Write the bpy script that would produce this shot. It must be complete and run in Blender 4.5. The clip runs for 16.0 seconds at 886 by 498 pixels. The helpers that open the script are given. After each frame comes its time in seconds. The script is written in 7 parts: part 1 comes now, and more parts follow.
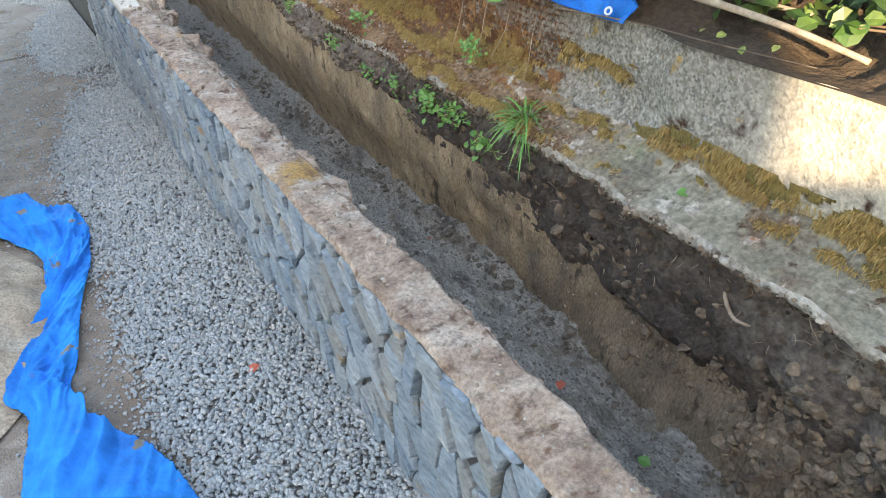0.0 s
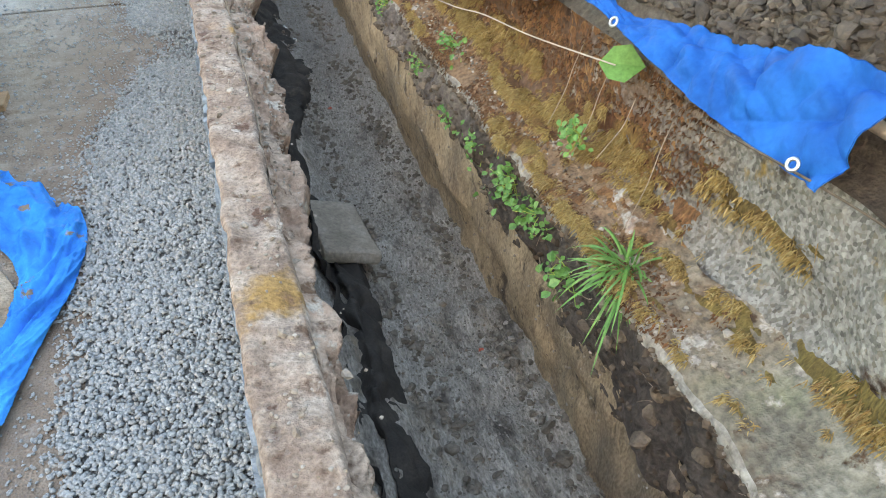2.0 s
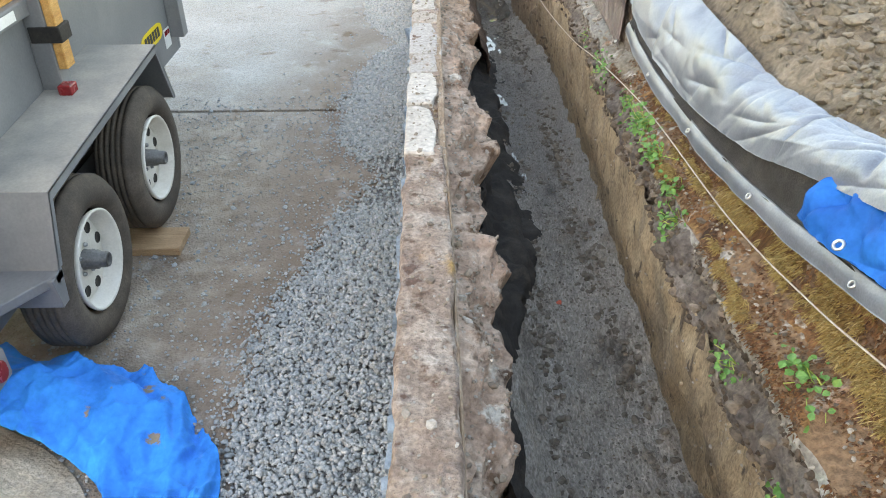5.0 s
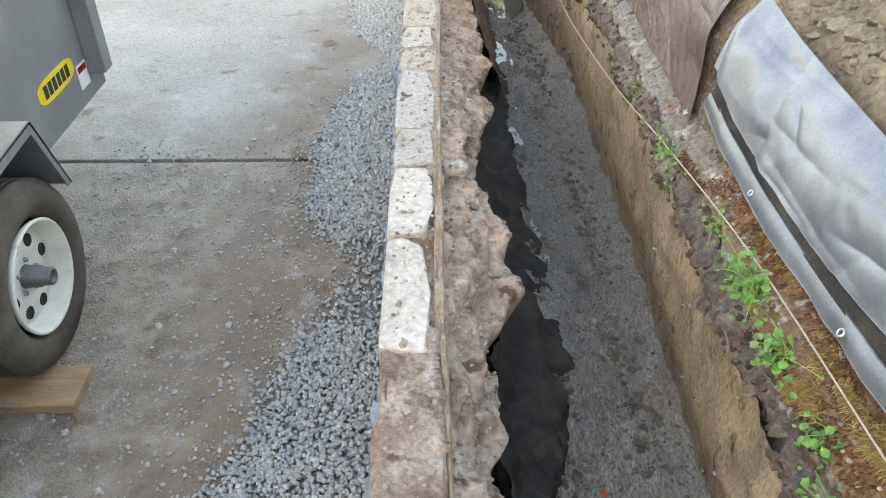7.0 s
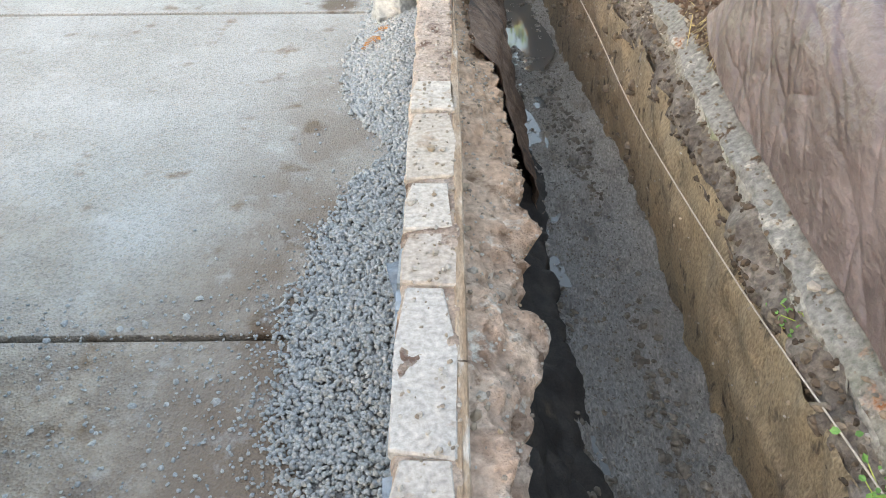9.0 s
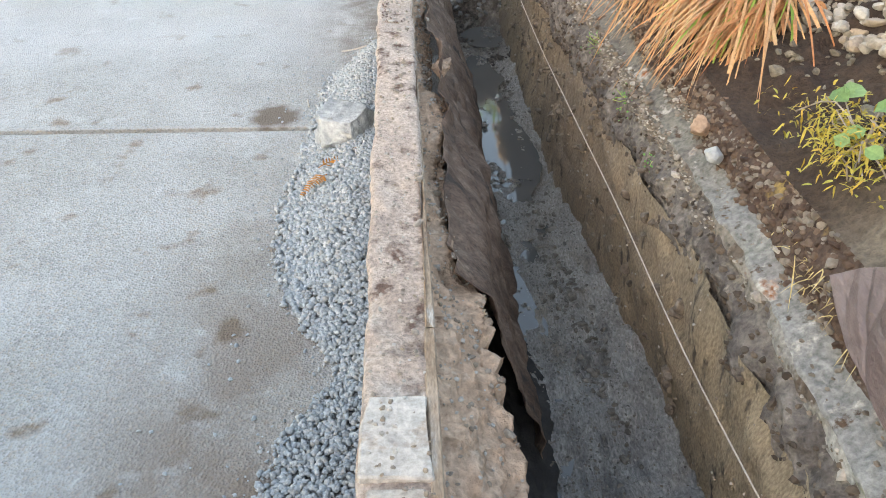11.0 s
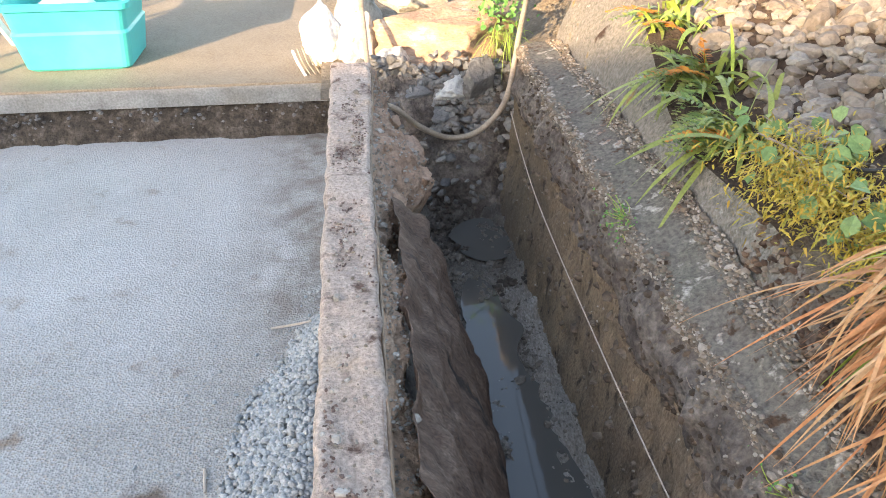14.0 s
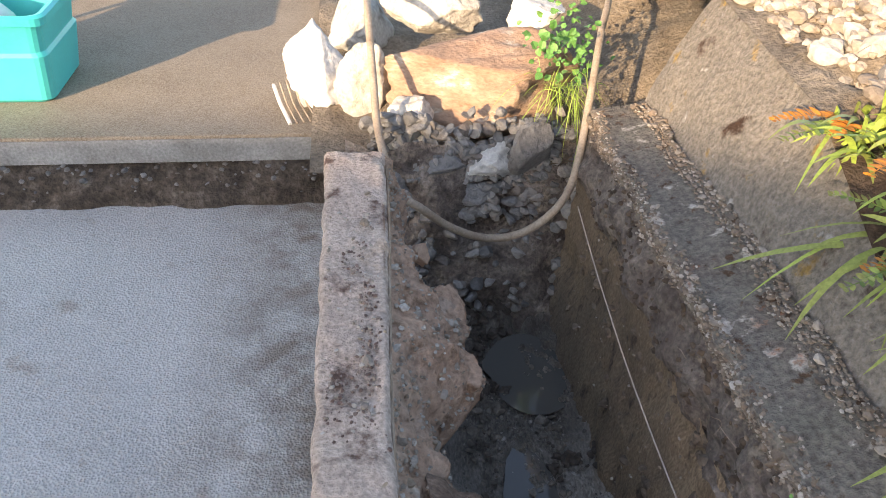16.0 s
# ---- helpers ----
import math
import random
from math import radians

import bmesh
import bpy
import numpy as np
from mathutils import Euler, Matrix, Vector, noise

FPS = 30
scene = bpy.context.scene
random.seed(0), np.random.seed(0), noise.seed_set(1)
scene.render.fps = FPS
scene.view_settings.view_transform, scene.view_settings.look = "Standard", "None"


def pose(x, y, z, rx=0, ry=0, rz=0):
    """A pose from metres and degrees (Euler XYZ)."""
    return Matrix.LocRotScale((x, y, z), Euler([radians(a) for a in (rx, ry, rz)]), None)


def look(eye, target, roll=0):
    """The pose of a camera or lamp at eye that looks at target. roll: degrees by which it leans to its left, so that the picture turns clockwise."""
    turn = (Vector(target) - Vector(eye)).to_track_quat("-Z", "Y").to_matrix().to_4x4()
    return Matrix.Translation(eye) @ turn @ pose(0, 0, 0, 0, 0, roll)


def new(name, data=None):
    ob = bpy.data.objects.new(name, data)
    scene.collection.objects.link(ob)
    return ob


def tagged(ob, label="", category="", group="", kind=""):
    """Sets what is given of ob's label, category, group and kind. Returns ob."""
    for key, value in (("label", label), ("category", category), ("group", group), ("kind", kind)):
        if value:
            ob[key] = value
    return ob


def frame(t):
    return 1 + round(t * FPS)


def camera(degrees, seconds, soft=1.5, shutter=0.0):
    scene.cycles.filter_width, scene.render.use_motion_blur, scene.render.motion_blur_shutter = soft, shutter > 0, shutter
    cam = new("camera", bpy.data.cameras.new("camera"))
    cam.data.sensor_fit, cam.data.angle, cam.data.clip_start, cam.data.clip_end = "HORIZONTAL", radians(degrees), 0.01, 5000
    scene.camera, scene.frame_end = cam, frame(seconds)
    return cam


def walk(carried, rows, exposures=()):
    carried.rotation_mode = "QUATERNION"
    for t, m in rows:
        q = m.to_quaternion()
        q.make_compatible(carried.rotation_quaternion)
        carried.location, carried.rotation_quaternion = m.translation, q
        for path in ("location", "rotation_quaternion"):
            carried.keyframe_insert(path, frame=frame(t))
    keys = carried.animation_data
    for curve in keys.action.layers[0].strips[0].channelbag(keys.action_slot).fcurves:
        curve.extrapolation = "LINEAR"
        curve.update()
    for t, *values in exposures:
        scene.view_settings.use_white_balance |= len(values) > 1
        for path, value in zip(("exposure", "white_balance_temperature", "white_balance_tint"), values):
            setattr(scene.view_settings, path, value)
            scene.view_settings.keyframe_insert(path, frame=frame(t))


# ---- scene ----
cam = camera(61.2, 16.0, soft=1.0)
PATH = [
    (0, (-0.651, -0.682, 2.109), (0.145, 0.763, 0.979), -4.1),
    (0.5, (-0.538, -0.421, 2.094), (0.315, 0.957, 0.922), -4.4),
    (1, (-0.405, -0.196, 2.039), (0.45, 1.163, 0.847), -1.9),
    (1.5, (-0.209, 0.057, 2.078), (0.525, 1.494, 0.896), -1.0),
    (2, (0.04, 0.204, 2.042), (0.541, 1.73, 0.851), 0.7),
    (2.5, (0.147, 0.343, 2.069), (0.426, 1.931, 0.885), 0.0),
    (3, (0.156, 0.603, 2.068), (0.237, 2.24, 0.922), -1.5),
    (3.5, (0.131, 0.891, 2.08), (0.121, 2.563, 0.983), -1.8),
    (4, (0.142, 1.193, 2.065), (0.157, 2.884, 0.996), -0.3),
    (4.2, (0.125, 1.293, 2.08), (0.165, 2.981, 1.01), 0.5),
    (6.3, (0.085, 2.542, 2.181), (0.084, 4.136, 0.973), -1.6),
    (6.5, (0.108, 2.674, 2.18), (0.112, 4.262, 0.965), -1.2),
    (7, (0.128, 3.055, 2.135), (0.153, 4.653, 0.934), 0.0),
    (7.5, (0.119, 3.461, 2.138), (0.163, 5.075, 0.956), -0.1),
    (8, (0.14, 3.85, 2.142), (0.146, 5.457, 0.951), -1.6),
    (8.5, (0.133, 4.231, 2.115), (0.132, 5.819, 0.898), -1.1),
    (9, (0.105, 4.616, 2.099), (0.106, 6.192, 0.869), -0.5),
    (9.2, (0.105, 4.788, 2.11), (0.102, 6.369, 0.884), -0.8),
    (11.3, (0.096, 6.332, 2.171), (0.214, 7.943, 0.992), 1.3),
    (11.5, (0.089, 6.501, 2.195), (0.209, 8.12, 1.025), 1.7),
    (12, (0.09, 6.954, 2.193), (0.233, 8.588, 1.05), 1.7),
    (12.5, (0.109, 7.395, 2.168), (0.248, 9.043, 1.044), 1.0),
    (13, (0.118, 7.803, 2.187), (0.224, 9.459, 1.07), -0.2),
    (13.5, (0.124, 8.236, 2.223), (0.253, 9.902, 1.124), -0.6),
    (14, (0.162, 8.676, 2.2), (0.348, 10.348, 1.118), -0.0),
    (14.5, (0.157, 9.041, 2.194), (0.378, 10.688, 1.081), 1.2),
    (15, (0.135, 9.472, 2.22), (0.353, 11.106, 1.086), 1.1),
    (15.5, (0.135, 9.896, 2.221), (0.353, 11.524, 1.079), 1.4),
    (16, (0.121, 10.311, 2.203), (0.331, 11.901, 1.008), 2.6),
]
EXPOSURE = [(0, 2.75, 8350, 12), (1, 2.95, 8900, 12), (2, 3.0, 9100, 12), (4, 2.9, 9300, 13), (8, 2.9, 9600, 14), (11.5, 2.65, 8600, 13), (13.5, 2.4, 7900, 14), (15, 2.2, 7700, 16), (16, 1.78, 7500, 17)]
walk(cam, [(t, look(eye, target, roll)) for t, eye, target, roll in PATH], EXPOSURE)


# ---- world, sun, exposure ----
SUN_DIR = Vector((0.60, 0.76, -0.30)).normalized()      # the way the light travels
world = bpy.data.worlds.new("world")
scene.world = world
world.use_nodes = True
wn = world.node_tree
sky = wn.nodes.new("ShaderNodeTexSky")
sky.sky_type, sky.sun_disc = "NISHITA", False
sky.sun_elevation, sky.sun_rotation = radians(17.5), radians(218)
wn.links.new(sky.outputs[0], wn.nodes["Background"].inputs[0])
wn.nodes["Background"].inputs[1].default_value = 0.15
sun = new("sun", bpy.data.lights.new("sun", "SUN"))
sun.data.energy, sun.data.angle, sun.data.color = 3.0, radians(0.5), (1.0, 0.80, 0.55)
sun.matrix_world = look((0, 0, 30), Vector((0, 0, 30)) + SUN_DIR)

# ---- numeric helpers ----


def _hash(i, j, k):
    n = (i * 374761393 + j * 668265263 + k * 1442695041) & 0x7FFFFFFF
    n = ((n ^ (n >> 13)) * 1274126177) & 0x7FFFFFFF
    n = ((n ^ (n >> 15)) * 668265263) & 0x7FFFFFFF
    return ((n >> 8) & 0xFFFF) / 65535.0


def vn(x, y, z=0.0):
    """Smooth value noise, -1 to 1, on arrays."""
    x, y, z = np.broadcast_arrays(np.asarray(x, float), np.asarray(y, float), np.asarray(z, float))
    i, j, k = (np.floor(a).astype(np.int64) for a in (x, y, z))
    u, v, w = x - i, y - j, z - k
    u, v, w = (a * a * (3 - 2 * a) for a in (u, v, w))
    out = 0
    for a in (0, 1):
        for b in (0, 1):
            for c in (0, 1):
                out = out + _hash(i + a, j + b, k + c) * (u if a else 1 - u) * (v if b else 1 - v) * (w if c else 1 - w)
    return out * 2 - 1


def fbm(x, y, z=0.0, octaves=4, gain=0.5):
    total, amp, f = 0, 1.0, 1.0
    for o in range(octaves):
        total = total + amp * vn(np.asarray(x) * f + 17.3 * o, np.asarray(y) * f - 9.1 * o, np.asarray(z) * f + 5.7 * o)
        amp, f = amp * gain, f * 2.03
    return total


def smooth01(a, lo, hi):
    t = np.clip((np.asarray(a, float) - lo) / (hi - lo), 0, 1)
    return t * t * (3 - 2 * t)


# ---- mesh helpers ----


def root(name, at, label, category, group="", kind=""):
    e = new(name)
    e.location = at
    e.empty_display_size = 0.1
    return tagged(e, label, category, group, kind)


def origin_of(parent):
    p = Vector((0, 0, 0))
    while parent is not None:
        p = p + Vector(parent.location)
        parent = parent.parent
    return p


def mesh_object(name, verts, faces, material, parent=None, label="", smooth=False):
    """One mesh object from points in world metres, under a thing or under a part."""
    verts = np.asarray(verts, float).reshape(-1, 3)
    me = bpy.data.meshes.new(name)
    o = np.array(origin_of(parent))
    me.from_pydata((verts - o).tolist(), [], faces)
    if material is not None:
        me.materials.append(material)
    if smooth:
        me.polygons.foreach_set("use_smooth", [True] * len(me.polygons))
    me.update()
    ob = new(name, me)
    if parent is not None:
        ob.parent = parent
    if label:
        tagged(ob, label)
    return ob


def part(name, bm, material, parent=None, label="", smooth=False):
    bmesh.ops.recalc_face_normals(bm, faces=bm.faces)
    bm.verts.index_update()
    verts = [v.co[:] for v in bm.verts]
    faces = [[v.index for v in f.verts] for f in bm.faces]
    bm.free()
    return mesh_object(name, verts, faces, material, parent, label, smooth)


def sheet(name, P, material, parent=None, label="", smooth=True, thick=0.0, flip=False):
    """A grid of points (n, m, 3) as one surface; thick: a second skin that far behind, closed round the rim."""
    n, m = P.shape[:2]
    idx = np.arange(n * m).reshape(n, m)
    q = np.stack([idx[:-1, :-1], idx[1:, :-1], idx[1:, 1:], idx[:-1, 1:]], -1).reshape(-1, 4)
    if flip:
        q = q[:, ::-1]
    verts = P.reshape(-1, 3)
    faces = q.tolist()
    if thick:
        du, dv = np.gradient(P, axis=0), np.gradient(P, axis=1)
        nr = np.cross(du, dv)
        nr /= np.linalg.norm(nr, axis=-1, keepdims=True) + 1e-9
        back = (P - nr * thick * (-1 if flip else 1)).reshape(-1, 3)
        verts = np.concatenate([verts, back])
        faces += (q[:, ::-1] + n * m).tolist()
        rim = np.concatenate([idx[0, :], idx[1:, -1], idx[-1, -2::-1], idx[-2:0:-1, 0]])
        nxt = np.roll(rim, -1)
        faces += np.stack([rim, nxt, nxt + n * m, rim + n * m], -1).tolist()
    return mesh_object(name, verts, faces, material, parent, label, smooth)


def box(bm, lo, hi, bevel=0.0, turn=None):
    made = bmesh.ops.create_cube(bm, size=1.0)["verts"]
    lo, hi = Vector(lo), Vector(hi)
    for v in made:
        v.co = Vector(((lo[i] + hi[i]) / 2 + v.co[i] * (hi[i] - lo[i]) for i in range(3)))
    if bevel:
        edges = list({e for v in made for e in v.link_edges})
        made = bmesh.ops.bevel(bm, geom=edges, offset=bevel, segments=2, profile=0.5, affect="EDGES")["verts"]
    if turn is not None:
        bmesh.ops.transform(bm, matrix=turn, verts=made)
    return made


def box_part(name, lo, hi, material, parent, bevel=0.004, label="", turn=None):
    bm = bmesh.new()
    box(bm, lo, hi, bevel, turn)
    return part(name, bm, material, parent, label)


def prism(name, outline, axis, a, b, material, parent, label="", bevel=0.004):
    """An outline (pairs) extruded along an axis from a to b."""
    bm = bmesh.new()
    ax = "xyz".index(axis)

    def place(p, d):
        c = list(p)
        c.insert(ax, d)
        return c
    low = [bm.verts.new(place(p, a)) for p in outline]
    high = [bm.verts.new(place(p, b)) for p in outline]
    n = len(outline)
    bm.faces.new(low)
    bm.faces.new(high[::-1])
    for i in range(n):
        bm.faces.new((low[i], high[i], high[(i + 1) % n], low[(i + 1) % n]))
    if bevel:
        bmesh.ops.bevel(bm, geom=list(bm.edges), offset=bevel, segments=1, affect="EDGES")
    return part(name, bm, material, parent, label)


def lathe(name, profile, centre, axis, material, parent, n=40, label="", smooth=True):
    """A profile of (radius, offset along axis) turned round an axis through centre."""
    prof = np.array(profile, float)
    a = np.linspace(0, 2 * math.pi, n, endpoint=False)
    ring = np.zeros((len(prof), n, 3))
    u, v, w = {"x": (1, 2, 0), "y": (0, 2, 1), "z": (0, 1, 2)}[axis]
    ring[..., u] = prof[:, :1] * np.cos(a)
    ring[..., v] = prof[:, :1] * np.sin(a)
    ring[..., w] = prof[:, 1:2]
    ring += np.array(centre)
    idx = np.arange(len(prof) * n).reshape(-1, n)
    q = np.stack([idx[:-1], idx[1:], np.roll(idx, -1, 1)[1:], np.roll(idx, -1, 1)[:-1]], -1).reshape(-1, 4).tolist()
    return mesh_object(name, ring, q, material, parent, label, smooth)


def tube_data(points, radius, sides=8, cap=True):
    """Points and faces of a tube along a polyline; radius: one, or one for each point."""
    p = np.array(points, float)
    n = len(p)
    r = np.broadcast_to(np.asarray(radius, float), (n,))
    d = np.gradient(p, axis=0)
    d /= np.linalg.norm(d, axis=1, keepdims=True) + 1e-9
    ref = np.array([0.31, 0.17, 0.93]) if abs(d[:, 2]).mean() < 0.8 else np.array([0.95, 0.2, 0.1])
    u = np.cross(d, ref)
    u /= np.linalg.norm(u, axis=1, keepdims=True) + 1e-9
    v = np.cross(d, u)
    a = np.linspace(0, 2 * math.pi, sides, endpoint=False)
    ring = p[:, None] + r[:, None, None] * (np.cos(a)[None, :, None] * u[:, None] + np.sin(a)[None, :, None] * v[:, None])
    idx = np.arange(n * sides).reshape(n, sides)
    q = np.stack([idx[:-1], np.roll(idx, -1, 1)[:-1], np.roll(idx, -1, 1)[1:], idx[1:]], -1).reshape(-1, 4).tolist()
    if cap:
        q += [idx[0].tolist()[::-1], idx[-1].tolist()]
    return ring.reshape(-1, 3), q


def spline(points, n):
    """A smooth line through points, n samples."""
    p = np.array(points, float)
    k = len(p)
    t = np.linspace(0, k - 1, n)
    i = np.clip(t.astype(int), 0, k - 2)
    f = (t - i)[:, None]
    p0, p1, p2, p3 = p[np.clip(i - 1, 0, k - 1)], p[i], p[i + 1], p[np.clip(i + 2, 0, k - 1)]
    return 0.5 * (2 * p1 + (p2 - p0) * f + (2 * p0 - 5 * p1 + 4 * p2 - p3) * f ** 2 + (3 * p1 - p0 - 3 * p2 + p3) * f ** 3)


def joined(pieces):
    """Several (verts, faces) as one."""
    vs, fs, k = [], [], 0
    for v, f in pieces:
        v = np.asarray(v, float).reshape(-1, 3)
        vs.append(v)
        fs += [[i + k for i in q] for q in f]
        k += len(v)
    return np.concatenate(vs), fs


_ICO = None


def pebble_shapes(kinds=12, sub=1, rough=0.25):
    """A few lumpy stone shapes of unit size."""
    shapes = []
    for s in range(kinds):
        bm = bmesh.new()
        bmesh.ops.create_icosphere(bm, subdivisions=sub, radius=1.0)
        v = np.array([x.co[:] for x in bm.verts])
        f = np.array([[x.index for x in q.verts] for q in bm.faces])
        bm.free()
        v = v * (1 + rough * fbm(v[:, 0] * 1.1 + 31 * s, v[:, 1] * 1.1, v[:, 2] * 1.1, 2))[:, None]
        for c in range(3):
            d = np.random.RandomState(s * 7 + c).normal(size=3)
            d /= np.linalg.norm(d)
            over = v @ d - 0.62
            v = v - np.clip(over, 0, None)[:, None] * d
        shapes.append((v, f))
    return shapes


def scatter(name, centres, sizes, material, parent=None, label="", seed=1, flat=0.75, shapes=None, smooth=False):
    """Many stones in one mesh: centres (n, 3), sizes (n,)."""
    rs = np.random.RandomState(seed)
    shapes = shapes or pebble_shapes()
    n = len(centres)
    kind = rs.randint(0, len(shapes), n)
    q = rs.normal(size=(n, 4))
    q /= np.linalg.norm(q, axis=1, keepdims=True)
    w, x, y, z = q.T
    R = np.stack([1 - 2 * (y * y + z * z), 2 * (x * y - z * w), 2 * (x * z + y * w), 2 * (x * y + z * w), 1 - 2 * (x * x + z * z),
                  2 * (y * z - x * w), 2 * (x * z - y * w), 2 * (y * z + x * w), 1 - 2 * (x * x + y * y)], -1).reshape(n, 3, 3)
    stretch = np.stack([rs.uniform(0.85, 1.25, n), rs.uniform(0.75, 1.1, n), rs.uniform(0.55, 0.9, n)], -1)
    vs, fs, k = [], [], 0
    for s, (v, f) in enumerate(shapes):
        sel = np.nonzero(kind == s)[0]
        if not len(sel):
            continue
        p = v[None] * (stretch[sel] * np.asarray(sizes)[sel, None])[:, None]
        p = np.einsum("nij,nvj->nvi", R[sel], p)
        p[..., 2] *= flat
        p += np.asarray(centres)[sel][:, None]
        vs.append(p.reshape(-1, 3))
        fs.append((f[None] + (np.arange(len(sel)) * len(v))[:, None, None] + k).reshape(-1, 3))
        k += len(sel) * len(v)
    return mesh_object(name, np.concatenate(vs), np.concatenate(fs).tolist(), material, parent, label, smooth)


def rock(name, centre, size, material, parent=None, label="", seed=0, sub=3, rough=0.22, cuts=7, turn=0.0):
    """A broken stone: a lumpy ball cut by some planes."""
    rs = np.random.RandomState(seed)
    bm = bmesh.new()
    bmesh.ops.create_icosphere(bm, subdivisions=sub, radius=1.0)
    v = np.array([x.co[:] for x in bm.verts])
    f = [[x.index for x in q.verts] for q in bm.faces]
    bm.free()
    v *= (1 + rough * fbm(v[:, 0] * 1.3 + seed * 3.1, v[:, 1] * 1.3, v[:, 2] * 1.3, 2))[:, None]
    for c in range(cuts):
        d = rs.normal(size=3)
        d /= np.linalg.norm(d)
        v -= np.clip(v @ d - rs.uniform(0.45, 0.78), 0, None)[:, None] * d
    v *= (1 + 0.07 * fbm(v[:, 0] * 4 + seed, v[:, 1] * 4, v[:, 2] * 6, 4, 0.6))[:, None]
    v *= np.array(size)
    ca, sa = math.cos(turn), math.sin(turn)
    v = np.stack([v[:, 0] * ca - v[:, 1] * sa, v[:, 0] * sa + v[:, 1] * ca, v[:, 2]], -1)
    return mesh_object(name, v + np.array(centre), f, material, parent, label, True)


# ---- materials ----


def nodes_of(name):
    m = bpy.data.materials.new(name)
    m.use_nodes = True
    nt = m.node_tree
    return m, nt, nt.nodes["Principled BSDF"]


def add(nt, kind, **values):
    n = nt.nodes.new(kind)
    for k, v in values.items():
        n.inputs[k.replace("_", " ")].default_value = v
    return n


def ramp(nt, fac, stops):
    r = nt.nodes.new("ShaderNodeValToRGB")
    while len(r.color_ramp.elements) < len(stops):
        r.color_ramp.elements.new(0.5)
    for e, (p, c) in zip(r.color_ramp.elements, stops):
        e.position, e.color = p, (*c, 1)
    nt.links.new(fac, r.inputs[0])
    return r.outputs[0]


def mixed(nt, kind, fac, a, b):
    n = nt.nodes.new("ShaderNodeMix")
    n.data_type, n.blend_type = "RGBA", kind
    for sock, v in ((n.inputs[0], fac), (n.inputs[6], a), (n.inputs[7], b)):
        if isinstance(v, bpy.types.NodeSocket):
            nt.links.new(v, sock)
        else:
            sock.default_value = v if not isinstance(v, tuple) else (*v, 1)
    return n.outputs[2]


def coords(nt, stretch=(1, 1, 1)):
    c = nt.nodes.new("ShaderNodeTexCoord")
    mp = nt.nodes.new("ShaderNodeMapping")
    mp.inputs["Scale"].default_value = stretch
    nt.links.new(c.outputs["Object"], mp.inputs[0])
    return mp.outputs[0]


def noise_of(nt, vec, scale, detail=5.0, rough=0.55):
    n = add(nt, "ShaderNodeTexNoise", Scale=scale, Detail=detail, Roughness=rough)
    nt.links.new(vec, n.inputs["Vector"])
    return n.outputs["Fac"]


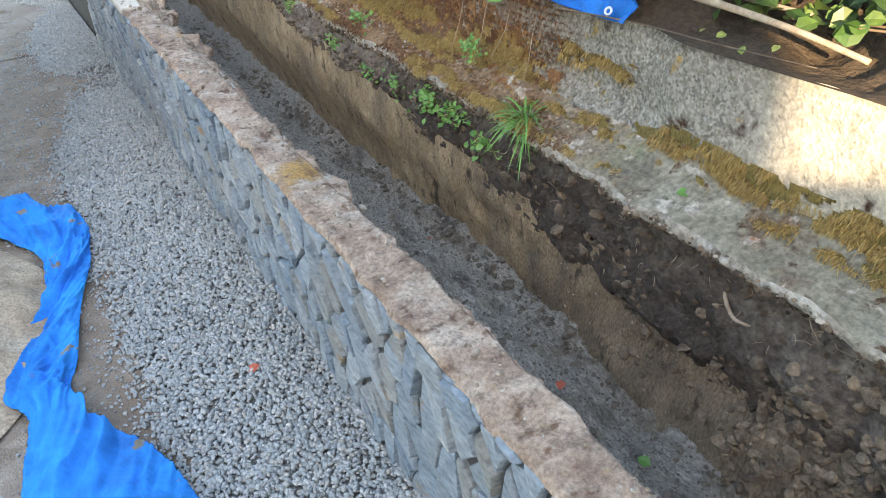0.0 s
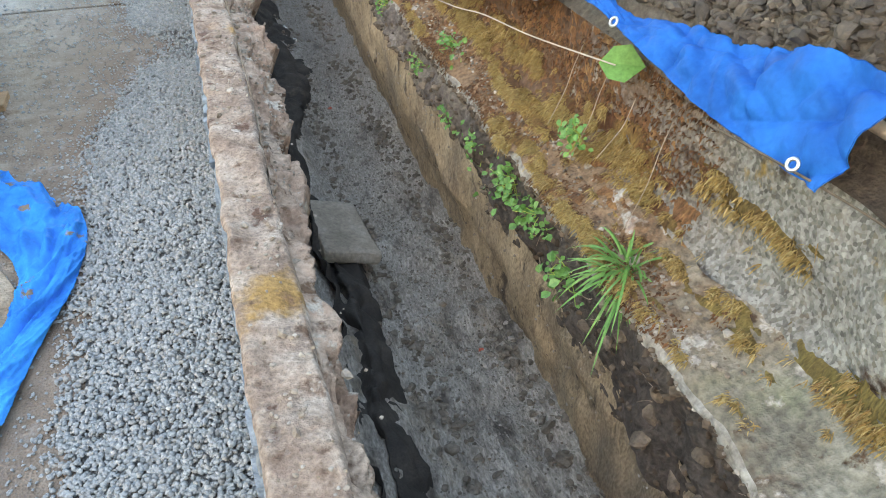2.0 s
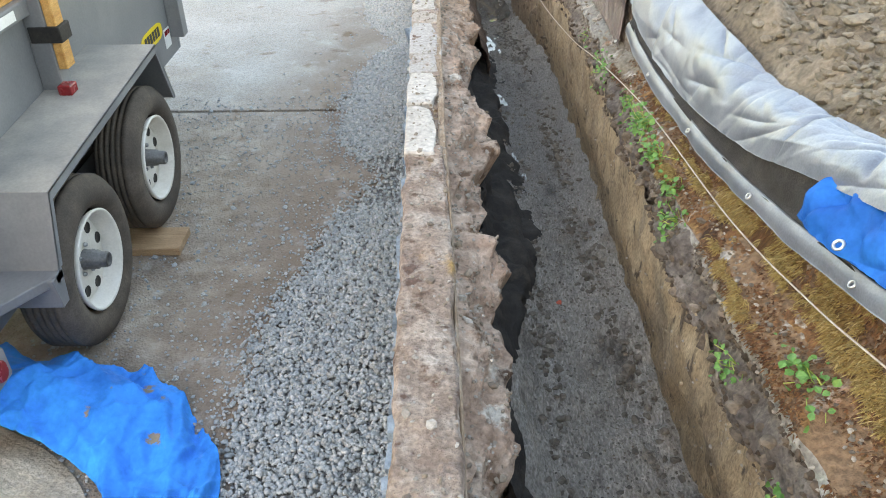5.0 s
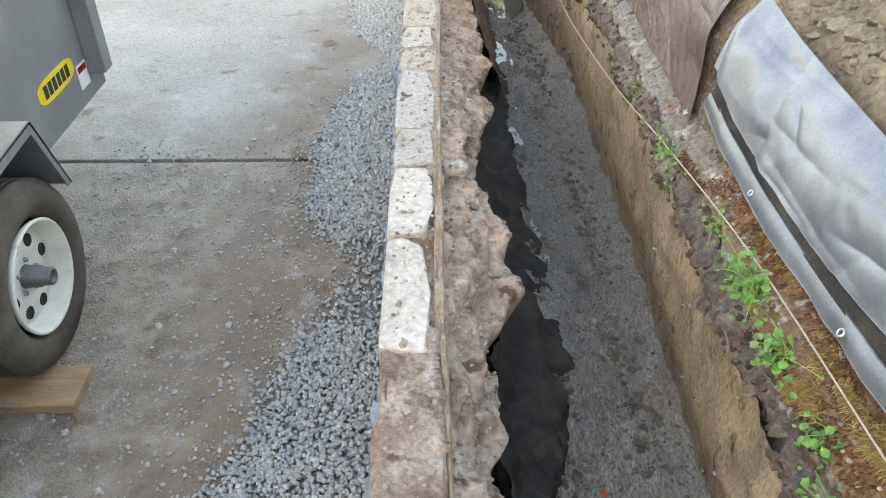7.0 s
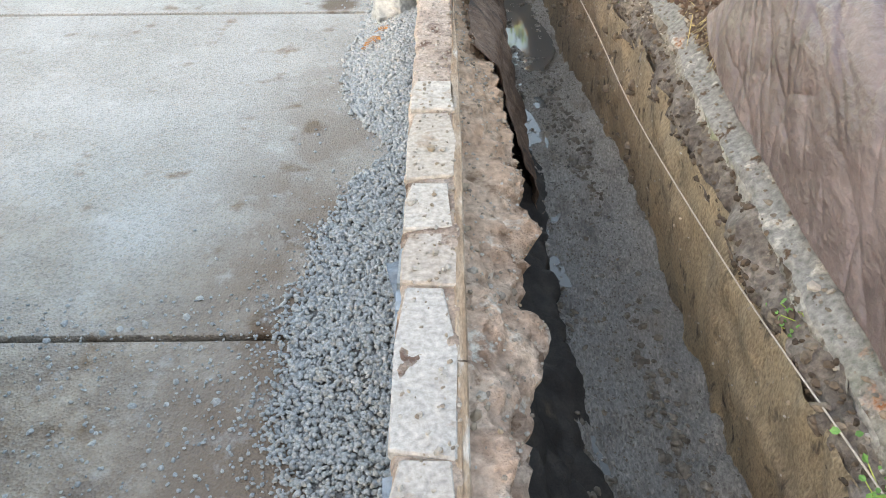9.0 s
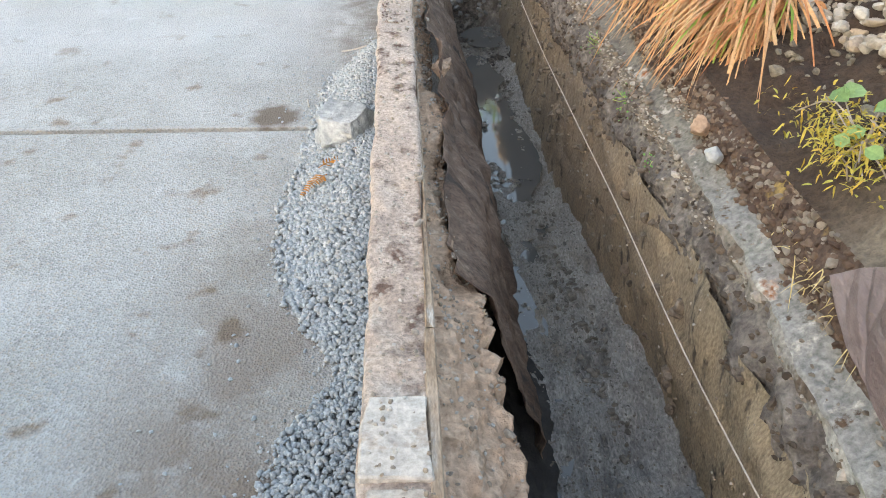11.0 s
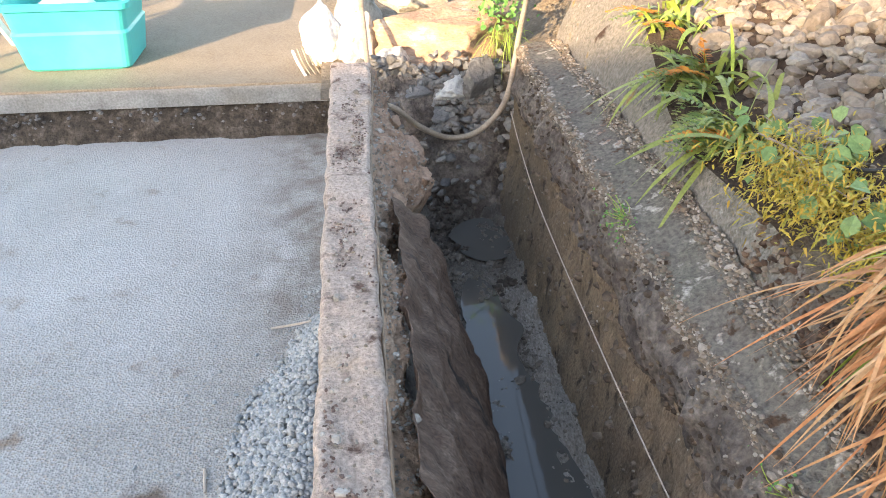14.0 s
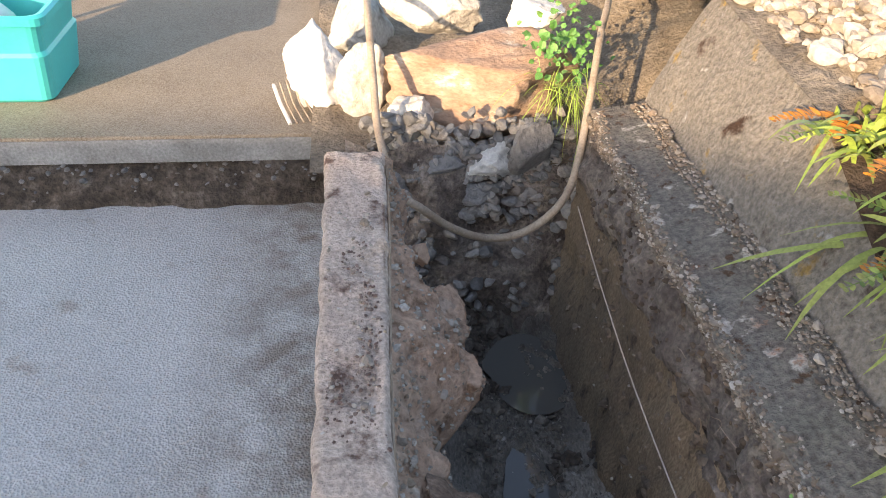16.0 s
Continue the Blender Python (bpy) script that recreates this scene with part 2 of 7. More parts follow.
def surface(name, cols, scale=5.0, rough=0.85, bump=0.4, bump_scale=70.0, dist=0.01, stretch=(1, 1, 1), metal=0.0, grain=0.35,
            island=None, random_cols=None, patches=None, speck=None, rough_var=0.12, spec=0.35, bands=None, over=None):
    """A surface with broad variation (cols), fine grain, bump; patches: (colour, scale, lo, hi) laid over; speck: (scale, colours)."""
    m, nt, bsdf = nodes_of(name)
    vec = coords(nt, stretch)
    n1 = noise_of(nt, vec, scale, 6, 0.6)
    k = len(cols)
    col = ramp(nt, n1, [(0.3 + 0.4 * i / max(1, k - 1), c) for i, c in enumerate(cols)])
    if random_cols:
        inf = nt.nodes.new("ShaderNodeObjectInfo") if not island else nt.nodes.new("ShaderNodeNewGeometry")
        out = inf.outputs["Random"] if not island else inf.outputs["Random Per Island"]
        col2 = ramp(nt, out, [(i / max(1, len(random_cols) - 1), c) for i, c in enumerate(random_cols)])
        col = mixed(nt, "MIX", 0.68, col, col2)
    if speck:
        vo = add(nt, "ShaderNodeTexVoronoi", Scale=speck[0])
        nt.links.new(vec, vo.inputs["Vector"])
        hue = nt.nodes.new("ShaderNodeSeparateColor")
        nt.links.new(vo.outputs["Color"], hue.inputs[0])
        sc = ramp(nt, hue.outputs[0], [(i / (len(speck[1]) - 1), c) for i, c in enumerate(speck[1])])
        col = mixed(nt, "MIX", speck[2] if len(speck) > 2 else 0.5, col, sc)
    for colour, psc, lo, hi in patches or ():
        pn = noise_of(nt, vec, psc, 6, 0.62)
        mask = ramp(nt, pn, [(lo, (0, 0, 0)), (hi, (1, 1, 1))])
        col = mixed(nt, "MIX", mask, col, colour)
    for colour, lo, hi, soft, wob, most in bands or ():
        sep = nt.nodes.new("ShaderNodeSeparateXYZ")
        nt.links.new(coords(nt), sep.inputs[0])
        at = nt.nodes.new("ShaderNodeMath")
        at.operation = "MULTIPLY_ADD"
        nt.links.new(noise_of(nt, vec, 4.0, 6, 0.65), at.inputs[0])
        at.inputs[1].default_value = wob
        nt.links.new(sep.outputs[1], at.inputs[2])
        masks = []
        for e0, e1 in ((lo - soft, lo + soft), (hi + soft, hi - soft)):
            mr = nt.nodes.new("ShaderNodeMapRange")
            mr.inputs["From Min"].default_value, mr.inputs["From Max"].default_value = e0 + wob / 2, e1 + wob / 2
            mr.inputs["To Max"].default_value = most if not masks else 1.0
            nt.links.new(at.outputs[0], mr.inputs[0])
            masks.append(mr.outputs[0])
        both = nt.nodes.new("ShaderNodeMath")
        both.operation = "MULTIPLY"
        nt.links.new(masks[0], both.inputs[0])
        nt.links.new(masks[1], both.inputs[1])
        col = mixed(nt, "MIX", both.outputs[0], col, colour)
    for colour, psc, lo, hi in over or ():
        mask = ramp(nt, noise_of(nt, vec, psc, 6, 0.62), [(lo, (0, 0, 0)), (hi, (1, 1, 1))])
        col = mixed(nt, "MIX", mask, col, colour)
    n2 = noise_of(nt, vec, bump_scale, 5, 0.6)
    g = ramp(nt, n2, [(0.25, (1 - grain,) * 3), (0.75, (1 + grain * 0.6,) * 3)])
    col = mixed(nt, "MULTIPLY", 1.0, col, g)
    nt.links.new(col, bsdf.inputs["Base Color"])
    rr = ramp(nt, n1, [(0.3, (max(0.02, rough - rough_var),) * 3), (0.7, (min(1, rough + rough_var),) * 3)])
    nt.links.new(rr, bsdf.inputs["Roughness"])
    bsdf.inputs["Metallic"].default_value = metal
    bsdf.inputs["Specular IOR Level"].default_value = spec
    b = add(nt, "ShaderNodeBump", Strength=bump, Distance=dist)
    nt.links.new(n2, b.inputs["Height"])
    nt.links.new(b.outputs[0], bsdf.inputs["Normal"])
    return m


SLATES = [(0.13, 0.19, 0.255), (0.28, 0.345, 0.40), (0.20, 0.25, 0.295), (0.37, 0.41, 0.44), (0.16, 0.24, 0.32), (0.29, 0.285, 0.26), (0.24, 0.32, 0.40)]
STONE_BLUE, STONE_JOINED = (surface("blue_slate", [(0.11, 0.14, 0.175), (0.22, 0.27, 0.31), (0.38, 0.41, 0.42)], 11, 0.7, 0.8, 34, 0.014, (1, 1, 2.2), random_cols=SLATES, island=isl, grain=0.45,
                                    patches=[((0.30, 0.20, 0.11), 5, 0.63, 0.70), ((0.48, 0.48, 0.47), 7, 0.64, 0.70)]) for isl in (None, True))
MORTAR = surface("grey_mortar", [(0.045, 0.046, 0.048), (0.10, 0.10, 0.098)], 12, 0.95, 0.7, 90, 0.01)
CAP = surface("cap_crust", [(0.21, 0.138, 0.105), (0.38, 0.285, 0.225), (0.53, 0.45, 0.385)], 8, 0.92, 0.9, 75, 0.014, grain=0.5,
              bands=[((0.60, 0.485, 0.41), 7.4, 20.0, 0.8, 1.0, 0.6)], over=[((0.15, 0.088, 0.065), 9, 0.56, 0.66)],
              patches=[((0.15, 0.090, 0.062), 11, 0.56, 0.66), ((0.62, 0.585, 0.53), 9, 0.59, 0.67), ((0.40, 0.24, 0.09), 2.6, 0.62, 0.70), ((0.34, 0.38, 0.42), 4.5, 0.64, 0.70)])
CAPSTONE = surface("cap_stone", [(0.34, 0.27, 0.215), (0.45, 0.39, 0.33), (0.55, 0.51, 0.455)], 8, 0.85, 0.6, 60, 0.008, grain=0.45,
                   random_cols=[(0.49, 0.445, 0.39), (0.43, 0.37, 0.32), (0.46, 0.395, 0.33), (0.42, 0.41, 0.40), (0.52, 0.475, 0.42)],
                   patches=[((0.30, 0.20, 0.13), 7, 0.58, 0.70)])
BACKING = surface("rough_backing", [(0.30, 0.185, 0.13), (0.51, 0.365, 0.28), (0.66, 0.54, 0.44)], 7, 0.95, 1.0, 40, 0.022, grain=0.5,
                  patches=[((0.60, 0.55, 0.48), 9, 0.59, 0.66), ((0.14, 0.085, 0.06), 7, 0.58, 0.68)],
                  bands=[((0.54, 0.355, 0.235), 6.6, 11.4, 0.9, 1.2, 0.7), ((0.40, 0.25, 0.17), 11.6, 20.0, 0.3, 0.5, 0.7)], over=[((0.16, 0.095, 0.06), 10, 0.58, 0.66)])
FABRIC_BLACK = surface("black_fabric", [(0.020, 0.018, 0.017), (0.040, 0.037, 0.035), (0.075, 0.068, 0.062)], 8, 0.9, 0.8, 140, 0.006, patches=[((0.10, 0.085, 0.07), 5, 0.64, 0.74)])
FABRIC_BROWN = surface("muddy_fabric", [(0.10, 0.062, 0.045), (0.19, 0.125, 0.092), (0.30, 0.215, 0.165)], 9, 0.95, 1.0, 90, 0.012, (1, 1.6, 0.4), grain=0.6,
                       patches=[((0.06, 0.048, 0.042), 4, 0.58, 0.68)])
FLOOR_WET = surface("wet_trench_floor", [(0.24, 0.215, 0.185), (0.46, 0.43, 0.385), (0.66, 0.63, 0.585)], 5, 0.66, 1.0, 60, 0.024, (2.0, 0.8, 1), rough_var=0.30, grain=0.55, speck=(75, [(0.12, 0.11, 0.10), (0.34, 0.32, 0.29), (0.58, 0.56, 0.53), (0.20, 0.18, 0.155)], 0.45),
                    patches=[((0.42, 0.40, 0.37), 3.4, 0.56, 0.68), ((0.32, 0.27, 0.21), 3, 0.55, 0.68), ((0.12, 0.108, 0.096), 3.6, 0.55, 0.67)], spec=0.4,
                    bands=[((0.22, 0.225, 0.23), 5.3, 8.2, 0.6, 1.2, 0.55), ((0.34, 0.30, 0.255), 8.6, 12.0, 0.5, 0.8, 0.4), ((0.11, 0.092, 0.076), 12.2, 14.0, 0.3, 0.5, 0.75)])
CLAY = surface("clay_cut", [(0.27, 0.20, 0.13), (0.44, 0.33, 0.21), (0.55, 0.43, 0.29)], 4.0, 0.95, 1.0, 55, 0.014, (1.2, 2.2, 1.0), grain=0.55,
               patches=[((0.19, 0.155, 0.118), 1.7, 0.46, 0.70), ((0.10, 0.08, 0.062), 9, 0.60, 0.72)],
               bands=[((0.20, 0.165, 0.13), -9.0, 1.3, 0.9, 2.0, 0.7), ((0.27, 0.215, 0.15), 5.0, 8.4, 0.8, 1.2, 0.55), ((0.25, 0.19, 0.14), 8.4, 11.4, 1.0, 1.8, 0.7), ((0.15, 0.115, 0.085), 11.9, 20.0, 0.4, 0.8, 0.75)], over=[((0.085, 0.066, 0.05), 6, 0.58, 0.68)])
SOIL = surface("dark_soil", [(0.075, 0.060, 0.053), (0.165, 0.138, 0.120), (0.29, 0.255, 0.225)], 9, 0.97, 1.0, 45, 0.025, grain=0.6,
               patches=[((0.26, 0.22, 0.175), 8, 0.58, 0.66), ((0.16, 0.13, 0.11), 3, 0.54, 0.68)],
               bands=[((0.050, 0.039, 0.034), 0.25, 2.6, 0.25, 0.6, 0.7)])
LEDGE = surface("weathered_ledge", [(0.14, 0.128, 0.10), (0.22, 0.21, 0.17), (0.30, 0.295, 0.25)], 6, 0.93, 0.9, 50, 0.016, grain=0.6,
                patches=[((0.13, 0.09, 0.062), 5, 0.52, 0.62), ((0.20, 0.22, 0.14), 2.2, 0.58, 0.72)],
                bands=[((0.23, 0.125, 0.065), 1.35, 5.2, 0.5, 1.2, 0.8), ((0.25, 0.245, 0.24), 5.6, 8.4, 0.4, 0.8, 0.75), ((0.15, 0.133, 0.118), 8.4, 20.0, 0.5, 1.0, 0.8)],
                over=[((0.085, 0.050, 0.03), 13, 0.60, 0.66), ((0.42, 0.39, 0.35), 10, 0.58, 0.64), ((0.28, 0.10, 0.035), 5, 0.63, 0.69)])
LIP = surface("ledge_lip", [(0.20, 0.18, 0.15), (0.31, 0.29, 0.26), (0.44, 0.43, 0.40)], 8, 0.93, 1.0, 45, 0.018, grain=0.6,
              patches=[((0.09, 0.065, 0.048), 7, 0.55, 0.63), ((0.22, 0.24, 0.15), 3, 0.60, 0.70)],
              bands=[((0.155, 0.122, 0.092), 7.6, 20.0, 0.5, 1.0, 0.75)], over=[((0.33, 0.31, 0.28), 9, 0.60, 0.66)])
UPPER = surface("rough_concrete", [(0.095, 0.092, 0.082), (0.165, 0.162, 0.148), (0.25, 0.246, 0.228)], 5, 0.95, 1.0, 50, 0.014, grain=0.5,
                speck=(110, [(0.08, 0.08, 0.07), (0.28, 0.28, 0.26), (0.46, 0.46, 0.44), (0.17, 0.14, 0.10)], 0.5),
                # first band: glare of the sun patch put into a paler near end
                bands=[((0.46, 0.43, 0.375), -9.0, 0.60, 0.12, 0.3, 0.8), ((0.13, 0.058, 0.026), 1.75, 5.6, 0.5, 1.4, 0.88), ((0.19, 0.165, 0.14), 10.6, 20.0, 0.4, 0.6, 0.75), ((0.080, 0.044, 0.030), 7.0, 10.3, 0.25, 0.5, 0.92)], over=[((0.30, 0.20, 0.07), 7, 0.62, 0.70), ((0.34, 0.33, 0.31), 9, 0.66, 0.70)] + [((0.05, 0.026, 0.016), 6, 0.60, 0.68)])
MOSS = surface("yellow_moss", [(0.22, 0.12, 0.035), (0.36, 0.25, 0.07), (0.48, 0.36, 0.12)], 4, 0.97, 1.0, 120, 0.012, island=True,
               random_cols=[(0.15, 0.08, 0.04), (0.48, 0.33, 0.12), (0.30, 0.17, 0.065), (0.44, 0.32, 0.13), (0.22, 0.105, 0.048), (0.62, 0.49, 0.25), (0.28, 0.22, 0.10), (0.52, 0.37, 0.15)])
MOSS_MAT = surface("moss_mat", [(0.11, 0.050, 0.022), (0.22, 0.125, 0.042), (0.34, 0.225, 0.078)], 3.4, 0.97, 1.0, 60, 0.02, (1, 2.5, 0.7), grain=0.6,
                   patches=[((0.13, 0.052, 0.022), 4, 0.52, 0.62)], bands=[((0.20, 0.175, 0.06), -5.0, 1.4, 0.4, 0.8, 0.7)])
DIRT = surface("heap_dirt", [(0.15, 0.12, 0.085), (0.25, 0.205, 0.15), (0.34, 0.29, 0.22)], 6, 0.97, 1.0, 50, 0.02, island=True,
               random_cols=[(0.13, 0.11, 0.08), (0.23, 0.20, 0.155), (0.31, 0.275, 0.22), (0.18, 0.145, 0.105)])
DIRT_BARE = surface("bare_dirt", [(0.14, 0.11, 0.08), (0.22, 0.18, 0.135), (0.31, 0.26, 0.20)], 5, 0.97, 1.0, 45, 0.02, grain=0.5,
                    # first band: dark soil by the shrubs, with the shade on it coloured in
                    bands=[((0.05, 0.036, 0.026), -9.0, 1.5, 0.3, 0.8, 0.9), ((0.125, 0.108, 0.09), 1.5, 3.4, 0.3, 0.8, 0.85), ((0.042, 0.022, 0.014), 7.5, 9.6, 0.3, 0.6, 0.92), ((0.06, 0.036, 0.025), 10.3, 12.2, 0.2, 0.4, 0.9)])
SAND = surface("sand", [(0.36, 0.265, 0.185), (0.53, 0.415, 0.305), (0.65, 0.53, 0.405)], 5, 0.97, 0.9, 70, 0.014, grain=0.45,
               patches=[((0.27, 0.205, 0.145), 4, 0.56, 0.68), ((0.56, 0.49, 0.41), 3, 0.56, 0.70)])
GRAVEL = surface("crushed_gravel", [(0.20, 0.22, 0.23), (0.32, 0.345, 0.355), (0.46, 0.48, 0.485)], 30, 0.85, 0.4, 120, 0.003, island=True,
                 random_cols=[(0.24, 0.272, 0.285), (0.35, 0.38, 0.395), (0.44, 0.47, 0.485), (0.31, 0.35, 0.37), (0.56, 0.575, 0.57), (0.39, 0.365, 0.33), (0.40, 0.43, 0.445)])
GRAVEL_BED = surface("gravel_bed", [(0.13, 0.128, 0.125), (0.24, 0.24, 0.235), (0.34, 0.345, 0.34)], 90, 0.95, 1.0, 150, 0.012)


def driveway_material():
    m, nt, bsdf = nodes_of("aggregate_concrete")
    vec = coords(nt)
    vo = add(nt, "ShaderNodeTexVoronoi", Scale=100.0)
    nt.links.new(vec, vo.inputs["Vector"])
    hue = nt.nodes.new("ShaderNodeSeparateColor")
    nt.links.new(vo.outputs["Color"], hue.inputs[0])
    stones = ramp(nt, hue.outputs[0], [(0, (0.13, 0.12, 0.105)), (0.3, (0.31, 0.30, 0.275)), (0.7, (0.46, 0.45, 0.42)), (1, (0.36, 0.27, 0.19))])
    broad = ramp(nt, noise_of(nt, vec, 1.3, 6, 0.6), [(0.3, (0.26, 0.25, 0.232)), (0.5, (0.37, 0.366, 0.355)), (0.7, (0.48, 0.482, 0.475))])
    col = mixed(nt, "MIX", 0.5, broad, stones)
    # brown dirt trodden over the near panel
    sep = nt.nodes.new("ShaderNodeSeparateXYZ")
    nt.links.new(vec, sep.inputs[0])
    wob = noise_of(nt, vec, 1.1, 5, 0.6)
    mth = nt.nodes.new("ShaderNodeMath")
    mth.operation = "MULTIPLY_ADD"
    nt.links.new(wob, mth.inputs[0])
    mth.inputs[1].default_value = 5.0
    nt.links.new(sep.outputs[1], mth.inputs[2])
    mr = nt.nodes.new("ShaderNodeMapRange")
    mr.inputs["From Min"].default_value, mr.inputs["From Max"].default_value = 8.0, 10.6
    mr.inputs["To Min"].default_value, mr.inputs["To Max"].default_value = 1.0, 0.0
    nt.links.new(mth.outputs[0], mr.inputs[0])
    dirt = ramp(nt, noise_of(nt, vec, 6, 6, 0.62), [(0.3, (0.14, 0.092, 0.064)), (0.47, (0.26, 0.190, 0.140)), (0.6, (0.37, 0.295, 0.23)), (0.72, (0.48, 0.41, 0.34))])
    col = mixed(nt, "MIX", mr.outputs[0], col, mixed(nt, "MIX", 0.2, dirt, stones))
    near = nt.nodes.new("ShaderNodeMapRange")
    near.interpolation_type = "SMOOTHSTEP"
    near.inputs["From Min"].default_value, near.inputs["From Max"].default_value = -1.35, -0.55
    nt.links.new(sep.outputs[0], near.inputs[0])
    far = nt.nodes.new("ShaderNodeMapRange")
    far.interpolation_type = "SMOOTHSTEP"
    far.inputs["From Min"].default_value, far.inputs["From Max"].default_value = 10.2, 7.2
    nt.links.new(sep.outputs[1], far.inputs[0])
    both = nt.nodes.new("ShaderNodeMath")
    both.operation = "MULTIPLY"
    nt.links.new(near.outputs[0], both.inputs[0])
    nt.links.new(far.outputs[0], both.inputs[1])
    soft = ramp(nt, noise_of(nt, vec, 2.2, 5, 0.55), [(0.34, (0.1, 0.1, 0.1)), (0.54, (0.97, 0.97, 0.97))])
    col = mixed(nt, "MIX", mixed(nt, "MULTIPLY", 1.0, soft, both.outputs[0]), col, (0.21, 0.153, 0.115))
    spots = ramp(nt, noise_of(nt, vec, 3.6, 4, 0.55), [(0.61, (1, 1, 1)), (0.70, (0.62, 0.50, 0.40))])
    col = mixed(nt, "MULTIPLY", 1.0, col, spots)
    # pale mineral bloom, and brown mottling along the wall at the far end
    bloom = ramp(nt, noise_of(nt, vec, 5.5, 8, 0.7), [(0.56, (0, 0, 0)), (0.72, (0.45, 0.45, 0.45))])
    col = mixed(nt, "MIX", bloom, col, (0.58, 0.585, 0.58))
    side = nt.nodes.new("ShaderNodeMapRange")
    side.interpolation_type = "SMOOTHSTEP"
    side.inputs["From Min"].default_value, side.inputs["From Max"].default_value = -0.75, -0.12
    nt.links.new(sep.outputs[0], side.inputs[0])
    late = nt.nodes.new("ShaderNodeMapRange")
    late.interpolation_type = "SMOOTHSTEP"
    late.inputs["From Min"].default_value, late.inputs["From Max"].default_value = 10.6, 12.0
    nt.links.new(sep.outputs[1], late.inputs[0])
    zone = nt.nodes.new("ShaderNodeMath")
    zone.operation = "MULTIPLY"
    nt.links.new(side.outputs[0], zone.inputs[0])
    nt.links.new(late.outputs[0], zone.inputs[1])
    # even mix towards pale grey over the whole far end
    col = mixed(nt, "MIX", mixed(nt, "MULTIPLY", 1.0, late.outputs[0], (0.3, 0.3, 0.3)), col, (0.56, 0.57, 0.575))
    mottle = ramp(nt, noise_of(nt, vec, 4.5, 8, 0.72), [(0.40, (0, 0, 0)), (0.60, (0.85, 0.85, 0.85))])
    col = mixed(nt, "MIX", mixed(nt, "MULTIPLY", 1.0, mottle, zone.outputs[0]), col, (0.17, 0.13, 0.10))
    # a brown spill beside the joint
    off = nt.nodes.new("ShaderNodeVectorMath")
    off.operation = "DISTANCE"
    off.inputs[1].default_value = (-0.69, 10.44, 0.0)
    nt.links.new(vec, off.inputs[0])
    wav = nt.nodes.new("ShaderNodeMath")
    wav.operation = "MULTIPLY_ADD"
    nt.links.new(noise_of(nt, vec, 14, 4, 0.6), wav.inputs[0])
    wav.inputs[1].default_value = 0.16
    nt.links.new(off.outputs["Value"], wav.inputs[2])
    spill = ramp(nt, wav.outputs[0], [(0.19, (0.9, 0.9, 0.9)), (0.27, (0, 0, 0))])
    col = mixed(nt, "MIX", spill, col, (0.13, 0.085, 0.055))
    nt.links.new(col, bsdf.inputs["Base Color"])
    bsdf.inputs["Roughness"].default_value = 0.72
    b = add(nt, "ShaderNodeBump", Strength=0.8, Distance=0.007)
    nt.links.new(vo.outputs["Distance"], b.inputs["Height"])
    nt.links.new(b.outputs[0], bsdf.inputs["Normal"])
    return m


DRIVE = driveway_material()

# ---- the large structure ----
ground = sheet("ground", np.array([[[x, y, -0.75] for y in (-400, 0, 400)] for x in (-400, 0, 400)], float), DIRT_BARE, smooth=False, flip=True)
tagged(ground, "bare brown earth under and round the driveway", "ground", kind="structure")

# driveway panels with joints between them
driveway = root("driveway", (0, 0, 0), "exposed-aggregate concrete driveway with dirt and sawn joints", "driveway", kind="structure")
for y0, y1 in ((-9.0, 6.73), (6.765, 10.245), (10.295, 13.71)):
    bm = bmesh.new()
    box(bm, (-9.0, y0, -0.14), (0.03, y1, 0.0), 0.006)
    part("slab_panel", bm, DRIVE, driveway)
box_part("joint_filler", (-9.0, -9.0, -0.16), (0.03, 13.70, -0.075), SOIL, driveway, 0, "dark dirt in the joints")

WALL_Y0, WALL_Y1, WALL_H = -3.0, 12.77, 0.82


def wall_right(y):
    """The right edge of the wall's top."""
    return 0.155 + 0.022 * smooth01(y, 5, 11) + 0.038 * smooth01(y, 11.3, 12.7) + 0.008 * vn(np.asarray(y) * 1.3, 4.0)


stone_wall = root("stone_wall", (0, 0, 0), "low garden wall faced with blue-grey slate under a crusted mortar top", "wall", kind="structure")
box_part("core", (0.012, WALL_Y0, -0.02), (0.150, WALL_Y1 - 0.01, 0.77), MORTAR, stone_wall, 0.005, "grey mortar core")

# top crust of mortar, soil and stone
ys = np.arange(WALL_Y0, WALL_Y1, 0.012)
us = np.linspace(0, 1, 22)
Y, U = np.meshgrid(ys, us, indexing="ij")
X = -0.010 + U * (wall_right(Y) + 0.010) + 0.006 * fbm(Y * 9, U * 2, 3.0, 3) * (U > 0.9) + 0.007 * fbm(Y * 9, U * 2, 8.0, 3) * (U < 0.1)
H = WALL_H + 0.012 * fbm(Y * 3, X * 6, 0, 3) + 0.008 * fbm(Y * 14, X * 16, 1.0, 4) + 0.010 * np.clip(fbm(Y * 7, X * 9, 2.0, 3) - 0.15, 0, 1)
H = H - 0.014 * smooth01(Y, 4.2, 4.6) * (1 - smooth01(Y, 7.9, 8.6))
H = np.where((U == 0) | (U == 1), H - 0.02, H)
H = np.where((us[None, :] == us[1]) | (us[None, :] == us[-2]), H - 0.003, H)
sheet("crust", np.stack([X, Y, H], -1), CAP, stone_wall, "pale mortar crust stained with brown soil", smooth=True, flip=True)

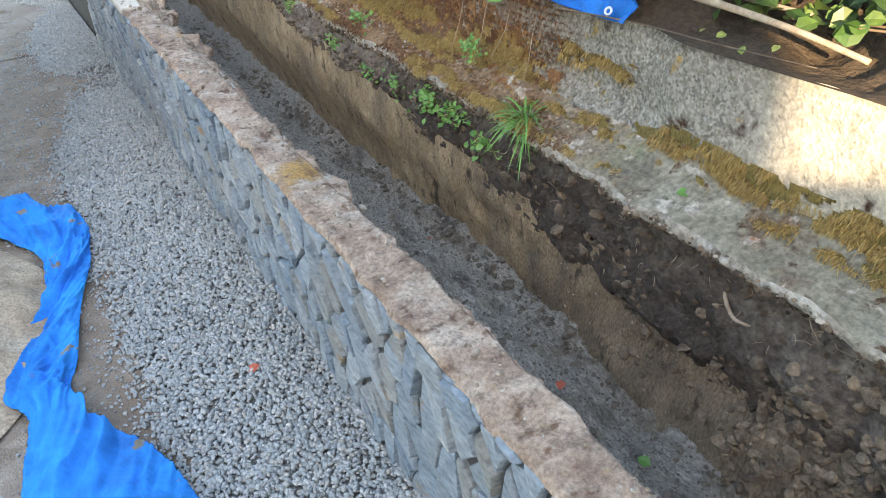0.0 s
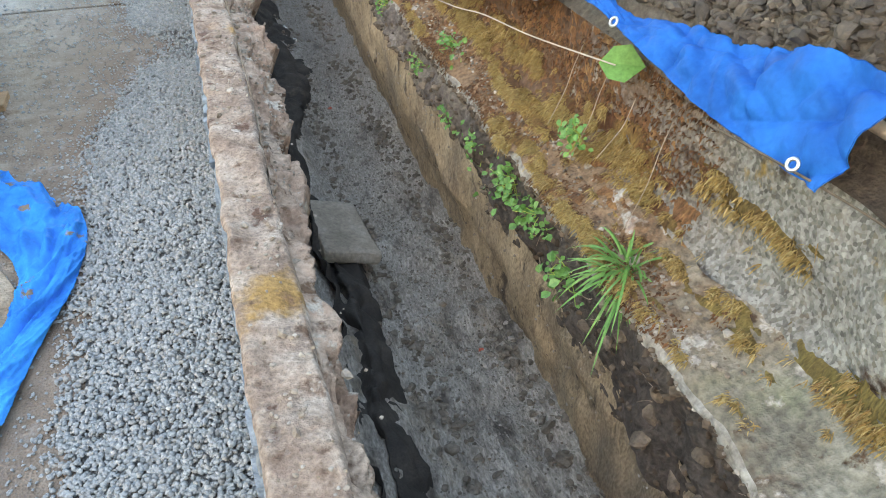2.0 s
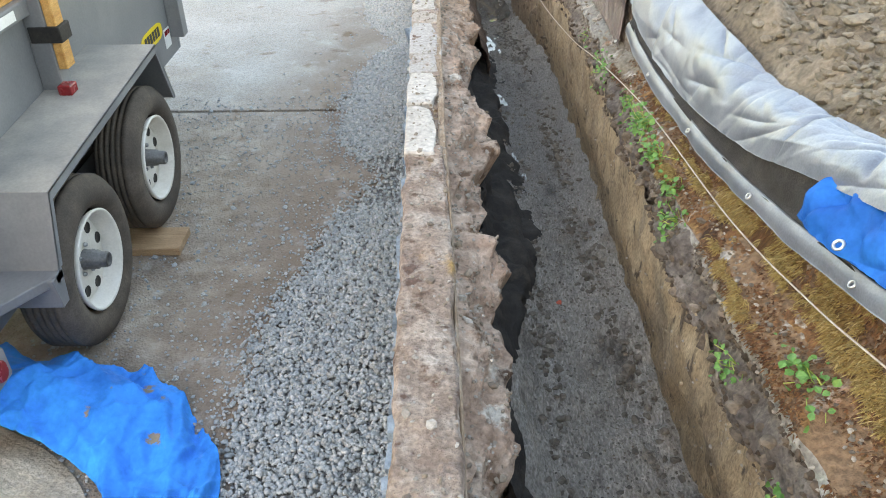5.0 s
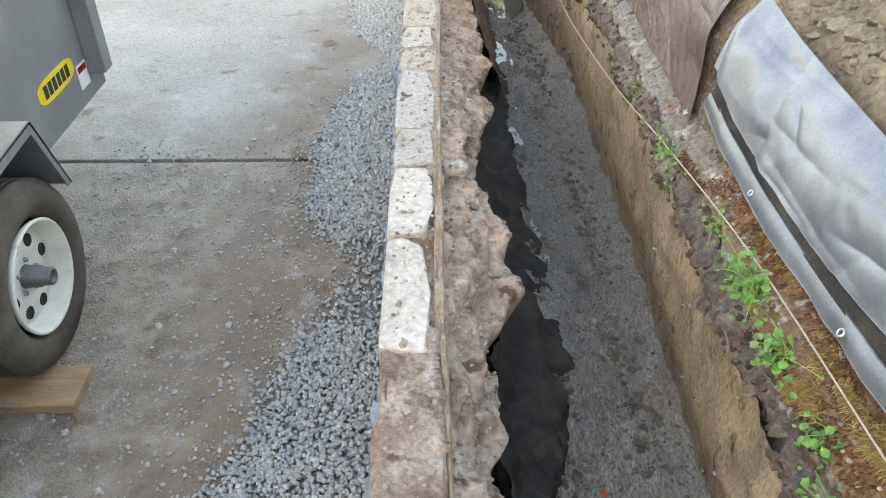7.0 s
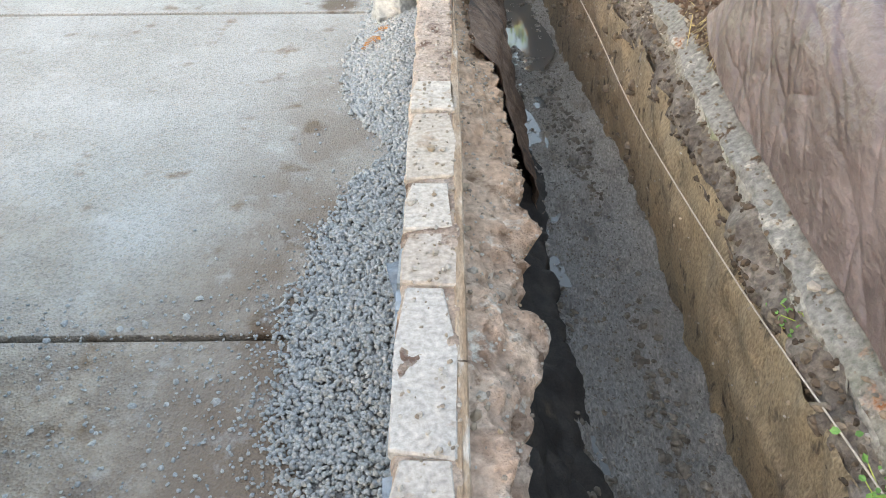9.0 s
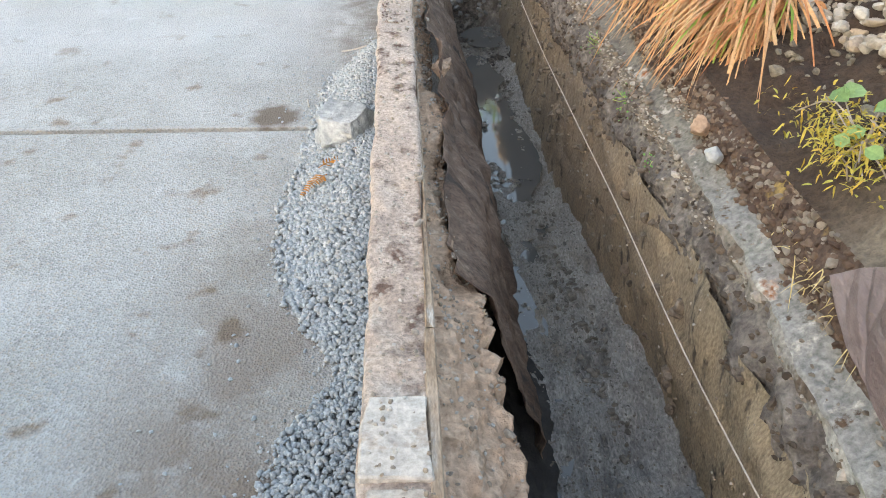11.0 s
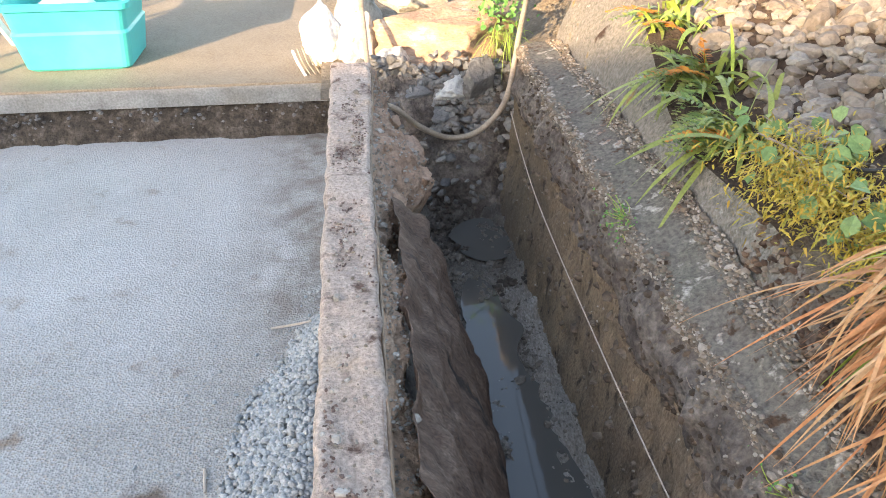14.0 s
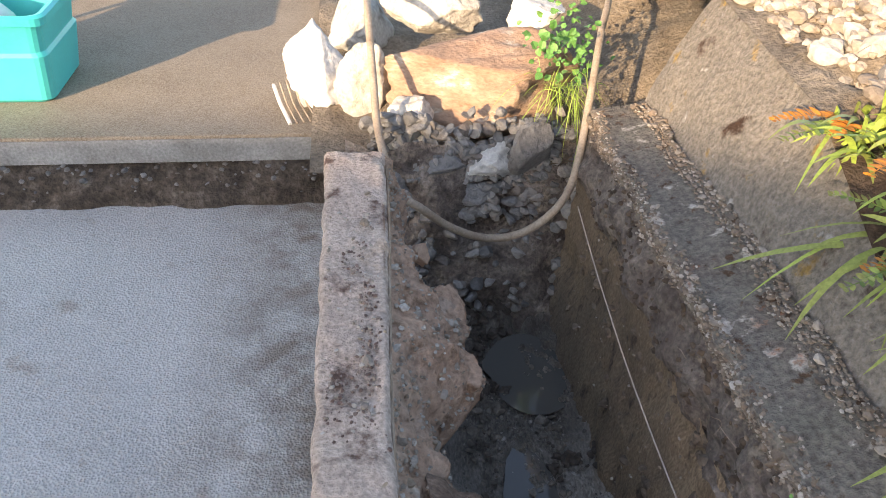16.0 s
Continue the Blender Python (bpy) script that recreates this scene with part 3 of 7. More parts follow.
# trench side of the wall: broken mortar backing that bulges out and is undercut
ys = np.arange(WALL_Y0, WALL_Y1 + 0.06, 0.016)
vs = np.linspace(0, 1, 46)
Y, V = np.meshgrid(ys, vs, indexing="ij")
bul = 0.17 + 0.085 * fbm(Y * 2.0, 11.0, 0, 3) + 0.055 * vn(Y * 4.1, V * 2.0, 3.0) ** 2 + 0.018 * fbm(Y * 9.0, V * 2.0, 13.0, 3)
bul = np.clip(bul, 0.05, 0.33) * (0.92 - 0.52 * smooth01(Y, 7.8, 8.8) + 0.85 * smooth01(Y, 11.2, 11.75)) * (1 - 0.82 * smooth01(Y, 12.05, 12.72)) * (0.22 + 0.25 * smooth01(Y, 1.2, 2.2) + 0.53 * smooth01(Y, 2.2, 3.4))
bz = 0.60 + 0.05 * vn(Y * 1.7, 7.0) - 0.13 * smooth01(Y, 10.8, 11.4)
R0 = wall_right(Y) - 0.012
px = np.where(V < 0.15, R0 + 0.01 * V / 0.15,
              np.where(V < 0.62, R0 + 0.01 + bul * smooth01(V, 0.13, 0.62) ** 0.8, R0 + 0.01 + bul * (1 - 0.75 * smooth01(V, 0.62, 0.85))))
pz = np.where(V < 0.15, 0.812 - 0.057 * V / 0.15, np.where(V < 0.62, 0.755 - (0.755 - bz) * (V - 0.15) / 0.47, bz - (bz + 0.35) * (np.clip(V - 0.62, 0, 1) / 0.38) ** 1.3))
rough = 0.042 * fbm(Y * 3.6, V * 4, 5.0, 4, 0.55) + 0.011 * fbm(Y * 15, V * 12, 9.0, 4, 0.55)
rough += 0.009 * (0.6 - 2 * np.abs(fbm(Y * 5 + 3 * V, V * 5 - 2 * Y, 15.0, 3))) + 0.009 * (0.6 - 2 * np.abs(fbm(Y * 17, V * 12, 25.0, 3)))
rough = rough * smooth01(V, 0.05, 0.25)
BACK_S = np.stack([px + rough, Y, pz + 0.6 * rough], -1)
sheet("backing", BACK_S, BACKING, stone_wall, "rough broken mortar backing, brown with pale lumps", smooth=True, flip=True)

# thin weathered form board left along the trench side of the top
BOARD = surface("old_board", [(0.22, 0.14, 0.09), (0.34, 0.245, 0.17), (0.45, 0.36, 0.285)], 10, 0.9, 0.6, 60, 0.006, (3, 0.7, 3), grain=0.45, patches=[((0.20, 0.12, 0.08), 6, 0.56, 0.68), ((0.50, 0.47, 0.43), 5, 0.60, 0.68)])
for k, y0 in enumerate(np.arange(2.4, 12.6, 1.72)):
    y1 = min(y0 + 1.715, 12.7)
    yy = np.linspace(y0, y1, 80)
    edge = wall_right(yy) + 0.006 + 0.003 * vn(yy * 3, 9.0)
    w = 0.009 + 0.003 * vn(yy * 5, 2.0) + 0.020 * smooth01(yy, 3.8, 4.6) * (1 - smooth01(yy, 7.4, 8.4))
    top = 0.801 + 0.012 * smooth01(yy, 3.8, 4.6) * (1 - smooth01(yy, 7.4, 8.4)) + 0.006 * vn(yy * 2.2, 6.0) + 0.004 * vn(yy * 17, 4.0)
    P = np.stack([np.stack([edge + 0.002, yy, top - 0.10], -1), np.stack([edge + 0.001, yy, top - 0.004], -1), np.stack([edge - 0.003, yy, top], -1), np.stack([edge - w + 0.004, yy, top], -1), np.stack([edge - w, yy, top - 0.004], -1), np.stack([edge - w, yy, top - 0.03], -1)])
    sheet("form_board", P, BOARD, stone_wall, "thin weathered board edging the wall top", smooth=False, flip=False)

# ---- trench ----


def floor_z(y):
    return np.interp(y, [-3, 2, 2.8, 3.9, 5.3, 6.5, 8.3, 9.4, 10.5, 12.0, 12.35, 12.5, 13.0, 13.4], [-0.0, -0.03, -0.07, -0.125, -0.15, -0.18, -0.255, -0.35, -0.38, -0.41, -0.385, -0.395, -0.415, -0.30])


ys = np.arange(-3.0, 13.6, 0.022)
xs = np.linspace(0.22, 1.26, 66)
Y, X = np.meshgrid(ys, xs, indexing="ij")
Z = floor_z(Y) + 0.03 * fbm(Y * 1.8, X * 2.5, 4.0, 3) + (0.026 + 0.03 * smooth01(Y, 12.5, 12.9)) * fbm(Y * 8, X * 10, 2.0, 5, 0.7) + 0.9 * (X - 0.74) ** 4 * 3
Z += 0.05 * smooth01(X, 0.93, 1.12) * (0.5 + 0.5 * vn(Y * 2.2, 1.0)) + 0.012 * np.abs(fbm(Y * 5, X * 16, 12.0, 4, 0.6)) + 0.05 * smooth01(-X, -0.56, -0.40)
FLOOR_GRID = Z


def floor_at(x, y):
    """Height of the trench floor's own relief."""
    i = np.clip(((np.asarray(y) + 3.0) / 0.022).round().astype(int), 0, FLOOR_GRID.shape[0] - 1)
    j = np.clip(((np.asarray(x) - 0.22) / 1.04 * 65).round().astype(int), 0, 65)
    return FLOOR_GRID[i, j]


trench_floor = sheet("trench_floor", np.stack([X, Y, Z], -1), FLOOR_WET, flip=True)
tagged(trench_floor, "wet dark gravelly mud at the bottom of the trench", "trench floor", kind="structure")

WATER = bpy.data.materials.new("muddy_water")
WATER.use_nodes = True
wb = WATER.node_tree.nodes["Principled BSDF"]
wb.inputs["Base Color"].default_value = (0.10, 0.10, 0.095, 1)
wb.inputs["Roughness"].default_value = 0.05
wb.inputs["Specular IOR Level"].default_value = 0.55
for a, b, x0, x1, z in ((9.2, 12.3, 0.52, 1.0, -0.362), (12.48, 13.0, 0.70, 1.06, -0.368), (7.6, 9.15, 0.55, 0.76, -0.256), (6.7, 7.5, 0.58, 0.72, -0.203), (5.7, 6.4, 0.58, 0.70, -0.166)):
    py = np.linspace(a, b, 60)
    taper = np.sqrt(np.clip(np.sin(np.linspace(0.02, 3.12, 60)), 0, 1))
    mid, half = (x0 + x1) / 2, (x1 - x0) / 2
    lo = mid - half * taper * (1 + 0.35 * fbm(py * 3.1, x0, z, 3))
    hi = mid + half * taper * (1 + 0.45 * fbm(py * 2.7, x1 + 9, z, 4))
    P = np.stack([np.stack([lo + (hi - lo) * q, py, np.full(60, z)], -1) for q in np.linspace(0, 1, 4)])
    w = sheet("puddle", P, WATER, flip=False)
    tagged(w, "still muddy puddle lying in the trench", "puddle", kind="structure")

# right-hand side of the trench, by stations along it: (y, profile of (x, z))
ST_Y = [-3.0, 0.3, 2.0, 4.0, 6.0, 8.0, 10.5, 13.3]
CLAY_P = [[(0.86, -0.12), (0.93, 0.10), (1.0, 0.30), (1.02, 0.46)], [(0.86, -0.12), (0.95, 0.10), (1.0, 0.28), (1.02, 0.46)], [(1.03, -0.14), (1.01, 0.10), (0.97, 0.32), (0.965, 0.50)],
          [(1.06, -0.22), (1.03, 0.03), (0.93, 0.36), (0.925, 0.70)], [(1.12, -0.28), (1.09, 0.02), (1.015, 0.36), (0.995, 0.72)],
          [(1.16, -0.36), (1.13, -0.06), (1.055, 0.30), (1.04, 0.68)], [(1.06, -0.45), (1.07, -0.12), (1.09, 0.20), (1.10, 0.46)], [(1.0, -0.5), (1.10, -0.1), (1.14, 0.16), (1.16, 0.40)]]
SOIL_P = [[(1.02, 0.40), (0.98, 0.56), (0.99, 0.70), (0.98, 0.84)], [(1.0, 0.20), (0.965, 0.42), (0.97, 0.66), (0.98, 0.84)], [(0.99, 0.43), (0.955, 0.54), (0.94, 0.67), (0.97, 0.81)],
          [(0.955, 0.60), (0.92, 0.66), (0.91, 0.71), (0.98, 0.78)], [(1.02, 0.63), (0.995, 0.68), (1.0, 0.74), (1.05, 0.80)],
          [(1.06, 0.60), (1.045, 0.66), (1.06, 0.73), (1.13, 0.82)], [(1.10, 0.40), (1.09, 0.52), (1.09, 0.63), (1.14, 0.745)], [(1.16, 0.36), (1.13, 0.48), (1.15, 0.60), (1.18, 0.70)]]
LEDGE_P = [[(0.97, 0.74), (0.885, 0.795), (0.895, 0.84), (1.0, 0.872), (1.115, 0.93)], [(0.97, 0.74), (0.885, 0.795), (0.895, 0.84), (1.0, 0.872), (1.115, 0.93)],
           [(0.98, 0.74), (0.93, 0.785), (0.94, 0.832), (1.01, 0.872), (1.095, 0.925)], [(1.0, 0.71), (0.965, 0.755), (0.975, 0.80), (1.02, 0.84), (1.095, 0.88)],
           [(1.05, 0.72), (1.03, 0.75), (1.035, 0.80), (1.07, 0.83), (1.12, 0.865)], [(1.12, 0.74), (1.10, 0.78), (1.11, 0.825), (1.15, 0.845), (1.20, 0.88)],
           [(1.13, 0.66), (1.112, 0.70), (1.122, 0.748), (1.20, 0.79), (1.34, 0.885)], [(1.18, 0.62), (1.165, 0.66), (1.17, 0.71), (1.26, 0.725), (1.40, 0.76)]]
UPPER_P = [[(1.10, 0.89), (1.105, 1.0), (1.112, 1.15), (1.125, 1.30)], [(1.10, 0.89), (1.105, 1.0), (1.112, 1.15), (1.125, 1.30)], [(1.085, 0.89), (1.09, 1.0), (1.10, 1.11), (1.12, 1.24)],
           [(1.085, 0.86), (1.115, 0.98), (1.125, 1.10), (1.15, 1.18)], [(1.11, 0.845), (1.12, 0.96), (1.13, 1.08), (1.16, 1.17)],
           [(1.18, 0.85), (1.20, 0.90), (1.22, 0.95), (1.26, 1.0)], [(1.34, 0.86), (1.35, 0.92), (1.37, 0.97), (1.40, 1.02)], [(1.39, 0.71), (1.44, 0.87), (1.52, 1.05), (1.62, 1.25)]]


# one more station where the ledge is a narrow kerb
f = (9.4 - 8.0) / 2.5
for prof in (CLAY_P, SOIL_P):
    prof.insert(6, [(a * (1 - f) + c * f, b * (1 - f) + d * f) for (a, b), (c, d) in zip(prof[5], prof[6])])
LEDGE_P.insert(6, [(1.125, 0.68), (1.11, 0.725), (1.12, 0.77), (1.16, 0.80), (1.23, 0.87)])
UPPER_P.insert(6, [(1.20, 0.855), (1.22, 0.905), (1.24, 0.955), (1.28, 1.005)])
ST_Y.insert(6, 9.4)
# more stations where the upper face grows into a leaning wall
for y_new, upper in ((11.25, [(1.35, 0.83), (1.365, 0.87), (1.385, 0.91), (1.41, 0.95)]), (11.6, [(1.36, 0.80), (1.39, 0.87), (1.42, 0.93), (1.46, 1.0)]), (12.3, [(1.37, 0.77), (1.43, 0.91), (1.50, 1.05), (1.57, 1.19)])):
    for prof in (CLAY_P, SOIL_P, LEDGE_P):
        f = (y_new - ST_Y[-2]) / (ST_Y[-1] - ST_Y[-2])
        prof.insert(-1, [(a * (1 - f) + c * f, b * (1 - f) + d * f) for (a, b), (c, d) in zip(prof[-2], prof[-1])])
    UPPER_P.insert(-1, upper)
    ST_Y.insert(-1, y_new)


def bank_sheet(profile, n_v, amp, freq, seed, step=0.02, y0=-3.0, y1=13.3):
    """A surface swept along the trench through the profiles, roughened sideways and up."""
    prof = np.array(profile)                       # stations, points, (x, z)
    ys = np.arange(y0, y1 + step, step)
    k = prof.shape[1]
    fine = np.zeros((len(ST_Y), n_v, 2))
    for s in range(len(ST_Y)):
        fine[s] = spline(prof[s], n_v)
    px = np.stack([np.interp(ys, ST_Y, fine[:, j, 0]) for j in range(n_v)], 1)
    pz = np.stack([np.interp(ys, ST_Y, fine[:, j, 1]) for j in range(n_v)], 1)
    Y = np.broadcast_to(ys[:, None], px.shape)
    r = amp * fbm(Y * freq, pz * freq * 1.2, px * freq + seed, 5, 0.55)
    r2 = amp * fbm(Y * freq, pz * freq * 1.2, px * freq + seed + 40, 5, 0.55)
    return np.stack([px + r, Y, pz + 0.5 * r2], -1)


# edges of the tarps that lie over the bank, from their hanging hems up to where they end on the heap
LOW = [(1.047, 3.36, 1.14), (1.037, 3.19, 1.15), (1.042, 2.82, 1.236), (1.047, 2.549, 1.306), (1.055, 2.365, 1.361), (1.065, 2.273, 1.396)]
TOP = [(1.175, 3.38, 1.285), (1.175, 3.19, 1.340), (1.175, 2.94, 1.380), (1.175, 2.72, 1.392), (1.175, 2.54, 1.384), (1.175, 2.42, 1.380)]
LOW2 = [(1.085, 2.388, 1.372), (1.085, 2.228, 1.343), (1.087, 2.053, 1.346), (1.085, 1.911, 1.328), (1.083, 1.731, 1.307), (1.083, 1.531, 1.285), (1.08, 1.321, 1.283), (1.08, 1.133, 1.291)]
TOP2 = [(1.17, 2.48, 1.385), (1.16, 2.29, 1.36), (1.165, 2.12, 1.36), (1.168, 2.01, 1.365), (1.20, 1.79, 1.405), (1.21, 1.56, 1.43), (1.21, 1.31, 1.495), (1.20, 1.10, 1.50)]
U0 = [(1.085, 5.43, 1.11), (1.085, 5.133, 1.03), (1.085, 4.583, 0.997), (1.085, 3.925, 1.074), (1.085, 3.482, 1.199), (1.09, 3.151, 1.288), (1.10, 2.984, 1.34)]
U1 = [(1.10, 5.44, 1.17), (1.10, 5.123, 1.13), (1.10, 4.562, 1.101), (1.10, 3.946, 1.154), (1.10, 3.504, 1.254), (1.11, 3.183, 1.335), (1.12, 3.022, 1.373)]
U2 = [(1.14, 5.46, 1.25), (1.14, 5.128, 1.22), (1.14, 4.557, 1.194), (1.14, 3.985, 1.216), (1.14, 3.551, 1.294), (1.16, 3.25, 1.36), (1.18, 3.12, 1.38)]
U3 = [(1.23, 5.50, 1.335), (1.22, 5.15, 1.30), (1.22, 4.60, 1.267), (1.22, 4.06, 1.255), (1.23, 3.64, 1.30), (1.25, 3.38, 1.35), (1.27, 3.25, 1.37)]


def covered(y):
    """1 along the stretch of the bank that the blue and silver tarps cover."""
    return smooth01(y, 0.85, 1.1) * (1 - smooth01(y, 5.45, 5.75))


def tarp_z(x, y):
    """Height of the tarps over a place on the bank."""
    chains = (U0, U2, U3) if y > 3.3 else (LOW, TOP) if y > 2.4 else (LOW2, TOP2)
    at = [[np.interp(y, [q[1] for q in c[::-1]], [q[k] for q in c[::-1]]) for k in (0, 2)] for c in chains]
    return float(np.interp(x, [p[0] for p in at] + [at[-1][0] + 0.10], [p[1] for p in at] + [at[-1][1] + 0.16]))


trench_side = root("trench_side", (0, 0, 0), "cut earth side of the trench under a crumbling concrete ledge", "earth bank", kind="structure")
sheet("clay_face", bank_sheet(CLAY_P, 40, 0.020, 6.0, 1), CLAY, trench_side, "ochre clay cut with grey streaks")
sheet("soil_band", bank_sheet(SOIL_P, 30, 0.036, 7.0, 2), SOIL, trench_side, "dark crumbly soil with roots")
ledge_grid = bank_sheet(LEDGE_P, 40, 0.022, 6.0, 3)
sheet("ledge_lip", ledge_grid[:, :19], LIP, trench_side, "pale broken concrete lip")
sheet("ledge", ledge_grid[:, 18:], LEDGE, trench_side, "weathered concrete ledge grown over with moss")
upper_grid = bank_sheet(UPPER_P, 20, 0.012, 5.0, 4)
upper_grid[..., 0] += 0.06 * covered(upper_grid[..., 1]) * smooth01(upper_grid[..., 2], 0.90, 1.0)
sheet("upper_face", upper_grid, UPPER, trench_side, "rough grey concrete face above the ledge")

# terrace of heaped earth above
up = np.array(UPPER_P)[:, 3]
ys = np.arange(-3.0, 16.5, 0.035)
ds = np.concatenate([np.linspace(0, 1.2, 46), np.linspace(1.25, 5.0, 22)])
Y, D = np.meshgrid(ys, ds, indexing="ij")
X = np.interp(Y, ST_Y, up[:, 0]) - 0.02 + 0.06 * covered(Y) + D
heap = np.interp(Y, [-3, 0.8, 1.2, 2, 3, 3.6, 5, 6.5, 8, 9, 10.5, 11.8, 13, 16.5], [0.25, 0.25, 0.48, 0.5, 0.42, 0.30, 0.28, 0.30, 0.45, 0.4, 0.42, 0.25, 0.14, 0.2])
steep = smooth01(Y, 0.9, 1.3) * (1 - smooth01(Y, 7.6, 8.3))
Z = np.interp(Y, ST_Y, up[:, 1]) + 0.004 + heap * ((1 - steep) * smooth01(D, 0.0, 0.9) + steep * (0.46 * smooth01(D, 0.0, 0.15) + 0.54 * smooth01(D, 0.08, 0.9))) + 0.2 * smooth01(D, 0.9, 5.0)
Z += (0.05 * fbm(Y * 2.2, X * 2.2, 3.0, 3) + 0.034 * fbm(Y * 9, X * 9, 6.0, 4, 0.65)) * smooth01(D, 0, 0.15)
for i, j in zip(*np.nonzero((covered(Y) > 0.02) & (D < 0.3))):
    Z[i, j] = min(Z[i, j], tarp_z(X[i, j], Y[i, j]) - 0.03 + 0.3 * (1 - covered(Y[i, j])))
TERRACE = (Y, X, Z)
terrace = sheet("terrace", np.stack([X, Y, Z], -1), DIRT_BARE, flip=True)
tagged(terrace, "heaped brown earth above the trench", "earth bank", kind="structure")


def terrace_z(x, y):
    i = int(np.clip((y + 3.0) / 0.035, 0, len(ys_t) - 1))
    return float(np.interp(x, TERRACE[1][i], TERRACE[2][i]))


ys_t = np.arange(-3.0, 16.5, 0.035)

# end of the trench and the raised slab beyond
ys = np.linspace(0, 1, 40)
xs = np.arange(0.05, 1.6, 0.02)
Xe, Ve = np.meshgrid(xs, ys, indexing="ij")
Ye = 13.05 + 0.40 * Ve + 0.06 * fbm(Xe * 4, Ve * 3, 1.0, 5, 0.6)
Ze = -0.5 + 1.0 * Ve + 0.06 * fbm(Xe * 5, Ve * 5, 2.0, 4)
end_bank = sheet("end_bank", np.stack([Xe, Ye, Ze], -1), SOIL)
tagged(end_bank, "dug end of the trench in brown stony clay", "earth bank", kind="structure")

xs = np.arange(-0.12, 3.0, 0.03)
ys = np.arange(13.38, 17.6, 0.03)
Xe, Ye = np.meshgrid(xs, ys, indexing="ij")
Ze = 0.36 + 0.10 * smooth01(Ye, 13.3, 14.2) + 0.04 * fbm(Xe * 3, Ye * 3, 1.0, 4) + 0.3 * smooth01(Xe, 1.3, 2.2)
far_soil = sheet("far_soil", np.stack([Xe, Ye, Ze], -1), DIRT_BARE, flip=True)
tagged(far_soil, "pale dry earth beyond the end of the trench", "ground", kind="structure")

far_slab = root("far_slab", (-4.5, 15.5, 0.0), "raised tan concrete slab beyond a strip of dirt", "slab", kind="structure")
FAR = surface("tan_concrete", [(0.19, 0.145, 0.10), (0.26, 0.21, 0.15), (0.33, 0.275, 0.21)], 2.0, 0.85, 0.6, 120, 0.006,
              speck=(140, [(0.17, 0.13, 0.09), (0.33, 0.27, 0.21), (0.46, 0.40, 0.33)], 0.4))
box_part("slab", (-9.0, 13.80, 0.22), (-0.02, 22.0, 0.35), FAR, far_slab, 0.012)
xs = np.arange(-9.0, 0.1, 0.03)
vs = np.linspace(0, 1, 14)
Xe, Ve = np.meshgrid(xs, vs, indexing="ij")
Ye = 13.66 + 0.20 * Ve ** 1.3 + 0.03 * fbm(Xe * 6, Ve * 3, 1.0, 4)
Ze = -0.06 + 0.30 * Ve + 0.025 * fbm(Xe * 9, Ve * 4, 2.0, 4)
EDGE_SOIL = surface("edge_soil", [(0.045, 0.035, 0.028), (0.095, 0.076, 0.060), (0.19, 0.16, 0.13)], 12, 0.97, 1.0, 45, 0.025, grain=0.6)
# thin front on the slab; its grey carries the shade on that face
box_part("fascia", (-9.0, 13.788, 0.205), (-0.02, 13.797, 0.335), surface("slab_front_in_shade", [(0.24, 0.235, 0.22), (0.32, 0.32, 0.31), (0.40, 0.40, 0.39)], 5, 0.9, 0.7, 70, 0.008, grain=0.4), far_slab, 0.003, "front edge of the slab, greyed for the shade on it")
sheet("dirt_edge", np.stack([Xe, Ye, Ze], -1), EDGE_SOIL, far_slab, "dark dirt and broken stone under the slab edge")

# unseen house behind, shading the trench; low block added to bound the sun patch
HOUSE = surface("house_siding", [(0.42, 0.40, 0.36), (0.5, 0.48, 0.44)], 2, 0.8, 0.3, 30, 0.004, (0.2, 0.2, 8))
house = root("house", (-19, -9.5, -0.7), "plain pale unseen house that shades the driveway, with an added low block", "house", kind="structure")
box_part("house_wall", (-42.0, -11.0, -0.75), (-7.93, -8.0, 9.03), HOUSE, house, 0.02)
box_part("low_wing", (-7.93, -11.0, -0.75), (22.0, -8.0, 4.36), HOUSE, house, 0.02)

# ---- more materials ----
BLUE_TARP = surface("blue_tarp", [(0.0, 0.15, 0.50), (0.0, 0.27, 0.80), (0.002, 0.39, 0.95)], 4, 0.55, 0.3, 60, 0.006, grain=0.15, spec=0.05,
                    patches=[((0.26, 0.22, 0.165), 6, 0.64, 0.675)])
DEEP_BLUE = surface("deep_blue_tarp", [(0.001, 0.065, 0.28), (0.001, 0.115, 0.43), (0.003, 0.175, 0.58)], 4, 0.6, 0.3, 60, 0.006, grain=0.15, spec=0.08)
SILVER_TARP = surface("silver_tarp", [(0.165, 0.19, 0.23), (0.235, 0.265, 0.31), (0.33, 0.36, 0.405)], 5, 0.42, 0.3, 160, 0.002, grain=0.18, spec=0.6, metal=0.4)
BROWN_TARP = surface("brown_tarp", [(0.085, 0.059, 0.057), (0.135, 0.098, 0.096), (0.20, 0.152, 0.15)], 3, 0.40, 0.8, 26, 0.012, (2.6, 1.0, 1.6), grain=0.3, spec=0.5)
EYELET = surface("eyelet_metal", [(0.55, 0.55, 0.54), (0.7, 0.7, 0.69)], 20, 0.35, 0.1, 100, 0.001, metal=1.0)
GREY_PAINT = surface("grey_paint", [(0.150, 0.150, 0.154), (0.190, 0.188, 0.188), (0.245, 0.238, 0.23)], 3, 0.45, 0.15, 90, 0.002, grain=0.12,
                     patches=[((0.30, 0.28, 0.25), 5, 0.64, 0.80)])
DUSTY_PAINT = surface("dusty_paint", [(0.22, 0.21, 0.195), (0.31, 0.285, 0.25), (0.42, 0.375, 0.32)], 4, 0.7, 0.2, 90, 0.002, grain=0.15)
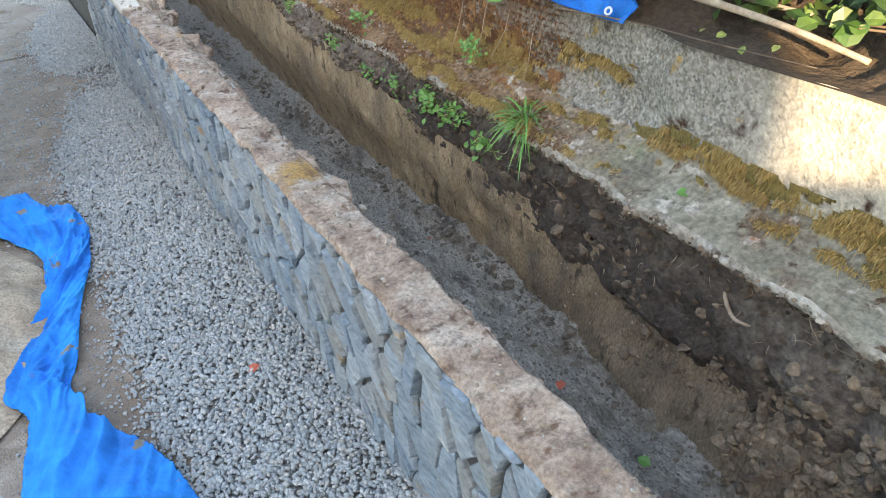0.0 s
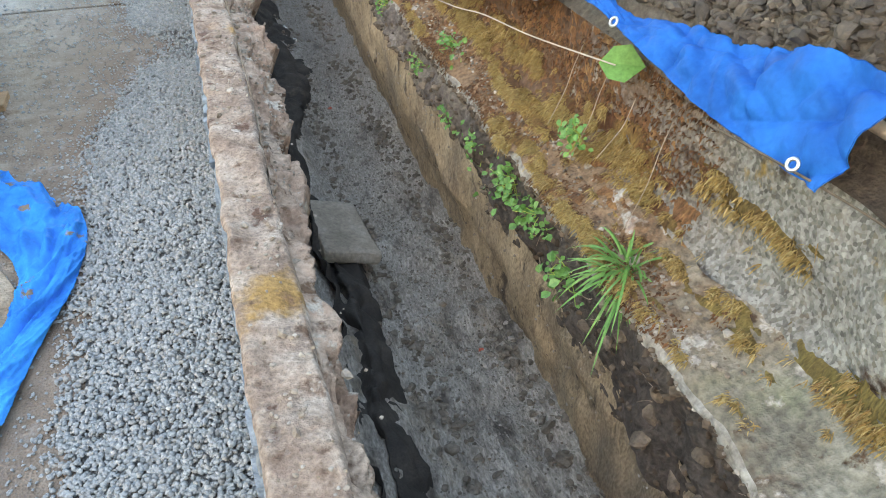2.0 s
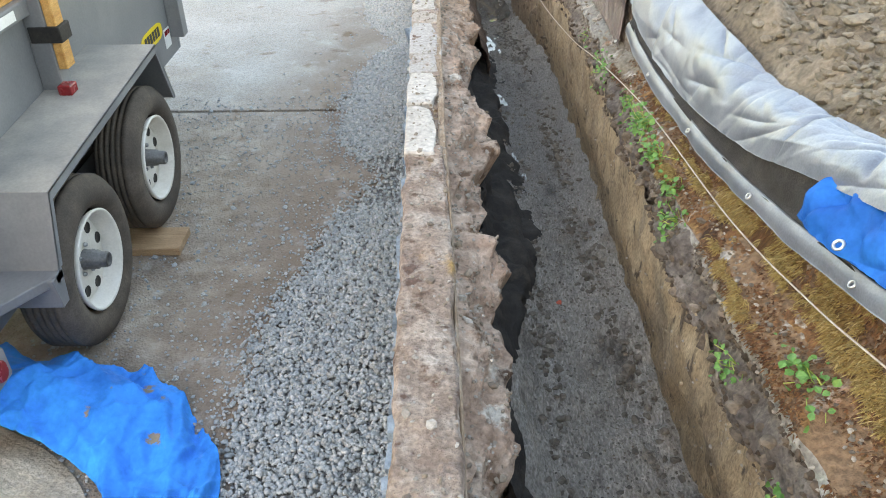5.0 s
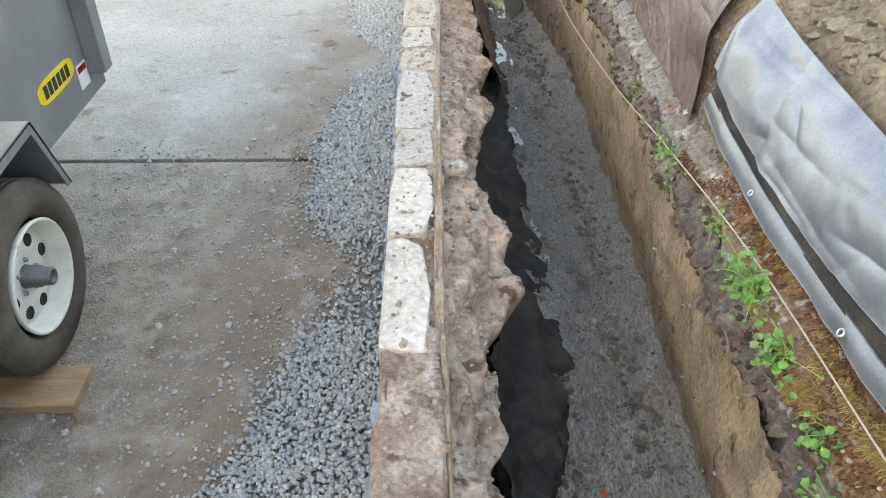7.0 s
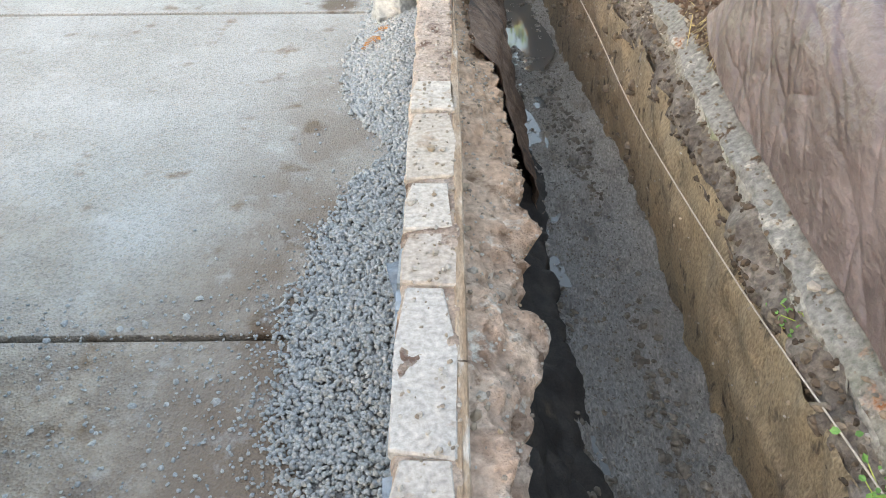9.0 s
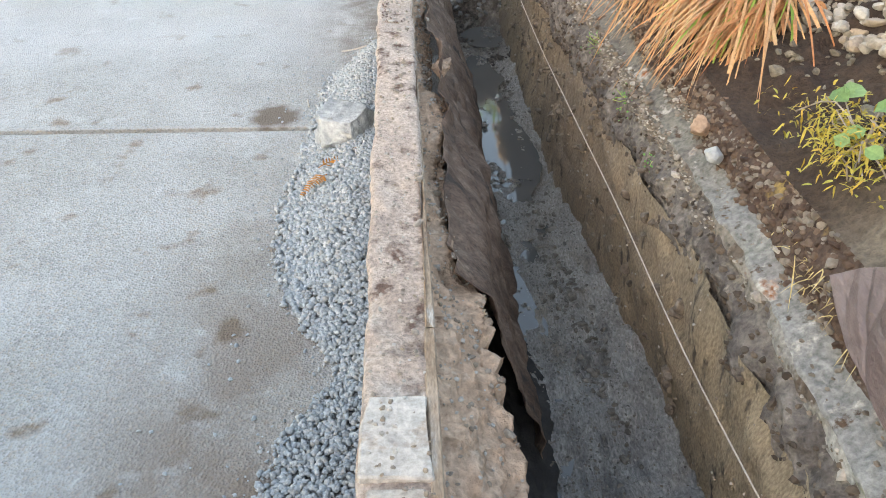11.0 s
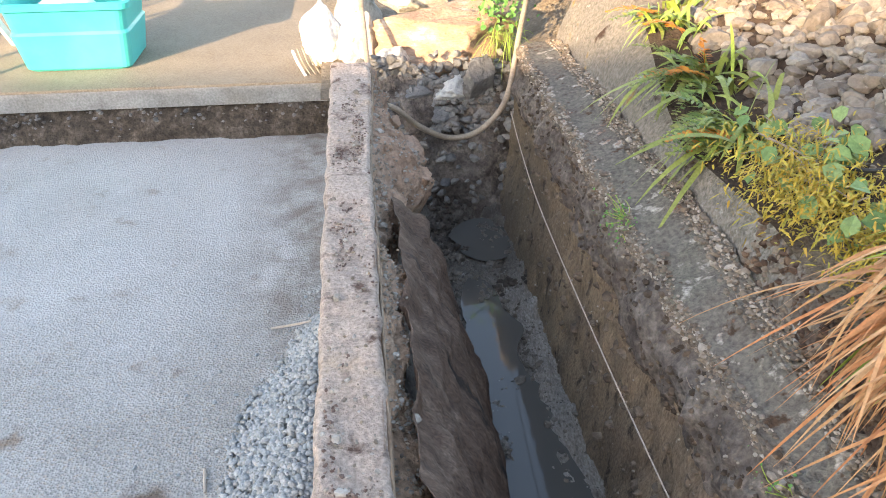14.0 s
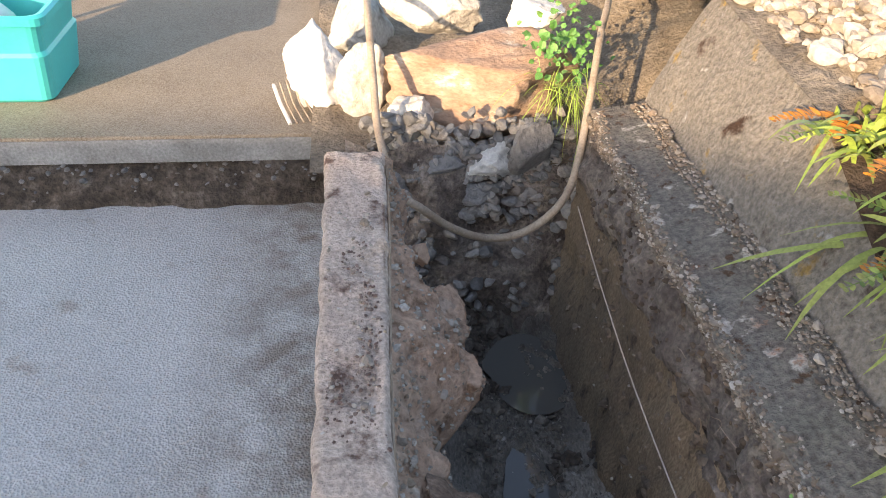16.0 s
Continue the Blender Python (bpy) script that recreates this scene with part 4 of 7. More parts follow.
RUBBER = surface("tyre_rubber", [(0.055, 0.043, 0.034), (0.10, 0.078, 0.061), (0.165, 0.13, 0.10)], 5, 0.85, 0.3, 120, 0.003)
WHITE_RIM = surface("white_rim", [(0.62, 0.56, 0.47), (0.73, 0.68, 0.60), (0.79, 0.75, 0.69)], 5, 0.45, 0.1, 100, 0.001, grain=0.1, patches=[((0.36, 0.28, 0.19), 7, 0.64, 0.74)])
DARK_HOLE = surface("dark_metal", [(0.02, 0.018, 0.016), (0.05, 0.045, 0.04)], 9, 0.6, 0.2, 90, 0.002, metal=0.3)
STEEL = surface("worn_steel", [(0.25, 0.25, 0.25), (0.42, 0.42, 0.41)], 9, 0.45, 0.2, 90, 0.002, metal=0.8)
DARK_STEEL = surface("dark_steel", [(0.11, 0.105, 0.10), (0.21, 0.205, 0.20)], 9, 0.5, 0.2, 90, 0.002, metal=0.5)
RED_LENS = surface("red_lens", [(0.20, 0.008, 0.010), (0.32, 0.014, 0.016)], 20, 0.25, 0.1, 150, 0.001, grain=0.1, spec=0.6)
WHITE_TAPE = surface("white_tape", [(0.7, 0.68, 0.64), (0.8, 0.79, 0.77)], 9, 0.5, 0.1, 100, 0.001, grain=0.1)
YELLOW_DECAL = surface("yellow_decal", [(0.72, 0.50, 0.02), (0.82, 0.62, 0.03)], 9, 0.5, 0.05, 100, 0.001, grain=0.08)
BLACK_DECAL = surface("black_decal", [(0.015, 0.015, 0.015), (0.03, 0.03, 0.03)], 9, 0.5, 0.05, 100, 0.001)
ORANGE_WOOD = surface("orange_wood", [(0.50, 0.22, 0.06), (0.62, 0.32, 0.10), (0.70, 0.40, 0.15)], 6, 0.6, 0.25, 60, 0.003, (6, 0.8, 6))
PLANK = surface("sawn_plank", [(0.34, 0.20, 0.11), (0.46, 0.29, 0.17), (0.55, 0.38, 0.24)], 6, 0.8, 0.4, 80, 0.004, (0.8, 6, 6))
TEAL = surface("teal_plastic", [(0.02, 0.42, 0.42), (0.03, 0.50, 0.50), (0.05, 0.56, 0.55)], 2, 0.4, 0.05, 80, 0.001, grain=0.06, spec=0.5)
WHITE_PLASTIC = surface("white_plastic", [(0.70, 0.69, 0.66), (0.80, 0.79, 0.77)], 3, 0.5, 0.05, 80, 0.001, grain=0.06)
PALE_ROCK = surface("pale_rock", [(0.42, 0.38, 0.33), (0.56, 0.52, 0.46), (0.68, 0.65, 0.60)], 5, 0.9, 0.8, 40, 0.012, patches=[((0.34, 0.24, 0.15), 3, 0.58, 0.70)])
WHITE_ROCK = surface("white_rock", [(0.60, 0.59, 0.57), (0.72, 0.71, 0.69), (0.80, 0.79, 0.77)], 4, 0.85, 0.6, 40, 0.01)
GREY_ROCK = surface("grey_rock", [(0.30, 0.31, 0.31), (0.45, 0.46, 0.45), (0.60, 0.60, 0.58)], 6, 0.9, 0.8, 40, 0.012, patches=[((0.16, 0.13, 0.10), 5, 0.60, 0.68)])
TAN_ROCK = surface("tan_rock", [(0.28, 0.17, 0.115), (0.40, 0.265, 0.185), (0.50, 0.37, 0.28)], 4, 0.92, 0.8, 35, 0.014, (1, 1, 2.5), patches=[((0.64, 0.60, 0.52), 4, 0.60, 0.68)])
DARK_ROCK = surface("dark_rock", [(0.10, 0.10, 0.10), (0.18, 0.18, 0.18), (0.28, 0.28, 0.27)], 8, 0.85, 0.8, 45, 0.012, island=True,
                    random_cols=[(0.09, 0.09, 0.09), (0.20, 0.20, 0.20), (0.30, 0.29, 0.27), (0.14, 0.11, 0.09)])
CRUMBS = surface("pale_crumbs", [(0.25, 0.20, 0.16), (0.38, 0.33, 0.28), (0.52, 0.48, 0.43)], 20, 0.9, 0.4, 90, 0.003, island=True,
                 random_cols=[(0.13, 0.09, 0.065), (0.26, 0.21, 0.165), (0.38, 0.34, 0.29), (0.48, 0.45, 0.41), (0.18, 0.13, 0.09), (0.30, 0.22, 0.14)])
LEAF = surface("weed_leaf", [(0.05, 0.17, 0.03), (0.09, 0.27, 0.05), (0.15, 0.38, 0.08)], 15, 0.5, 0.2, 90, 0.002, island=True,
               random_cols=[(0.06, 0.16, 0.04), (0.14, 0.31, 0.09), (0.10, 0.24, 0.06), (0.22, 0.38, 0.13)])
BIG_LEAF = surface("iris_leaf", [(0.08, 0.15, 0.03), (0.14, 0.22, 0.05), (0.24, 0.29, 0.08)], 6, 0.5, 0.2, 90, 0.002, island=True,
                   random_cols=[(0.06, 0.12, 0.03), (0.15, 0.23, 0.05), (0.30, 0.32, 0.09), (0.22, 0.18, 0.06)])
ORANGE_BLADE = surface("dry_blade", [(0.42, 0.17, 0.06), (0.52, 0.26, 0.11), (0.60, 0.38, 0.18)], 8, 0.6, 0.2, 90, 0.002, island=True,
                       random_cols=[(0.46, 0.16, 0.06), (0.54, 0.24, 0.11), (0.60, 0.40, 0.22), (0.32, 0.11, 0.045), (0.56, 0.32, 0.15), (0.42, 0.18, 0.075), (0.62, 0.46, 0.28)])
GREEN_BLADE = surface("green_blade", [(0.16, 0.28, 0.04), (0.30, 0.40, 0.07), (0.42, 0.48, 0.12)], 8, 0.55, 0.2, 90, 0.002, island=True,
                      random_cols=[(0.14, 0.27, 0.04), (0.30, 0.42, 0.08), (0.44, 0.46, 0.14)])
YELLOW_LEAF = surface("yellow_foliage", [(0.34, 0.24, 0.03), (0.48, 0.34, 0.05), (0.40, 0.40, 0.09)], 10, 0.6, 0.2, 90, 0.002, island=True,
                      random_cols=[(0.36, 0.26, 0.03), (0.52, 0.38, 0.06), (0.30, 0.32, 0.06), (0.48, 0.26, 0.04)])
RUST_LEAF = surface("rusty_frond", [(0.42, 0.14, 0.02), (0.55, 0.24, 0.04)], 10, 0.6, 0.2, 90, 0.002)
RED_LEAF = surface("red_leaf", [(0.42, 0.07, 0.04), (0.56, 0.16, 0.10)], 20, 0.6, 0.1, 90, 0.001)
ROOT = surface("root_bark", [(0.20, 0.15, 0.11), (0.34, 0.27, 0.21), (0.46, 0.39, 0.32)], 12, 0.9, 0.4, 90, 0.003)
BRANCH = surface("dead_branch", [(0.20, 0.15, 0.11), (0.32, 0.26, 0.20), (0.42, 0.36, 0.29)], 10, 0.9, 0.5, 70, 0.004)
DARK_BRANCH = surface("dark_branch", [(0.06, 0.045, 0.034), (0.11, 0.085, 0.065), (0.17, 0.135, 0.105)], 10, 0.9, 0.5, 70, 0.004)
TWINE = surface("twine", [(0.42, 0.36, 0.30), (0.56, 0.50, 0.43)], 60, 0.9, 0.5, 300, 0.001)
HOSE = surface("tan_hose", [(0.26, 0.20, 0.15), (0.36, 0.29, 0.22), (0.45, 0.37, 0.29)], 8, 0.6, 0.2, 90, 0.002)

RUBBLE = surface("pale_rubble", [(0.26, 0.21, 0.16), (0.36, 0.31, 0.25), (0.48, 0.43, 0.37)], 12, 0.9, 0.7, 50, 0.01, island=True,
                 random_cols=[(0.22, 0.17, 0.12), (0.34, 0.28, 0.22), (0.44, 0.40, 0.34), (0.54, 0.51, 0.46), (0.30, 0.22, 0.15)])
TRENCH_STONE = surface("trench_stone", [(0.12, 0.11, 0.095), (0.22, 0.205, 0.185)], 30, 0.6, 0.4, 90, 0.003, island=True,
                       random_cols=[(0.08, 0.072, 0.063), (0.19, 0.172, 0.15), (0.32, 0.30, 0.27), (0.46, 0.44, 0.41), (0.14, 0.12, 0.10), (0.24, 0.18, 0.12)])
BANK_STONE = surface("bank_stone", [(0.18, 0.145, 0.115), (0.28, 0.235, 0.195), (0.38, 0.335, 0.29)], 12, 0.92, 0.8, 50, 0.012, island=True,
                     random_cols=[(0.12, 0.095, 0.075), (0.20, 0.165, 0.135), (0.27, 0.24, 0.205), (0.36, 0.325, 0.285), (0.17, 0.13, 0.095)])
RS = np.random.RandomState(11)

# ---- stones of the wall's face ----


def clip_poly(poly, a, b, c):
    """The part of a polygon where a*y + b*z <= c."""
    out = []
    for i in range(len(poly)):
        p, q = poly[i], poly[(i + 1) % len(poly)]
        dp, dq = a * p[0] + b * p[1] - c, a * q[0] + b * q[1] - c
        if dp <= 0:
            out.append(p)
        if dp * dq < 0:
            t = dp / (dp - dq)
            out.append((p[0] + t * (q[0] - p[0]), p[1] + t * (q[1] - p[1])))
    return out


def face_stones():
    """Slate pieces, longer along a steep slant, packed over the wall's face."""
    rs = np.random.RandomState(5)
    ang = radians(66)
    e1, e2 = np.array([math.cos(ang), math.sin(ang)]), np.array([-math.sin(ang), math.cos(ang)])
    pts = []
    while len(pts) < 520:
        p = np.array([rs.uniform(-1.2, 6.2), rs.uniform(-0.05, 0.86)])
        q = np.array([p @ e1 / 0.150, p @ e2 / 0.092]) / rs.choice([0.62, 0.8, 1.0])
        if all(np.hypot((p - o) @ e1 / 0.150, (p - o) @ e2 / 0.092) > 0.62 for o in pts):
            pts.append(p)
        elif rs.uniform() < 0.003:
            pts.append(p)
    pts = np.array(sorted(pts, key=lambda p: p[0]))
    rest = []
    metric = np.stack([pts @ e1 / 0.150, pts @ e2 / 0.092], -1)
    n = 0
    for i in range(len(pts)):
        c = metric[i]
        poly = [(c[0] + a, c[1] + d) for a, d in ((-1.4, -1.4), (1.4, -1.4), (1.4, 1.4), (-1.4, 1.4))]
        for j in np.nonzero(np.hypot(*(metric - c).T) < 3.0)[0]:
            if j != i:
                d = metric[j] - c
                m = (metric[j] + c) / 2
                poly = clip_poly(poly, d[0], d[1], d @ m)
        P = np.array(poly)
        if len(P) < 3:
            continue
        P = P[:, :1] * 0.150 * e1 + P[:, 1:] * 0.092 * e2
        poly = clip_poly(clip_poly([tuple(p) for p in P], 0, 1, 0.797), 0, -1, 0.012)
        if len(poly) < 3:
            continue
        P = np.array(poly) + rs.normal(0, 0.004, (len(poly), 2)) * np.array([1, 0.3])
        c = P.mean(0)
        dist = np.linalg.norm(P - c, axis=1)
        size = dist.min()
        if dist.mean() < 0.02:
            continue
        depth = 0.005 + rs.uniform(0, 0.016)
        lean = rs.normal(0, 0.09, 2)
        inner = c + (P - c) * (1 - np.minimum(0.0105, 0.3 * size) / dist)[:, None]
        top = c + (P - c) * (1 - np.minimum(0.017, 0.5 * size) / dist)[:, None]
        front = np.minimum(-depth - (top - c) @ lean, 0.002)
        k = len(P)
        v = [(0.014, a, z) for a, z in inner] + [(0.004 - depth * 0.5, a, z) for a, z in inner] + [(f, a, z) for (a, z), f in zip(top, front)]
        v.append((-depth - 0.004 * rs.uniform(), c[0], c[1]))
        f = [[q, (q + 1) % k, k + (q + 1) % k, k + q] for q in range(k)] + [[k + q, k + (q + 1) % k, 2 * k + (q + 1) % k, 2 * k + q] for q in range(k)]
        f += [[2 * k + q, 2 * k + (q + 1) % k, 3 * k] for q in range(k)]
        if n < 298:
            mesh_object("stone", v, f, STONE_BLUE, stone_wall)
        else:
            rest.append((v, f))
        n += 1
    v, f = joined(rest)
    tagged(mesh_object("further_stones", v, f, STONE_JOINED, stone_wall), "more slate further along the face", kind="stuff")


face_stones()

# flat cap stones that show through the crust
WHITE_CAP = surface("pale_cap_stone", [(0.42, 0.37, 0.315), (0.52, 0.475, 0.42), (0.60, 0.56, 0.505)], 5, 0.88, 0.7, 50, 0.008, grain=0.4, patches=[((0.42, 0.32, 0.24), 6, 0.62, 0.70)])
for out in ([(-0.012, 4.88), (0.105, 4.89), (0.118, 5.0), (0.132, 5.04), (0.124, 5.16), (0.11, 5.262), (0.0, 5.268), (-0.012, 5.1)], [(-0.012, 4.40), (0.11, 4.38), (0.118, 4.6), (0.095, 4.82), (0.04, 4.862), (-0.01, 4.85)]):
    prism("cap_stone", out, "z", 0.78, 0.826, WHITE_CAP, stone_wall, "flat pale cap stone", bevel=0.008)
yy = 5.29
while yy < 7.1:
    ln = RS.uniform(0.22, 0.55)
    w = float(wall_right(yy))
    x0, x1 = -0.008 - RS.uniform(0, 0.006), w - 0.012 - RS.uniform(0.0, 0.015)
    outline = [(x0, yy + 0.008), (x1, yy + 0.008 + RS.uniform(-0.03, 0.03)), (x1 + RS.uniform(-0.02, 0.01), yy + ln * 0.55), (x1 - RS.uniform(0, 0.03), yy + ln - 0.008), (x0 + 0.02, yy + ln - 0.006), (x0, yy + ln * 0.6)]
    prism("cap_stone", outline, "z", 0.78, 0.820 + RS.uniform(-0.006, 0.008), CAPSTONE, stone_wall, bevel=0.005)
    yy += ln + RS.uniform(0.0, 0.012)
# pale pieces and crumbs bedded in the crust elsewhere
n = 1500
cy = RS.uniform(-1.0, 12.5, n)
cx = RS.uniform(0.01, 0.15, n) + 0.12 * (RS.uniform(0, 1, n) > 0.8)
cz = np.where(cx < wall_right(cy), WALL_H + 0.006, 0.765 - 0.5 * (cx - wall_right(cy)))
ob = scatter("wall_crumbs", np.stack([cx, cy, cz], -1), RS.uniform(0.003, 0.009, n) * (1 + 1.2 * (RS.uniform(0, 1, n) > 0.93)), CRUMBS, stone_wall, seed=3)
tagged(ob, "loose crumbs of mortar on the wall", kind="stuff")

n = 1500
cy, cx = RS.uniform(9.8, 12.7, n), RS.uniform(0.015, 0.165, n)
ok = fbm(cy * 3, cx * 8, 4.0, 3) > -0.1
ob = scatter("brown_crumbs", np.stack([cx, cy, np.full(n, WALL_H + 0.006)], -1)[ok], RS.uniform(0.003, 0.008, n)[ok], surface("brown_crumb", [(0.09, 0.055, 0.045), (0.17, 0.11, 0.09), (0.27, 0.19, 0.15)], 30, 0.95, 0.5, 80, 0.004, island=True, random_cols=[(0.07, 0.042, 0.035), (0.15, 0.095, 0.08), (0.26, 0.18, 0.145), (0.38, 0.32, 0.27)]), stone_wall, seed=33)
tagged(ob, "dark brown crumbs scattered on the wall top", kind="stuff")

# ---- gravel along the wall ----
GE_Y = [-3, 1.0, 2.2, 3.05, 4.2, 5.0, 5.35, 5.7, 6.0, 6.35, 6.9, 7.4, 7.9, 8.15, 8.35, 8.6, 8.95, 9.2, 9.6, 10.2, 10.7, 11.1, 11.46, 11.6]
GE_X = [0.72, 0.70, 0.72, 0.70, 0.74, 0.52, 0.40, 0.26, 0.40, 0.54, 0.56, 0.50, 0.36, 0.20, 0.26, 0.45, 0.54, 0.54, 0.50, 0.46, 0.45, 0.34, 0.20, 0.05]
GH_Y = [-3, 4, 5.0, 5.7, 6.5, 8.1, 8.9, 10.0, 11.2, 11.6]
GH_H = [0.05, 0.06, 0.05, 0.015, 0.07, 0.02, 0.10, 0.13, 0.15, 0.02]


def gravel_edge(y):
    return np.interp(y, GE_Y, GE_X) + 0.03 * vn(np.asarray(y) * 5, 2.0)


def gravel_h(x, y):
    d = np.clip(1 + x / gravel_edge(y), 0, 1)
    return np.interp(y, GH_Y, GH_H) * smooth01(d, 0, 0.8) * (1 + 0.25 * fbm(np.asarray(y) * 3, np.asarray(x) * 3, 0, 2))


ys = np.arange(-3.0, 11.6, 0.03)
us = np.linspace(0, 1, 20)
Y, U = np.meshgrid(ys, us, indexing="ij")
X = -gravel_edge(Y) * 0.93 * (1 - U) - 0.004 * U
gravel_bed = root("gravel_bed", (-0.3, 4.0, 0.0), "grey crushed gravel spread on the driveway along the wall", "gravel", kind="stuff")
sheet("fines", np.stack([X, Y, gravel_h(X, Y) - 0.004], -1), GRAVEL_BED, gravel_bed, "dark fines under the gravel", flip=True)
n = 84000
gy = RS.uniform(-1.6, 11.6, n)
gx = -RS.uniform(0, 0.78, n)
e = gravel_edge(gy)
keep = (-gx < e * 1.02) & (RS.uniform(0, 1, n) < np.where(gy < 5.0, 1.0, 0.92) * (1 - 0.85 * smooth01(-gx / e, 0.82, 1.02)))
keep &= ~((np.abs(gy - 5.65) < 0.28) & (RS.uniform(0, 1, n) > 0.35))
gx, gy = gx[keep], gy[keep]
sz = RS.uniform(0.0075, 0.0155, len(gx)) * (1 + 0.12 * smooth01(gy, 5, 8) + 0.22 * smooth01(gy, 7.5, 9))
gx = np.minimum(gx, -0.012)
ob = scatter("gravel_stones", np.stack([gx, gy, gravel_h(gx, gy) + 0.004 + RS.uniform(-0.004, 0.012, len(gx))], -1), sz, GRAVEL, gravel_bed, seed=4, flat=0.9, smooth=True)
tagged(ob, "angular blue-grey gravel stones", kind="stuff")
# strays over the driveway
n = 3600
gy = RS.uniform(0.8, 11.8, n)
ex = RS.exponential(np.where(RS.uniform(0, 1, n) < 0.6, 0.07, 0.22), n)
gx = -gravel_edge(gy) - ex + 0.03
far = RS.uniform(0, 1, n) > 1 - 0.75 * smooth01(gy, 6, 8.5)
gx = np.where(far, -gravel_edge(gy) * RS.uniform(0.5, 1.0, n), gx)
stray = scatter("stray_pebbles", np.stack([gx, gy, gravel_h(gx, gy) + 0.005], -1), RS.uniform(0.003, 0.012, n), GRAVEL, gravel_bed, seed=5)
tagged(stray, "stray pebbles on the driveway", kind="stuff")

n = 2600
gy, gx = RS.uniform(2.6, 7.0, n), -RS.uniform(0.5, 1.7, n)
dirt_peb = scatter("dirt_pebbles", np.stack([gx, gy, np.full(n, 0.003)], -1), RS.uniform(0.003, 0.011, n) * (1 + 0.9 * (RS.uniform(0, 1, n) > 0.92)), GRAVEL, gravel_bed, seed=6)
tagged(dirt_peb, "small pebbles trodden into the dirt", kind="stuff")

# ---- sand heap and the blue tarp round it ----
rr = np.linspace(0, 1, 80)
aa = np.linspace(0, 2 * math.pi, 260)
Rr, Aa = np.meshgrid(rr, aa, indexing="ij")
rad = 0.98 + 0.05 * vn(np.cos(Aa) * 2, np.sin(Aa) * 2, 3.0)
X = -1.92 + Rr * rad * np.cos(Aa) * 1.09
Y = 2.72 + Rr * rad * np.sin(Aa) * 1.10
Z = 0.012 + 0.36 * np.cos(np.clip(Rr, 0, 1) * math.pi / 2) ** 1.1 + (0.030 * fbm(X * 4, Y * 4, 1.0, 3) + 0.013 * fbm(X * 16, Y * 16, 5.0, 4, 0.6)) * (1 - Rr ** 4)
Z -= (0.15 * np.clip(vn(X * 5.5, Y * 5.5, 8.0) - 0.25, 0, 1) + 0.05 * np.clip(vn(X * 13, Y * 13, 2.0) - 0.2, 0, 1)) * (1 - Rr ** 4)
sand = sheet("sand_heap", np.stack([X, Y, Z], -1), SAND)
tagged(sand, "damp tan sand heap with hollows, lying on a blue tarp", "sand heap", kind="stuff")


def cloth(name, lines, nu, nv, material, parent, label="", fold=0.02, freq=(3.0, 9.0), seed=0.0, thick=0.003, flip=False, creases=0, crease_h=0.014, sharp=1.0):
    """A sheet of cloth through lines (each a list of points), with soft folds across them."""
    rows = np.stack([spline(l, nu) for l in lines])              # lines, nu, 3
    P = np.stack([spline(rows[:, i], nv) for i in range(nu)])    # nu, nv, 3
    du, dv = np.gradient(P, axis=0), np.gradient(P, axis=1)
    nr = np.cross(du, dv)
    nr /= np.linalg.norm(nr, axis=-1, keepdims=True) + 1e-9
    s = np.cumsum(np.linalg.norm(du, axis=-1), 0)
    t = np.cumsum(np.linalg.norm(dv, axis=-1), 1)
    h = fold * (1 - 2 * np.abs(fbm(s * freq[0] + 0.8 * t * freq[0], t * freq[1] * 0.4 + seed, seed, 3))) + 0.25 * fold * fbm(s * freq[1], t * freq[1], seed + 3, 3)
    h += 0.12 * fold * (1 - 2 * np.abs(fbm(s * freq[1] * 3 + t * 7, t * freq[1] * 2, seed + 9, 2)))
    cr = np.random.RandomState(int(seed * 10) + 1)
    for i in range(creases):
        s0, t0, a = cr.uniform(0, s.max()), cr.uniform(0, t.max()), cr.normal(0.8, 0.55)
        ds, dt = s - s0, t - t0
        d, along_it = np.abs(ds * math.sin(a) - dt * math.cos(a)), ds * math.cos(a) + dt * math.sin(a)
        h = h + cr.uniform(-0.5, 1.0) * crease_h * np.exp(-d / (sharp * cr.uniform(0.008, 0.03))) * np.exp(-(along_it / cr.uniform(0.06, 0.30)) ** 2)
    P = P + nr * h[..., None] * (-1 if flip else 1)
    return sheet(name, P, material, parent, label, True, thick, flip), P


def eyelet(at, normal, parent, r=0.016):
    q = Vector(normal).normalized().to_track_quat("Z", "Y").to_matrix()
    prof = [(r * 0.5, 0.002), (r * 0.6, 0.004), (r * 0.85, 0.004), (r, 0.001), (r * 0.85, -0.002), (r * 0.5, -0.002), (r * 0.5, 0.002)]
    a = np.linspace(0, 2 * math.pi, 18, endpoint=False)
    v = np.array([[pr * math.cos(t), pr * math.sin(t), pz] for pr, pz in prof for t in a])
    v = v @ np.array(q).T + np.array(at)
    idx = np.arange(len(prof) * 18).reshape(-1, 18)
    f = np.stack([idx[:-1], idx[1:], np.roll(idx, -1, 1)[1:], np.roll(idx, -1, 1)[:-1]], -1).reshape(-1, 4).tolist()
    return mesh_object("eyelet", v, f, EYELET, parent, "metal eyelet", True)


